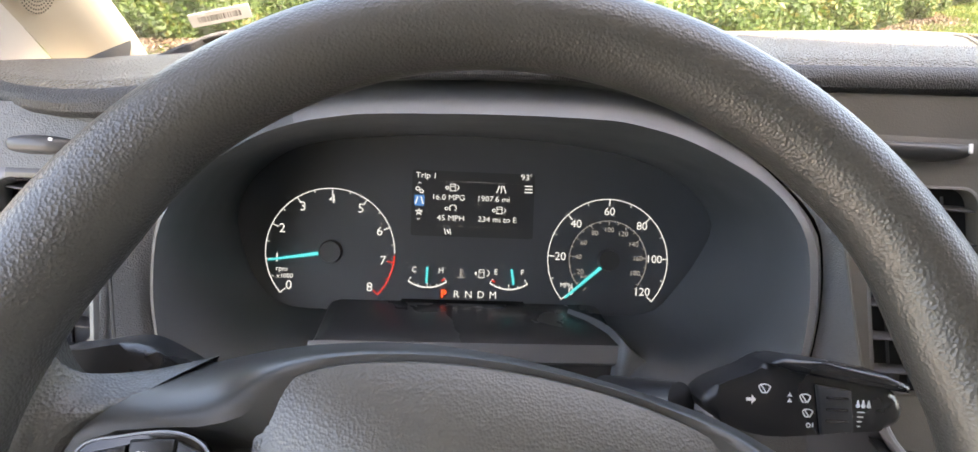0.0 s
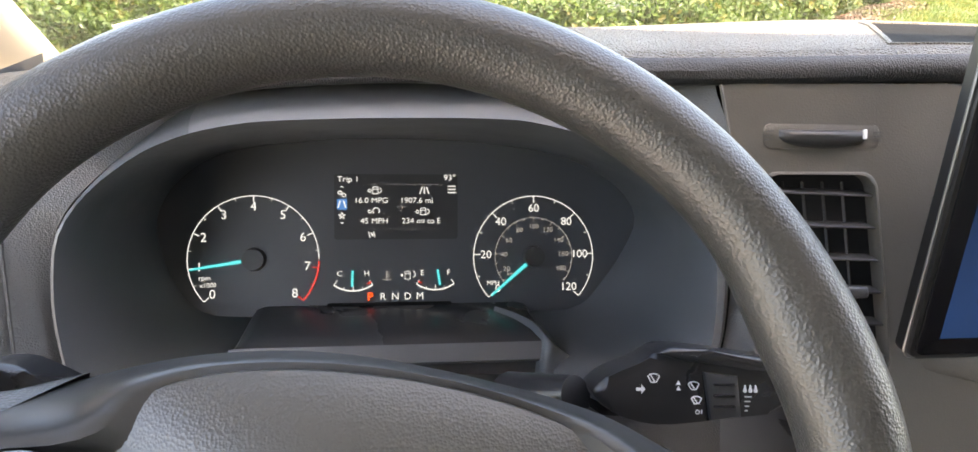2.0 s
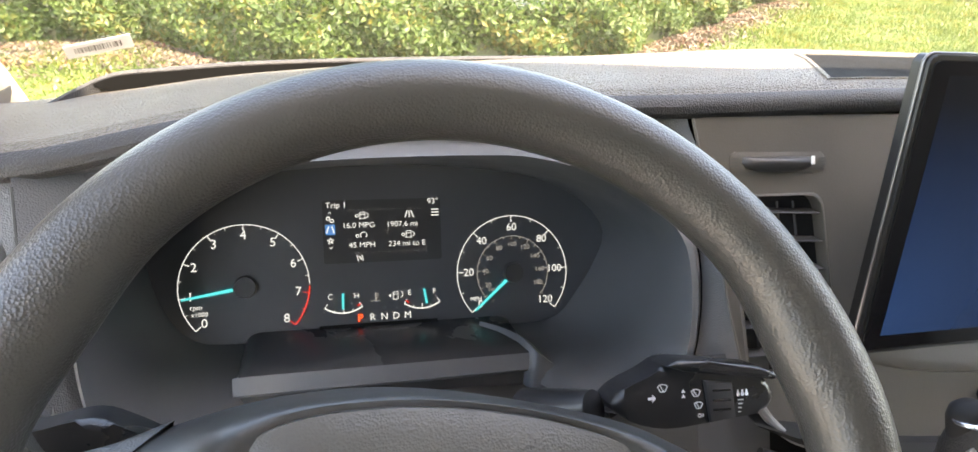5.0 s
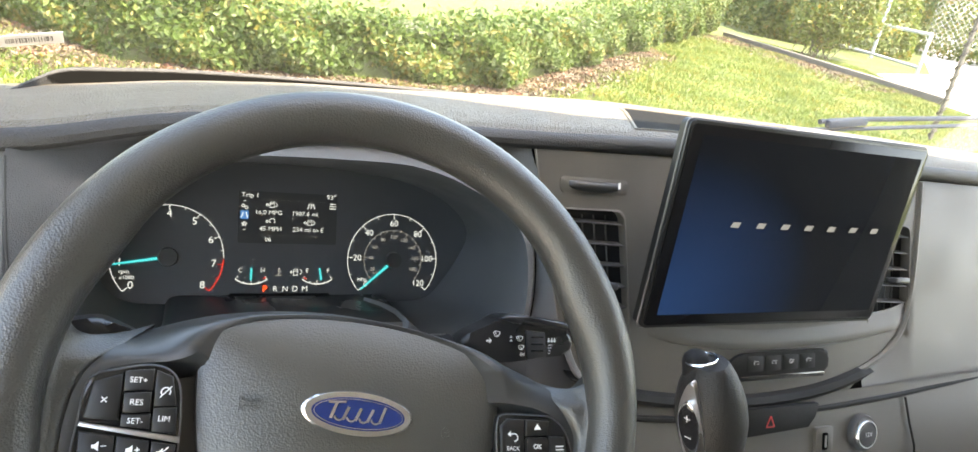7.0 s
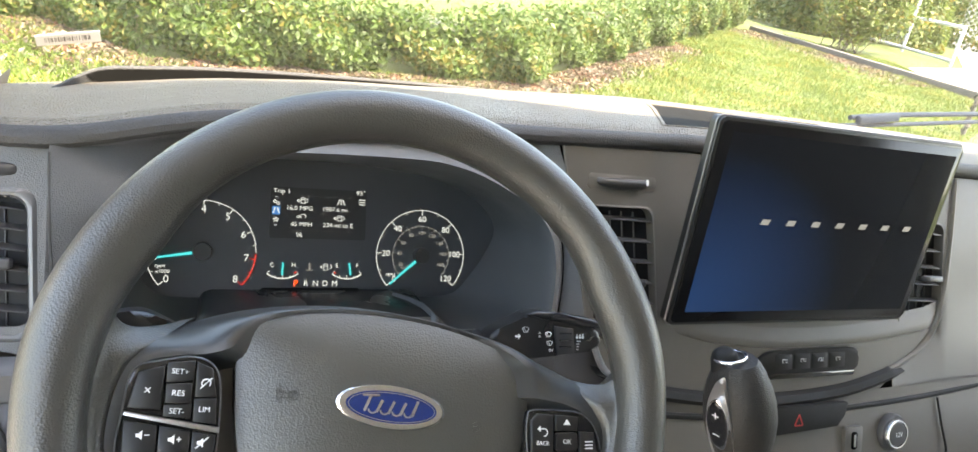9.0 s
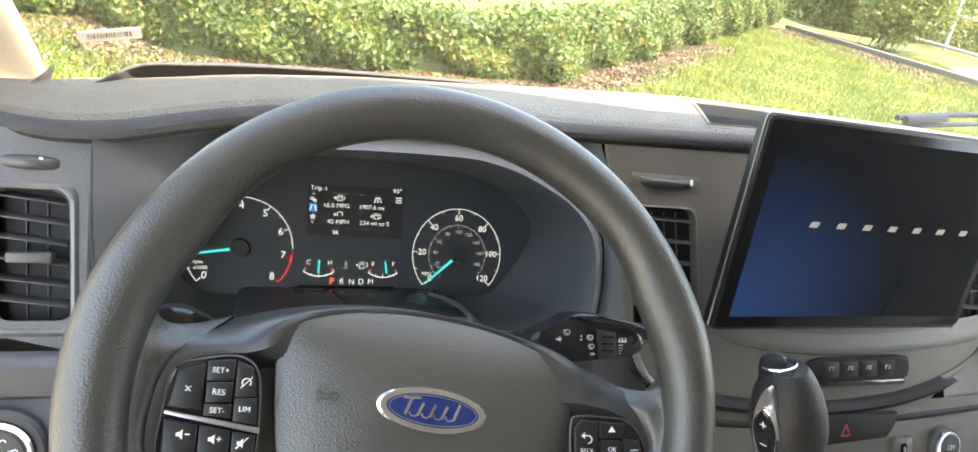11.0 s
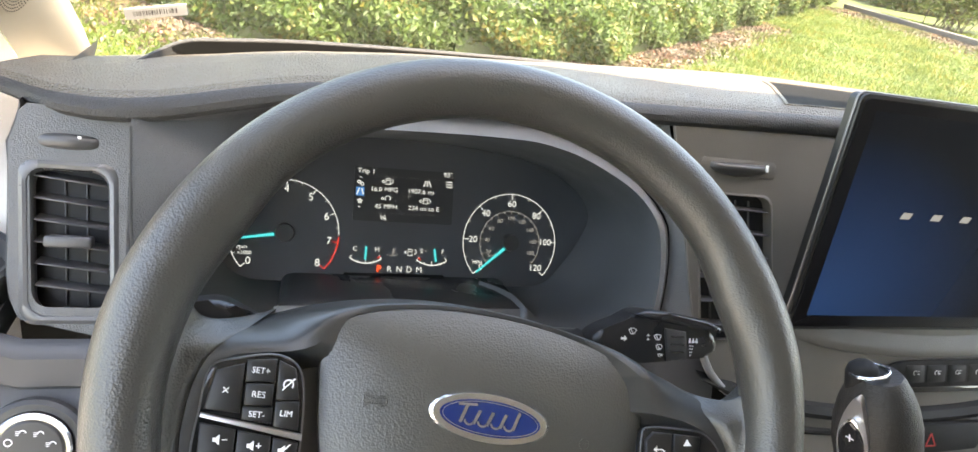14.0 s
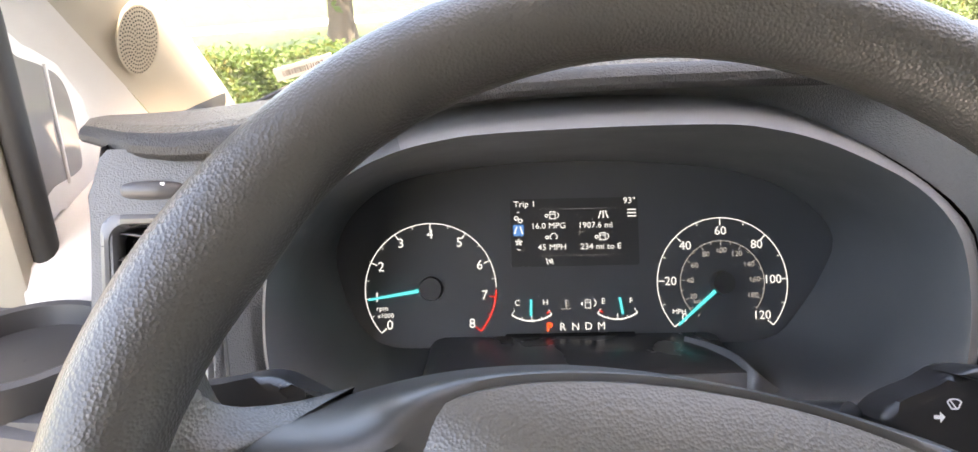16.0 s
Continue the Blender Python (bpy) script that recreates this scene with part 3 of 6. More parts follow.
for v in (0, 20, 40, 60, 80, 100, 120):
    x, y = on_dial(0.11, 0.0392 if v not in (100, 120) else 0.0380, (v - 60) * 2.183)
    cluster_text(str(v), x, y, 0.0092, M_LIT)
for v in (20, 40, 60, 80, 100, 120, 140, 160, 180):
    x, y = on_dial(0.11, 0.0245, (v - 100) * 1.42)
    cluster_text(str(v), x, y, 0.0058, M_LITDIM)
cluster_text("MPH", 0.0765, -0.0235, 0.0052, M_LIT, "unit_text")
cluster_text("km/h", 0.0925, -0.0160, 0.0048, M_LITDIM, "unit_text")
for v in range(9):
    x, y = on_dial(-0.11, 0.0408, (v - 4) * 32.75)
    cluster_text(str(v), x, y, 0.0100, M_LIT)
cluster_text("rpm", -0.1465, -0.0165, 0.0055, M_LIT, "unit_text")
cluster_text("x1000", -0.1440, -0.0220, 0.0050, M_LIT, "unit_text")


def needle(cx, cy, angle, r0, r1, width, name, hub=0.0):
    s, c = math.sin(radians(angle)), math.cos(radians(angle))
    one = stroke(cx + r0 * s, cy + r0 * c, cx + r1 * s, cy + r1 * c, width, 0.0012, taper=0.55)
    ob = part(name, move(one, CM @ T(0, 0, 0.004)), M_CYAN, cluster, "glowing cyan pointer", smooth=False)
    if hub:
        h = bmesh.new()
        bmesh.ops.create_cone(h, cap_ends=True, segments=32, radius1=hub, radius2=hub * 0.9, depth=0.006, matrix=Matrix.Translation((cx, cy, 0.003)))
        part("needle_hub", move(h, CM), M_BLACK, cluster)
    return ob


needle(0.11, DY, -131, 0.009, 0.047, 0.0028, "speed_needle", 0.009)
needle(-0.11, DY, -99, 0.009, 0.047, 0.0028, "rev_needle", 0.009)

def pump_box(x0, y0, x1, y1, wd):
    one = stroke(x0, y0, x0, y1, wd)
    for a, b, c, d in ((x1, y0, x1, y1), (x0, y1, x1, y1), (x0, (y0 + 2 * y1) / 3, x1, (y0 + 2 * y1) / 3), (x0 - wd, y0, x1 + wd, y0)):
        stroke(a, b, c, d, wd, bm=one)
    return one


# two small bow gauges
LOW = -0.0040
for cu, left, right, ang, name in ((-0.0345, "C", "H", 2, "temperature"), (0.030, "E", "F", -9, "fuel")):
    one = bmesh.new()
    arc_band(cu, 0.0022, 0.0262, 180 - 35, 180 + 35, 0.0011, 24, 0.0003, one)
    for a in (-35, -17, 0, 17, 35):
        s, c = math.sin(radians(180 + a)), math.cos(radians(180 + a))
        ln = 0.0042 if a in (-35, 0, 35) else 0.002
        stroke(cu + 0.0262 * s, 0.0022 + 0.0262 * c, cu + (0.0262 - ln) * s, 0.0022 + (0.0262 - ln) * c, 0.0006, 0.0003, one)
    part(name + "_gauge", move(one, CM @ T(0, LOW,  DZ)), M_LIT, cluster, smooth=False)
    s, c = math.sin(radians(180 + ang)), math.cos(radians(180 + ang))
    one = stroke(cu + 0.010 * s, 0.0022 + 0.010 * c, cu + 0.0225 * s, 0.0022 + 0.0225 * c, 0.0018, 0.0010)
    part(name + "_needle", move(one, CM @ T(0, LOW,  0.003)), M_CYAN, cluster, "glowing cyan pointer", smooth=False)
    cluster_text(left, cu - 0.0105, LOW - 0.0105, 0.0062, M_LIT)
    cluster_text(right, cu + 0.0105, LOW - 0.0105, 0.0062, M_LIT)
    one = arc_band(cu, 0.0022, 0.0235, 180 - 36, 180 - 28, 0.0010, 8) if name == "temperature" else arc_band(cu, 0.0022, 0.0235, 180 + 28, 180 + 36, 0.0010, 8)
    part(name + "_red_mark", move(one, CM @ T(0, LOW,  DZ + 0.0003)), M_RED, cluster, smooth=False)
# thermometer and pump signs between them
one = stroke(-0.0085, -0.0150, -0.0085, -0.0085, 0.0010)
for k in range(3):
    stroke(-0.0085, -0.0095 - 0.0018 * k, -0.0060, -0.0095 - 0.0018 * k, 0.0005, bm=one)
stroke(-0.0125, -0.0155, -0.0045, -0.0155, 0.0006, bm=one)
part("coolant_sign", move(one, CM @ T(0, LOW,  DZ)), M_LITDIM, cluster, smooth=False)
one = pump_box(0.0060, -0.0152, 0.0100, -0.0090, 0.0005)
arc_band(0.0115, -0.0115, 0.0026, 20, 170, 0.0006, 12, 0.0003, one)
prism([(0.0022, -0.0120), (0.0042, -0.0103), (0.0042, -0.0137)], 0, 0.0003, bm=one)
part("pump_sign", move(one, CM @ T(0, LOW,  DZ)), M_LIT, cluster, smooth=False)
cluster_text("P", -0.0215, LOW - 0.0290, 0.0088, M_REDLIT, "gear_letter", bold=0.0002)
for k, ch in enumerate("RNDM"):
    cluster_text(ch, -0.0115 + 0.0097 * k, LOW - 0.0290, 0.0080, M_LIT, "gear_letter")

# trip display content
LCD = Matrix.Translation((0, -0.0036, 0)) @ Matrix.Diagonal((1, 0.953, 1, 1))
def disp(body, u, w, size, mat=M_LIT, align='LEFT'):
    return part("display_text", lettering(body, size, CM @ LCD @ T(u, w, DZ + 0.0012), 0.00005, align=align), mat, display, smooth=False)


disp("Trip 1", -0.0465, 0.0665, 0.0068)
disp("93°", 0.0465, 0.0680, 0.0070, align='RIGHT')
disp("16.0 MPG", -0.0070, 0.0490, 0.0066, align='RIGHT')
disp("1907.6 mi", 0.0285, 0.0490, 0.0066, align='RIGHT')
disp("45 MPH", -0.0070, 0.0320, 0.0066, align='RIGHT')
disp("234 mi to E", 0.0345, 0.0320, 0.0066, align='RIGHT')
one = stroke(-0.028, 0.0625, 0.036, 0.0625, 0.00016)
stroke(-0.028, 0.0255, 0.036, 0.0255, 0.00016, bm=one)
stroke(-0.0005, 0.0440, 0.0075, 0.0440, 0.0002, bm=one)
stroke(0.0035, 0.0400, 0.0035, 0.0480, 0.0002, bm=one)
part("display_lines", move(one, CM @ LCD @ T(0, 0, DZ + 0.0006)), M_LITDIM, display, smooth=False)


def sign(one, name="display_sign"):
    return part(name, move(one, CM @ LCD @ T(0, 0, DZ + 0.0006)), M_LIT, display, smooth=False)


for k in range(3):
    sign(stroke(0.040, 0.0610 - 0.0026 * k, 0.0465, 0.0610 - 0.0026 * k, 0.0009), "list_bar")
# pump, road, clock and lane signs
for cx, cy in ((-0.017, 0.0575), (0.0205, 0.0400)):
    one = pump_box(cx - 0.002, cy - 0.0028, cx + 0.002, cy + 0.0028, 0.0006)
    arc_band(cx + 0.0025, cy, 0.0022, 20, 170, 0.0006, 10, 0.0003, one)
    sign(one, "pump_icon")
    sign(arc_band(cx - 0.0045, cy - 0.0003, 0.0012, 0, 360, 0.0007, 10, 0.0003), "average_icon")
one = bmesh.new()
for s in (-1, 0, 1):
    stroke(0.0215 + s * 0.0016, 0.0605, 0.0215 + s * 0.0036, 0.0545, 0.0009, bm=one)
sign(one, "road_icon")
sign(arc_band(-0.0165, 0.0405, 0.0026, -140, 140, 0.0007, 16, 0.0003), "speed_icon")
sign(arc_band(-0.0215, 0.0400, 0.0012, 0, 360, 0.0007, 10, 0.0003), "average_icon")
one = stroke(-0.0225, 0.0235, -0.0215, 0.0185, 0.0007)
stroke(-0.0185, 0.0235, -0.0175, 0.0185, 0.0007, bm=one)
stroke(-0.0205, 0.0225, -0.0190, 0.0195, 0.0012, bm=one)
sign(one, "lane_icon")
one = prism(rounded(-0.0470, 0.0415, -0.0390, 0.0505, 0.001), 0, 0.0002)
part("menu_glow", move(one, CM @ LCD @ T(0, 0, DZ)), M_BLUELIT, display, smooth=False)
one = bmesh.new()
for s in (-1, 1):
    stroke(-0.043 + s * 0.0012, 0.0490, -0.043 + s * 0.0030, 0.0430, 0.0010, bm=one)
arc_band(-0.0445, 0.0555, 0.0014, 0, 360, 0.0008, 12, 0.0003, one)
arc_band(-0.0415, 0.0535, 0.0014, 0, 360, 0.0008, 12, 0.0003, one)
for k in range(5):
    a, b = radians(72 * k), radians(72 * k + 144)
    stroke(-0.043 + 0.0030 * math.sin(a), 0.0365 + 0.003 * math.cos(a), -0.043 + 0.003 * math.sin(b), 0.0365 + 0.003 * math.cos(b), 0.0005, bm=one)
stroke(-0.0442, 0.0597, -0.043, 0.0609, 0.0005, bm=one)
stroke(-0.043, 0.0609, -0.0418, 0.0597, 0.0005, bm=one)
stroke(-0.0442, 0.0312, -0.043, 0.0300, 0.0005, bm=one)
stroke(-0.043, 0.0300, -0.0418, 0.0312, 0.0005, bm=one)
part("menu_signs", move(one, CM @ LCD @ T(0, 0, DZ + 0.0008)), M_LIT, display, smooth=False)

# ledge in front of the dials: a dark top and a pale satin front edge
LEDGE = [(-0.012, 1.3840), (-0.045, 1.3880), (-0.066, 1.3895), (-0.0740, 1.3890), (-0.0775, 1.3875), (-0.0800, 1.3830), (-0.0830, 1.3755), (-0.0815, 1.3725), (-0.05, 1.366)]
ENDS = ((-0.1165, -0.010), (-0.1160, -0.006), (-0.1125, -0.002), (-0.106, 0), (0.0, 0.0), (0.101, 0), (0.1075, -0.002), (0.1105, -0.006), (0.111, -0.010))


def ledge_rows(i0, i1):
    return [[(x * (0.95 + 0.05 * min(1, i / 4)), y, max(z + dz * (1 if i < 4 else 0.1), 1.366)) for i, (y, z) in enumerate(LEDGE) if i0 <= i <= i1] for x, dz in ENDS]


part("ledge_top", loft(ledge_rows(0, 4)), M_SHELF, cluster, "dark shelf below the dials")
part("ledge_front", loft(ledge_rows(4, 8)), M_LEDGE, cluster, "pale satin front edge of the ledge")

# the body below the ledge: a dark front wall, with a shoulder that slopes out beside the stalk
CREASE = [(0.076, -0.030, 1.3880), (0.090, -0.045, 1.3905), (0.1015, -0.064, 1.3925), (0.1095, -0.0805, 1.3890), (0.119, -0.0835, 1.3815), (0.133, -0.087, 1.3725), (0.150, -0.093, 1.3635), (0.170, -0.102, 1.3560)]
shoulder = smooth_curve(CREASE, 5)
rows = []
for q in shoulder:
    out = Vector((0.010, 0.012, -0.012))
    rows.append([q + out * 2.2, q + out * 0.5 + Vector((0, 0, 0.0015)), q + Vector((0, 0, 0.0012)), q + Vector((-0.0012, -0.0020, -0.001)), q + Vector((-0.003, -0.006, -0.012)), q + Vector((-0.012, -0.030, -0.10))])
part("ledge_shoulder", loft(rows), M_HOOD, cluster, "sloping shoulder beside the ledge")
bm = loft([[(x, -0.0800, 1.3715), (x, -0.0815, 1.366), (x * 0.98, -0.090, 1.335), (x * 0.95, -0.110, 1.28)] for x in (-0.118, -0.06, 0.0, 0.06, 0.110)])
part("ledge_wall", bm, M_BLACK, cluster, "dark wall below the ledge")

# ---- steering wheel ----
wheel = thing("steering_wheel", "black grained steering wheel with button pods and an oval badge", "steering wheel")
RW, RT = 0.16826, 0.0160
rows = []
for k in range(160):
    a = 2 * math.pi * k / 160
    c, s = math.cos(a), math.sin(a)
    # grip is a little thicker at the thumb rests
    g = 1.0 + 0.10 * math.exp(-((abs(math.degrees(math.atan2(s, c)) - 12) if c > 0 else abs(math.degrees(math.atan2(s, -c)) - 12)) / 14) ** 2)
    # swelling on the inside where the thumbs lie
    bump = 0.0046 * math.exp(-((math.degrees(math.atan2(s, -c)) - 31) / 11) ** 2) if c < 0 else 0.0042 * math.exp(-((math.degrees(math.atan2(s, c)) - 25) / 10) ** 2)
    row = []
    for j in range(28):
        b = 2 * math.pi * j / 28
        rr_ = RW + RT * g * math.cos(b) - bump * max(0, -math.cos(b)) ** 1.3
        row.append(WM @ Vector((rr_ * c, rr_ * s, RT * 1.04 * g * math.sin(b))))
    rows.append(row)
part("rim", loft(rows, close_u=True, close_v=True), M_RIM, wheel, "thick pebble-grained rim")


def flare(angles, inner):
    """Grained flare from the rim into an arm: stations across the arm, from the rim's angles inwards, each from top to bottom."""
    side = -1 if inner[0][0][0] < 0 else 1
    table = [[(side * (RW - 0.004) * math.cos(radians(w_)), (RW - 0.004) * math.sin(radians(w_)), 0.0125) for w_ in angles]] + inner
    table = [[(x, y - 0.004, z - 0.022), (x, y - 0.0012, z - 0.006)] + row for row in table for x, y, z in row[:1]]
    across = [smooth_curve(row, 5) for row in table]
    rows = list(zip(*[smooth_curve(col, 6) for col in zip(*across)]))
    part("rim_flare", loft([[WM @ p for p in row] for row in rows]), M_RIM, wheel, "grained flare from rim to arm", split=80)


flare((25, 16, 8, 0, -10, -24), [
    [(-0.1490, 0.0520, 0.0045), (-0.1545, 0.0340, 0.0075), (-0.1555, 0.0180, 0.0085), (-0.1560, 0.0, 0.0085), (-0.1540, -0.025, 0.0080), (-0.146, -0.053, 0.004)],
    [(-0.1425, 0.0378, -0.0090), (-0.1465, 0.0265, -0.0030), (-0.1490, 0.0140, -0.0010), (-0.1505, 0.0, -0.0010), (-0.1500, -0.025, -0.0015), (-0.140, -0.047, -0.005)],
    [(-0.1285, 0.0376, -0.0280), (-0.1350, 0.0262, -0.0085), (-0.1405, 0.0150, -0.0050), (-0.1445, 0.0, -0.0050), (-0.1455, -0.025, -0.0052), (-0.136, -0.043, -0.0075)],
    [(-0.1090, 0.0442, -0.0475), (-0.1235, 0.0305, -0.0190), (-0.1365, 0.0175, -0.0100), (-0.1420, 0.0, -0.0110), (-0.1430, -0.025, -0.0110), (-0.133, -0.041, -0.012)]])
flare((11, 4, -4, -12, -20, -32), [
    [(0.1590, 0.0200, 0.0045), (0.1590, 0.0040, 0.0075), (0.1570, -0.010, 0.0085), (0.1550, -0.024, 0.0085), (0.150, -0.040, 0.008), (0.140, -0.062, 0.004)],
    [(0.1490, 0.0070, -0.0090), (0.1515, -0.003, -0.0030), (0.1515, -0.014, -0.0010), (0.1510, -0.026, -0.0010), (0.1465, -0.042, -0.0015), (0.134, -0.058, -0.005)],
    [(0.1350, 0.0085, -0.0280), (0.1400, -0.0030, -0.0085), (0.1440, -0.0130, -0.0050), (0.1465, -0.026, -0.005), (0.1425, -0.041, -0.0052), (0.130, -0.055, -0.0075)],
    [(0.1170, 0.0200, -0.0460), (0.1290, 0.0020, -0.0190), (0.1395, -0.0120, -0.0100), (0.1440, -0.026, -0.011), (0.140, -0.040, -0.011), (0.128, -0.053, -0.012)]])


def dome(outline, edge, height, base, n=7, centre=None, power=2.2, flat=0.0):
    """A cushion over an outline in the wheel plane: straight sides from base to edge, then a domed top."""
    P = [Vector(p) for p in outline]
    c = Vector(centre) if centre else sum(P, Vector((0, 0))) / len(P)
    rows = [[Vector((p.x, p.y, base)) for p in P], [Vector((p.x, p.y, edge - 0.003)) for p in P]]
    for k in range(n + 1):
        t = k / n
        sc = 1 - t ** 1.0 * 0.999 if k else 0.992
        z = edge + height * (1 - (1 - t) ** power)
        rows.append([Vector((c.x + (p.x - c.x) * sc, c.y + (p.y - c.y) * sc, z)) for p in P])
    return loft(rows, close_v=True)


HUB = closed_curve([(-0.033, 0.0480), (-0.059, 0.0450), (-0.0765, 0.0380), (-0.0835, 0.0240), (-0.0840, 0.003), (-0.0810, -0.025), (-0.074, -0.047), (-0.054, -0.064), (0.0, -0.072), (0.055, -0.064), (0.080, -0.050), (0.0910, -0.032), (0.0950, -0.012), (0.0955, 0.004), (0.0910, 0.0165), (0.078, 0.0265), (0.058, 0.0350), (0.030, 0.0425), (-0.003, 0.0472)], 6)
part("airbag_cover", move(dome(HUB, -0.0180, 0.0125, -0.06, n=12, centre=(0.003, -0.008), power=2.4), WM), M_HUB, wheel, "grained padded centre cover")
# arms: a back edge far behind the rim sweeps forward to a plateau round the pods
ARCH = closed_curve([(-0.030, 0.0550), (-0.054, 0.0540), (-0.078, 0.0508), (-0.102, 0.0448), (-0.125, 0.0365), (-0.138, 0.0290), (-0.1445, 0.0190), (-0.1475, -0.005), (-0.148, -0.035), (-0.125, -0.060), (-0.06, -0.082), (0.06, -0.082), (0.125, -0.064), (0.148, -0.050), (0.1515, -0.026), (0.146, -0.008), (0.133, 0.0070), (0.116, 0.0200), (0.095, 0.0310), (0.072, 0.0385), (0.047, 0.0445), (0.022, 0.0495), (-0.005, 0.0535)], 6)
PLATEAU = closed_curve([(-0.033, 0.0505), (-0.060, 0.0478), (-0.080, 0.0405), (-0.089, 0.0290), (-0.102, 0.0240), (-0.122, 0.0222), (-0.1370, 0.0180), (-0.1425, 0.004), (-0.1445, -0.015), (-0.142, -0.033), (-0.115, -0.050), (-0.056, -0.074), (0.056, -0.074), (0.115, -0.058), (0.141, -0.044), (0.1455, -0.026), (0.137, -0.0125), (0.118, -0.0045), (0.1020, -0.0020), (0.0975, 0.0150), (0.082, 0.0285), (0.059, 0.0375), (0.030, 0.0450), (-0.003, 0.0498)], 6)
arch2, plat2 = polar(ARCH, 160, (0, -0.01)), polar(PLATEAU, 160, (0, -0.01))


def arch_z(p):
    k = max(0.0, min(1.0, (abs(p.x) - 0.105) / 0.042))
    return -0.050 + 0.036 * k * k * (3 - 2 * k)


def plateau_z(p):
    k = max(0.0, min(1.0, (abs(p.x) - 0.060) / 0.050))
    return -0.021 + 0.0120 * k * k * (3 - 2 * k)


rows = [[WM @ Vector((p.x * 0.80, p.y * 0.80 - 0.004, -0.105)) for p in arch2], [WM @ Vector((p.x * 0.97, p.y * 0.97, arch_z(p) - 0.020)) for p in arch2], [WM @ Vector((p.x, p.y, arch_z(p) - 0.003)) for p in arch2]]
for k in range(9):
    t = k / 8
    rows.append([WM @ Vector((*p.lerp(q, t * 0.97 + 0.03 * t * t), arch_z(p) + (plateau_z(q) - arch_z(p)) * (1 - (1 - t) ** 1.7))) for p, q in zip(arch2, plat2)])
rows.append([WM @ Vector((q.x * 0.96, q.y * 0.96, plateau_z(q) + 0.0002)) for q in plat2])
rows.append([WM @ Vector((q.x * 0.70, q.y * 0.70, -0.024)) for q in plat2])
part("spoke_frame", loft(rows, close_v=True, cap=True), M_SPOKE, wheel, "smooth dark arms of the wheel")

# badge: chrome ring with a blue oval
def oval(rx, ry, low, high, n=64, slope=0.9):
    rows = [[Vector((math.cos(2 * math.pi * k / n) * rx * g, math.sin(2 * math.pi * k / n) * ry * g, z)) for k in range(n)] for g, z in ((1.0, low), (1.0, high - 0.0012), (slope + (1 - slope) * 0.5, high))]
    return loft(rows, close_v=True, cap=True)


BADGE = WM @ T(0.0024, -0.0062, -0.0070, -8.0) @ Matrix.Diagonal((0.98, 0.92, 1, 1))
badge = part("badge", move(oval(0.0330, 0.0136, -0.004, 0.0034), BADGE), M_CHROME, wheel, "oval chrome badge with a blue field")
part("blue_field", move(oval(0.0280, 0.0098, 0.0025, 0.0036, slope=0.97), BADGE), M_BLUE, badge, "deep blue enamel")
one = bmesh.new()
for k in range(64):
    a, b = 2 * math.pi * k / 64, 2 * math.pi * (k + 1) / 64
    stroke(0.0262 * math.cos(a), 0.0086 * math.sin(a), 0.0262 * math.cos(b), 0.0086 * math.sin(b), 0.0004, 0.0003, one)
part("inner_line", move(one, BADGE @ T(0, 0, 0.0036)), M_CHROME, badge, smooth=False)
one = bmesh.new()
for k in range(5):
    x = -0.0150 + 0.0072 * k
    hgt = 0.0058 if k in (0, 4) else 0.0036
    stroke(x - 0.0012, -0.0042, x + 0.0014, hgt, 0.0017, 0.0004, one)
    if k < 4:
        arc_band(x + 0.0036, -0.0022, 0.0026, 95, 265, 0.0011, 10, 0.0004, one)
stroke(-0.0185, 0.0052, -0.0085, 0.0064, 0.0014, 0.0004, one)
part("emblem_marks", move(one, BADGE @ T(0, 0, 0.0036)), M_CHROME, badge, "plain silver strokes", smooth=False)

# horn sign pressed into the cover, airbag mark
one = bmesh.new()
for seg in ((-0.067, 0.012, -0.067, 0.005), (-0.067, 0.012, -0.0635, 0.009), (-0.067, 0.005, -0.0635, 0.008), (-0.0635, 0.0095, -0.056, 0.0095), (-0.0635, 0.0070, -0.058, 0.0070)):
    stroke(*seg, 0.0006, 0.0006, one)
arc_band(-0.058, 0.0080, 0.0026, 0, 360, 0.0005, 20, 0.0006, one)
part("horn_sign", move(one, WM @ T(0.005, -0.0075, -0.0088)), M_HUB, wheel, "embossed horn sign", smooth=False)
one = arc_band(0.0505, -0.0115, 0.0028, 0, 360, 0.0006, 20, 0.0006)
stroke(0.048, -0.0115, 0.053, -0.0115, 0.0006, 0.0006, one)
part("embossed_mark", move(one, WM @ T(0.006, -0.007, -0.0083)), M_HUB, wheel, smooth=False)


PODL, PODR = WM @ T(0.0033, -0.0100, -0.0085), WM @ T(0.0030, -0.0035, -0.0085)


def button(outline, name, parent, high=0.003, mat=M_BUTTON, z=0.0005, base=None):
    return part(name, prism(outline, 0, high, (base or PODL) @ T(0, 0, z), 0.0009), mat, parent, split=50)


def mark(body, x, y, size, parent, z, mat=M_WHITE, base=None):
    return part("button_text", lettering(body, size * 0.82, (base or PODL) @ T(x, y, z, -4), 0.00008), mat, parent, smooth=False)


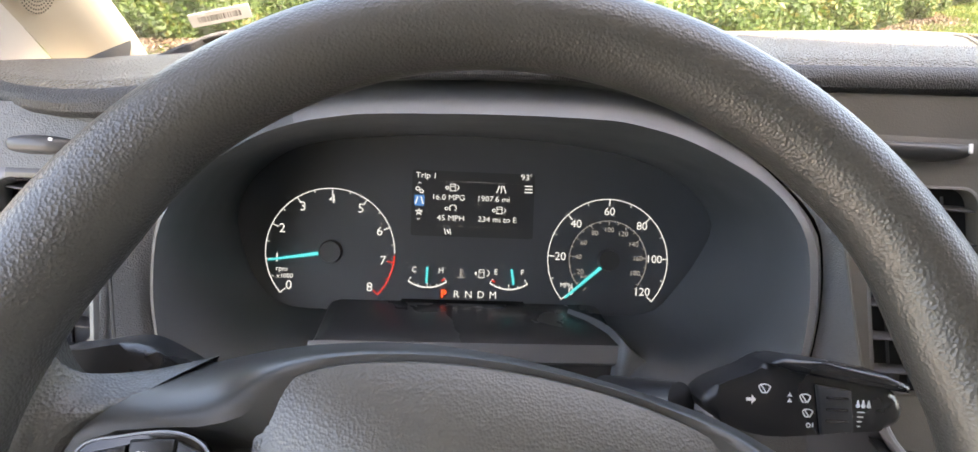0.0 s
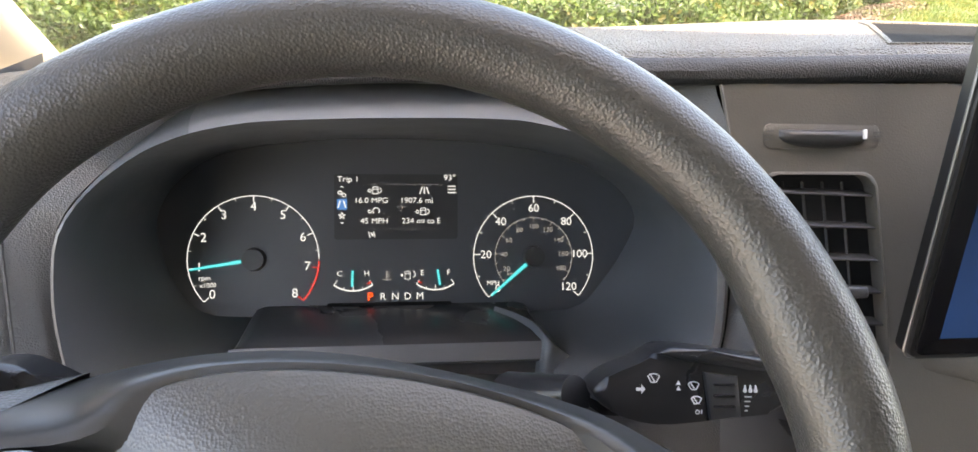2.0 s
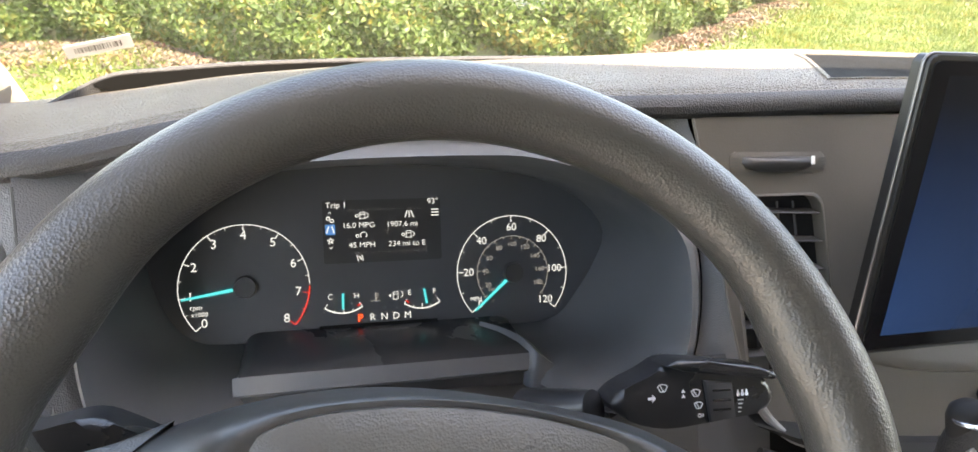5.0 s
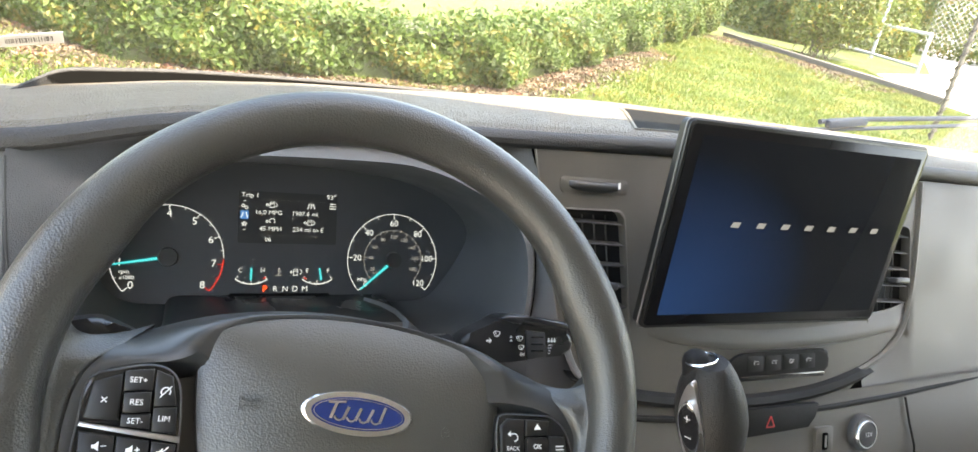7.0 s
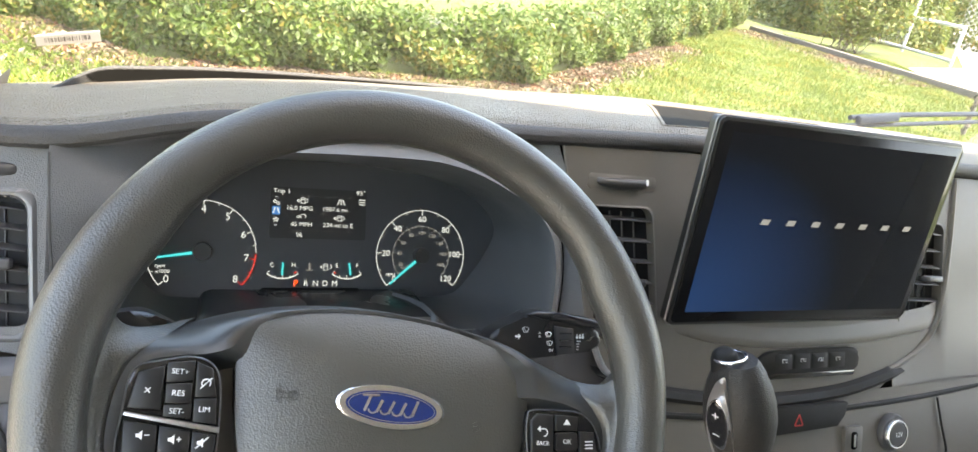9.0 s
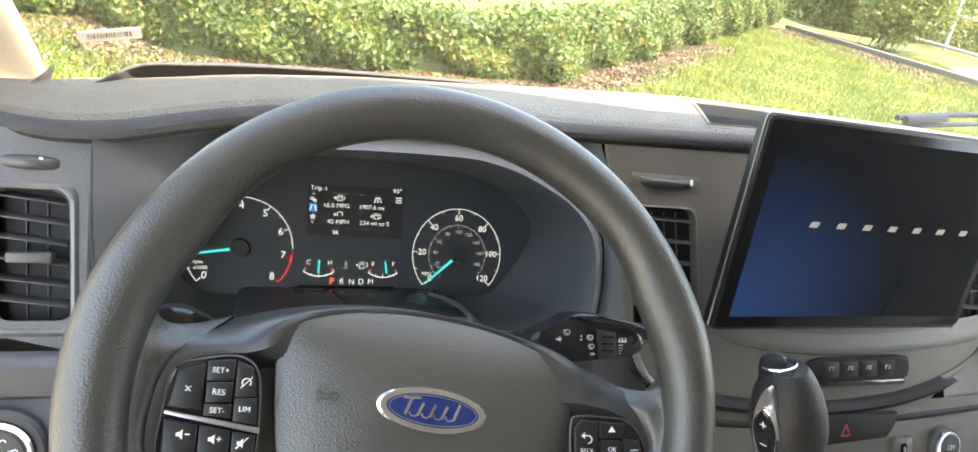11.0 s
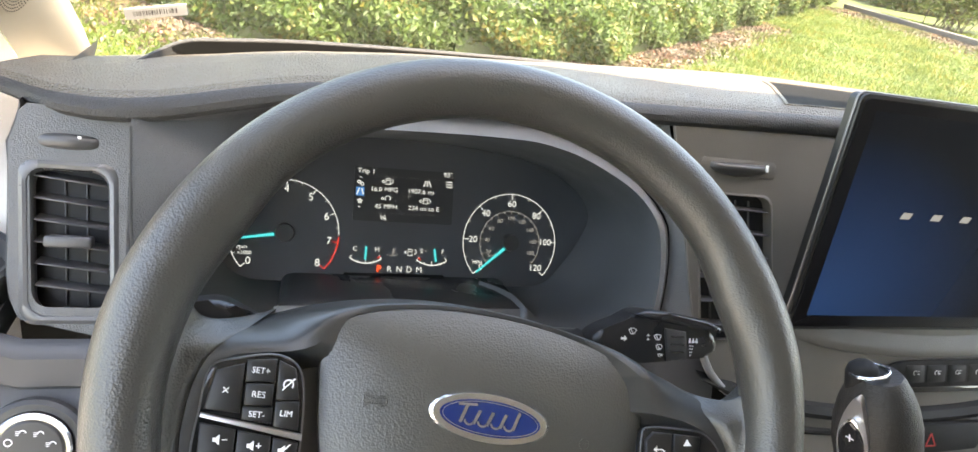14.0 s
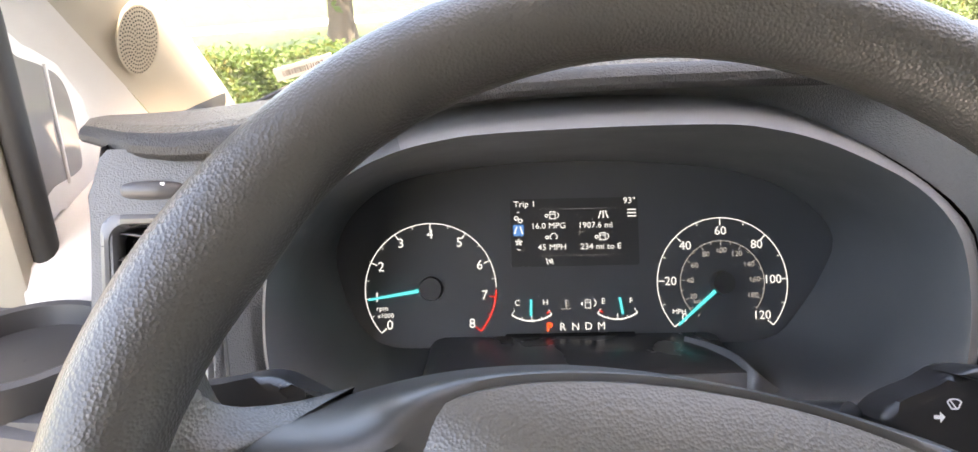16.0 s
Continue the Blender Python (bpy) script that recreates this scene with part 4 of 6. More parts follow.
pod = part("button_pod", prism(closed_curve([(-0.1375, 0.0240), (-0.125, 0.0288), (-0.108, 0.0308), (-0.0975, 0.0250), (-0.0940, 0.010), (-0.0945, -0.020), (-0.100, -0.036), (-0.130, -0.034), (-0.1415, -0.02), (-0.1405, 0.005)], 5), -0.004, 0.0012, PODL, 0.0008), M_GLOSS, wheel, "gloss black button pod")
part("pod_rim", move(tube([Vector((p.x, p.y, 0.0012)) for p in closed_curve([(-0.1375, 0.0240), (-0.125, 0.0288), (-0.108, 0.0308), (-0.0975, 0.0250), (-0.0940, 0.010), (-0.0945, -0.020), (-0.100, -0.036), (-0.130, -0.034), (-0.1415, -0.02), (-0.1405, 0.005)], 5)], 0.0005, 6, closed=True), PODL), M_POD, pod, "thin bright edge")
b = button([(-0.1385, 0.0050), (-0.1350, 0.0230), (-0.1225, 0.0265), (-0.1225, 0.0035)], "cancel_button", pod)
mark("×", -0.1297, 0.0135, 0.0085, b, 0.0038)
b = button([(-0.1215, 0.0280), (-0.1080, 0.0290), (-0.1080, 0.0180), (-0.1215, 0.0178)], "set_plus_button", pod)
mark("SET+", -0.1149, 0.0232, 0.0048, b, 0.0038)
b = button([(-0.1210, 0.0172), (-0.1085, 0.0174), (-0.1085, 0.0072), (-0.1210, 0.0072)], "resume_button", pod, 0.0045)
mark("RES", -0.1149, 0.0122, 0.0050, b, 0.0053)
b = button([(-0.1215, 0.0066), (-0.1080, 0.0066), (-0.1080, -0.0010), (-0.1215, 0.0005)], "set_minus_button", pod)
mark("SET-", -0.1149, 0.0030, 0.0048, b, 0.0038)
b = button([(-0.1070, 0.0285), (-0.0990, 0.0250), (-0.0962, 0.0100), (-0.1070, 0.0100)], "speed_button", pod)
one = arc_band(-0.1018, 0.0172, 0.0022, -130, 130, 0.0006, 14, 0.0002)
stroke(-0.1045, 0.0145, -0.0990, 0.0200, 0.0005, 0.0002, one)
part("button_sign", move(one, PODL @ T(0, 0, 0.0036)), M_WHITE, b, smooth=False)
b = button([(-0.1070, 0.0094), (-0.0960, 0.0094), (-0.0955, -0.0040), (-0.1070, -0.0025)], "limit_button", pod)
mark("LIM", -0.1016, 0.0037, 0.0048, b, 0.0038)
part("silver_bar", prism([(-0.1395, 0.0035), (-0.0935, -0.0055), (-0.0935, -0.0085), (-0.1400, 0.0015)], 0, 0.0045, PODL, 0.001), M_SATIN, pod, "silver divider bar")
for o, sx, sy, plus in (([(-0.1395, -0.001), (-0.1235, -0.004), (-0.1235, -0.024), (-0.1390, -0.020)], -0.1300, -0.0085, 0), ([(-0.1225, -0.0042), (-0.1075, -0.0070), (-0.1075, -0.028), (-0.1225, -0.0245)], -0.1148, -0.0110, 1), ([(-0.1065, -0.0074), (-0.0950, -0.0094), (-0.0960, -0.030), (-0.1065, -0.0285)], -0.1008, -0.0130, 2)):
    b = button(o, "volume_button", pod)
    one = prism([(sx - 0.0030, sy - 0.0009), (sx - 0.0018, sy - 0.0009), (sx, sy - 0.0024), (sx, sy + 0.0024), (sx - 0.0018, sy + 0.0009), (sx - 0.0030, sy + 0.0009)], 0, 0.0002)
    if plus < 2:
        stroke(sx + 0.0010, sy, sx + 0.0034, sy, 0.0005, 0.0002, one)
    if plus == 1:
        stroke(sx + 0.0022, sy - 0.0012, sx + 0.0022, sy + 0.0012, 0.0005, 0.0002, one)
    if plus == 2:
        stroke(sx - 0.0035, sy - 0.0028, sx + 0.0025, sy + 0.0028, 0.0006, 0.0002, one)
    part("button_sign", move(one, PODL @ T(0, 0, 0.0036)), M_WHITE, b, smooth=False)

RP = closed_curve([(0.0870, -0.010), (0.0905, -0.0055), (0.108, -0.0060), (0.1255, -0.0085), (0.1360, -0.020), (0.1390, -0.040), (0.130, -0.055), (0.105, -0.060), (0.090, -0.045), (0.0865, -0.025)], 5)
pod2 = part("button_pod", prism(RP, -0.004, 0.0012, PODR, 0.0008), M_GLOSS, wheel, "gloss black button pod")
part("pod_rim", move(tube([Vector((p.x, p.y, 0.0012)) for p in RP], 0.0005, 6, closed=True), PODR), M_POD, pod2, "thin bright edge")
b = button([(0.0885, -0.012), (0.0935, -0.0075), (0.1045, -0.0085), (0.1040, -0.034), (0.0890, -0.034)], "back_button", pod2, base=PODR)
mark("BACK", 0.0965, -0.0255, 0.0042, b, 0.0038, base=PODR)
one = arc_band(0.0975, -0.0190, 0.0022, 0, 190, 0.0007, 12, 0.0002)
stroke(0.0975, -0.0168, 0.0940, -0.0168, 0.0007, 0.0002, one)
prism([(0.0950, -0.0150), (0.0928, -0.0168), (0.0950, -0.0186)], 0, 0.0002, bm=one)
part("button_sign", move(one, PODR @ T(0, 0, 0.0036)), M_WHITE, b, smooth=False)
b = button([(0.1055, -0.0085), (0.1225, -0.0100), (0.1210, -0.0185), (0.1055, -0.0185)], "up_button", pod2, base=PODR)
part("button_sign", move(prism([(0.1110, -0.0148), (0.1160, -0.0148), (0.1135, -0.0112)], 0, 0.0002), PODR @ T(0, 0, 0.0036)), M_WHITE, b, smooth=False)
b = button(rounded(0.1055, -0.0305, 0.1205, -0.0195, 0.002), "ok_button", pod2, 0.0042, base=PODR)
mark("OK", 0.1128, -0.0250, 0.0050, b, 0.0050, base=PODR)
b = button([(0.1225, -0.0190), (0.1330, -0.0200), (0.1365, -0.0380), (0.1225, -0.0380)], "menu_button", pod2, base=PODR)
one = bmesh.new()
for k in range(3):
    stroke(0.1262, -0.0255 - 0.0020 * k, 0.1318, -0.0255 - 0.0020 * k, 0.0007, 0.0002, one)
part("button_sign", move(one, PODR @ T(0, 0, 0.0036)), M_WHITE, b, smooth=False)
button([(0.1055, -0.0315), (0.1210, -0.0315), (0.1200, -0.0400), (0.1065, -0.0400)], "down_button", pod2, base=PODR)

# ---- column cowl and stalks ----
col = thing("steering_column", "dark plastic steering column cowl behind the wheel", "steering column")
c0, c1 = WM @ Vector((0.0, -0.018, -0.035)), Vector((0.0, -0.055, 1.275))
rows = []
for k in range(9):
    t = k / 8
    p = c0.lerp(c1, t)
    w_, h_ = 0.058 + 0.040 * math.sin(math.pi * min(1, t * 1.2)) ** 0.8, 0.040 + 0.006 * t
    rows.append([p + Vector((w_ * math.copysign(abs(math.cos(a)) ** 0.7, math.cos(a)), 0.4 * h_ * math.sin(a), h_ * math.copysign(abs(math.sin(a)) ** 0.75, math.sin(a)))) for a in [2 * math.pi * j / 40 for j in range(40)]])
part("cowl", loft(rows, close_v=True, cap=True), M_BLACK, col)
rows = []
for y, z, half in ((-0.086, 1.3640, 0.106), (-0.120, 1.3760, 0.104), (-0.170, 1.3990, 0.097), (-0.220, 1.4260, 0.086), (-0.262, 1.4520, 0.074)):
    rows.append([(half * c, y, z + dz) for c, dz in ((-1.0, -0.11), (-1.0, -0.018), (-0.985, -0.006), (-0.94, 0.0), (-0.5, 0.0025), (0, 0.003), (0.5, 0.0025), (0.94, 0.0), (0.985, -0.006), (1.0, -0.018), (1.0, -0.11))])
part("shroud", loft(rows), M_SPOKE, col, "smooth dark shroud behind the wheel")


def stalk(name, label, outline, ring, wing, y, thick):
    """A moulded stalk: a flat bevelled body of the given outline, a twist ring and a thin upper wing."""
    st = thing(name, label, "stalk")
    m = frame_matrix((0.13 if ring else -0.17, y, 1.47), (0.995, -0.06 if ring else 0.06, 0), (0.0, 0.42, 0.907))
    ox = 0.13 if ring else -0.17
    loc = (lambda pts: [((x - ox) * 0.88 + 0.007, (z - 1.47) * 0.80 + 0.001) for x, z in pts]) if ring else (lambda pts: [((x - ox), (z - 1.47) * 1.03) for x, z in pts])
    body = part("stalk_body", prism([(p.x, p.y) for p in closed_curve(loc(outline), 3)], -thick, 0.0, m, 0.0045, 3), M_STALK, st, "satin black moulded body")
    part("wing", prism(loc(wing), -thick * 0.7, 0.003, m, 0.0022, 3), M_STALK, st)
    if ring:
        part("twist_ring", prism(loc(ring), -thick * 0.8, 0.0022, m, 0.0012), M_BLACK, st, "ribbed twist ring")
    root = tube([m @ Vector((-0.045 if ring else 0.045, -0.006, -0.012)), m @ Vector((-0.072 if ring else 0.072, -0.018, -0.050))], [0.010, 0.016], 20)
    part("root", root, M_STALK, st)
    return st, m, loc, body


M_STALK = grained("stalk_black", (0.014, 0.014, 0.015), 0.30, 1500, 0.06, 0.06, "noise")
RO = [(0.078, 1.466), (0.086, 1.476), (0.104, 1.4845), (0.118, 1.4925), (0.138, 1.491), (0.172, 1.482), (0.183, 1.476), (0.187, 1.464), (0.180, 1.4555), (0.160, 1.4525), (0.143, 1.4505), (0.112, 1.448), (0.088, 1.455)]
st, SM, SLOC, sbody = stalk("wiper_stalk", "black wiper stalk with white printed signs", RO,
                            [(0.1375, 1.4795), (0.1565, 1.4770), (0.1585, 1.4530), (0.1410, 1.4505)],
                            [(0.112, 1.4905), (0.120, 1.4940), (0.140, 1.4925), (0.175, 1.4875), (0.188, 1.4815), (0.188, 1.4770), (0.160, 1.4815), (0.125, 1.4860)], -0.243, 0.024)


def sign_at(x, z):
    return SLOC([(x, z)])[0]


def wiper_sign(one, cx, cy, k):
    arc_band(cx, cy - 0.0030 * k, 0.0062 * k, -45, 45, 0.0005, 12, 0.0002, one)
    stroke(cx - 0.0044 * k, cy + 0.0014 * k, cx - 0.0020 * k, cy - 0.0030 * k, 0.0005, 0.0002, one)
    stroke(cx + 0.0044 * k, cy + 0.0014 * k, cx + 0.0020 * k, cy - 0.0030 * k, 0.0005, 0.0002, one)
    stroke(cx - 0.0020 * k, cy - 0.0030 * k, cx + 0.0020 * k, cy - 0.0030 * k, 0.0005, 0.0002, one)
    stroke(cx - 0.0030 * k, cy + 0.0032 * k, cx + 0.0008 * k, cy - 0.0025 * k, 0.0005, 0.0002, one)


one = bmesh.new()
x, y = sign_at(0.1105, 1.4755)
wiper_sign(one, x, y, 0.64)
prism([(x - 0.0085, y - 0.0045), (x - 0.0060, y - 0.0045), (x - 0.0060, y - 0.0030), (x - 0.0040, y - 0.0052), (x - 0.0060, y - 0.0074), (x - 0.0060, y - 0.0060), (x - 0.0085, y - 0.0060)], 0, 0.0002, bm=one)
x, y = sign_at(0.1325, 1.4710)
wiper_sign(one, x, y, 0.60)
prism([(x - 0.0085, y + 0.0005), (x - 0.0062, y + 0.0005), (x - 0.0074, y + 0.0025)], 0, 0.0002, bm=one)
prism([(x - 0.0085, y - 0.0022), (x - 0.0062, y - 0.0022), (x - 0.0074, y - 0.0002)], 0, 0.0002, bm=one)
x, y = sign_at(0.1340, 1.4625)
wiper_sign(one, x, y, 0.56)
arc_band(x + 0.0005, y - 0.0056, 0.0009, 0, 360, 0.0005, 12, 0.0002, one)
stroke(x + 0.0025, y - 0.0064, x + 0.0025, y - 0.0046, 0.0005, 0.0002, one)
part("printed_signs", move(one, SM @ T(0, 0, 0.0002)), M_WHITE, sbody, smooth=False)
one = bmesh.new()
x, y = sign_at(0.1640, 1.4670)
for k in range(3):
    arc_band(x - 0.0026 + 0.0026 * k, y + 0.001, 0.0006, 0, 360, 0.0009, 10, 0.0002, one)
    stroke(x - 0.0026 + 0.0026 * k, y + 0.0036, x - 0.0026 + 0.0026 * k, y + 0.0012, 0.0006, 0.0002, one, taper=2.4)
for k in range(4):
    stroke(x - 0.0028, y - 0.0020 - 0.0022 * k, x + 0.0006 - 0.0006 * k, y - 0.0020 - 0.0022 * k, 0.0005, 0.0002, one)
part("printed_drops", move(one, SM @ T(0, 0, 0.0003)), M_WHITE, sbody, smooth=False)
one = bmesh.new()
for z in (1.4722, 1.4655, 1.4590):
    (x0, y0), (x1, y1) = sign_at(0.1425, z), sign_at(0.1545, z + 0.0005)
    join(one, rbox((x1 - x0, 0.0012, 0.0016), T((x0 + x1) / 2, (y0 + y1) / 2, 0.0024), 0.0005))
part("ring_ribs", move(one, SM), M_STALK, sbody)
LO = [(-0.178, 1.5075), (-0.162, 1.5120), (-0.146, 1.5135), (-0.134, 1.5085), (-0.122, 1.5010), (-0.112, 1.4920), (-0.115, 1.4780), (-0.150, 1.4740), (-0.176, 1.4780)]
st, LSM, LSLOC, lbody = stalk("indicator_stalk", "black indicator stalk behind the wheel", LO, None,
                              [(-0.181, 1.4975), (-0.165, 1.4990), (-0.147, 1.5015), (-0.139, 1.5005), (-0.1355, 1.4950), (-0.139, 1.4850), (-0.181, 1.4830)], -0.286, 0.024)

# ---- centre console panel ----
console = thing("centre_console", "brown-grey moulded centre console panel", "console panel")
VENT_Z0, VENT_Z1 = 1.415, 1.532


def ring_plate(outer, inner, y_of, n=96, centre=None):
    """A plate between two outlines in x and z."""
    c = centre or (sum(p[0] for p in inner) / len(inner), sum(p[1] for p in inner) / len(inner))
    a, b = polar(outer, n, c), polar(inner, n, c)
    return loft([[(p.x, y_of(p.x, p.y), p.y) for p in row] for row in (a, [q * 0.5 + p * 0.5 for p, q in zip(a, b)], b)], close_v=True)


flat_y = lambda x, z: py(z)
vent_in = [(x, z) for x, z in rounded(0.226, VENT_Z0, 0.300, VENT_Z1, 0.010, skew=0.115)]
pass_in = [(x, z) for x, z in rounded(0.664, VENT_Z0, 0.738, VENT_Z1, 0.010, skew=0.02)]
left_zone = [(0.197, 1.583), (0.345, 1.586), (0.345, 1.335), (0.30, 1.352), (0.252, 1.385), (0.232, 1.425), (0.213, 1.510)]
mid_zone = [(0.345, 1.586), (0.62, 1.588), (0.62, 1.335), (0.49, 1.325), (0.345, 1.335)]
right_zone = [(0.62, 1.588), (0.753, 1.590), (0.7505, 1.55), (0.7475, 1.50), (0.741, 1.448), (0.727, 1.415), (0.700, 1.392), (0.62, 1.335)]
bm = ring_plate(left_zone, vent_in, flat_y)
join(bm, ring_plate(right_zone, pass_in, flat_y))
o = bmesh.new()
o.faces.new([o.verts.new((x, py(z), z)) for x, z in mid_zone])
join(bm, o)
bmesh.ops.remove_doubles(bm, verts=bm.verts, dist=0.0004)
part("console_face", bm, M_PANEL, console, smooth=False)
# raised edge that runs round the console
edge = smooth_curve([(0.196, py(1.583) - 0.002, 1.583), (0.212, py(1.51) - 0.002, 1.510), (0.231, py(1.425) - 0.002, 1.425), (0.250, py(1.386) - 0.002, 1.386)], 8)
part("bright_seam", tube(edge, 0.0011, 6), M_PANEL, console)
# lower corner bevel; the light it catches is painted as a pale grey
edge = smooth_curve([(x, py(z) - 0.004, z) for x, z in ((0.2345, 1.424), (0.2405, 1.405), (0.2520, 1.387), (0.272, 1.372), (0.300, 1.3615))], 8)
part("corner_bevel", tube(edge, [0.001] + [0.0034] * (len(edge) - 2) + [0.001], 10), M_LEDGE, console, "bevelled corner of the console, its highlight painted pale")
edge = smooth_curve([(x, py(z), z) for x, z in ((0.754, 1.585), (0.7525, 1.55), (0.7495, 1.50), (0.743, 1.448), (0.729, 1.413), (0.702, 1.389), (0.660, 1.371), (0.62, 1.360))], 8)
part("edge_trim", tube(edge, 0.004, 8), M_PANEL, console)
# dark lower panel between the dials and the console
bm = loft([[(x, py(z) + 0.010, z) for z in (1.28, 1.33, 1.37, 1.40, 1.425)] for x in (0.203, 0.22, 0.24, 0.262)])
part("lower_panel", bm, M_SIDE, dash, "dark panel beside the steering column")
# passenger side of the dashboard
bm = loft([[(x, -0.086, 1.585), (x, py(1.54) + (0.004 if x > 0.745 else 0.05), 1.54), (x, py(1.47) + (0.006 if x > 0.745 else 0.06), 1.47), (x, py(1.40) + (0.004 if x > 0.745 else 0.012), 1.40), (x, py(1.345) + 0.002, 1.345)] for x in (0.665, 0.705, 0.749, 0.762, 0.9, 1.1, 1.3, 1.46)])
part("passenger_panel", bm, M_PANEL, dash, "brown-grey passenger side panel")
bm = loft([[(x, y, z + 0.045 * max(0, x - 0.66)) for y, z in ((py(1.345), 1.350), (py(1.34) - 0.003, 1.338), (py(1.33) - 0.006, 1.325), (py(1.30) - 0.012, 1.29), (py(1.25) - 0.01, 1.24), (py(1.25) + 0.03, 1.0))] for x in (0.235, 0.3, 0.4, 0.5, 0.6, 0.7, 0.8, 1.0, 1.2, 1.46)])
part("lower_console", bm, M_PANEL, dash, "brown-grey lower console")

# curved shelf slot under the screen
slot = smooth_curve([(0.240, -0.003, 1.386), (0.30, -0.005, 1.364), (0.39, -0.006, 1.350), (0.48, -0.006, 1.345), (0.57, -0.006, 1.349), (0.635, -0.006, 1.360), (0.672, -0.003, 1.371)], 8)
ns = len(slot)
rows = []
for i, p in enumerate(slot):
    t = 0.0080 * min(1, i / 5, (ns - 1 - i) / 5) + 0.001
    y = py(p.z)
    rows.append([(p.x, y + 0.006, p.z + t), (p.x, y - 0.003, p.z + t * 0.9), (p.x, y - 0.008, p.z + t * 0.3), (p.x, y - 0.008, p.z - t * 0.2), (p.x, y - 0.002, p.z - t * 0.5), (p.x, y + 0.006, p.z - t * 0.6)])
part("shelf_slot", loft(rows), M_MATT, console, "dark curved shelf slot")
slot = smooth_curve([(0.245, 0, 1.365), (0.32, 0, 1.343), (0.45, 0, 1.333), (0.58, 0, 1.333), (0.70, 0, 1.338), (0.80, 0, 1.345), (1.0, 0, 1.360), (1.3, 0, 1.378)], 8)
part("gap_line", tube([(p.x, py(p.z) - 0.003, p.z) for p in slot], 0.0035, 8), M_MATT, console, "dark gap below the console")


crease = smooth_curve([(0.318, 0, 1.424), (0.40, 0, 1.410), (0.495, 0, 1.404), (0.61, 0, 1.407), (0.70, 0, 1.416), (0.735, 0, 1.424)], 8)
rows = []
for i, p in enumerate(crease):
    t = min(1, i / 6, (len(crease) - 1 - i) / 6)
    rows.append([(p.x, py(p.z + dz) - dy * t + 0.0012, p.z + dz) for dz, dy in ((0.020, 0.0), (0.010, 0.0022), (0.004, 0.0040), (0.0, 0.0044), (-0.004, 0.0036), (-0.007, 0.0))])
part("moulded_crease", loft(rows), M_PANEL, console, "soft crease under the screen")
part("panel_seam", tube([(0.7345, py(1.338) - 0.007, 1.338), (0.739, py(1.31) - 0.011, 1.310), (0.746, py(1.285) - 0.014, 1.285), (0.752, py(1.25) - 0.011, 1.250)], 0.0014, 6), M_MATT, dash, "fine dark joint")

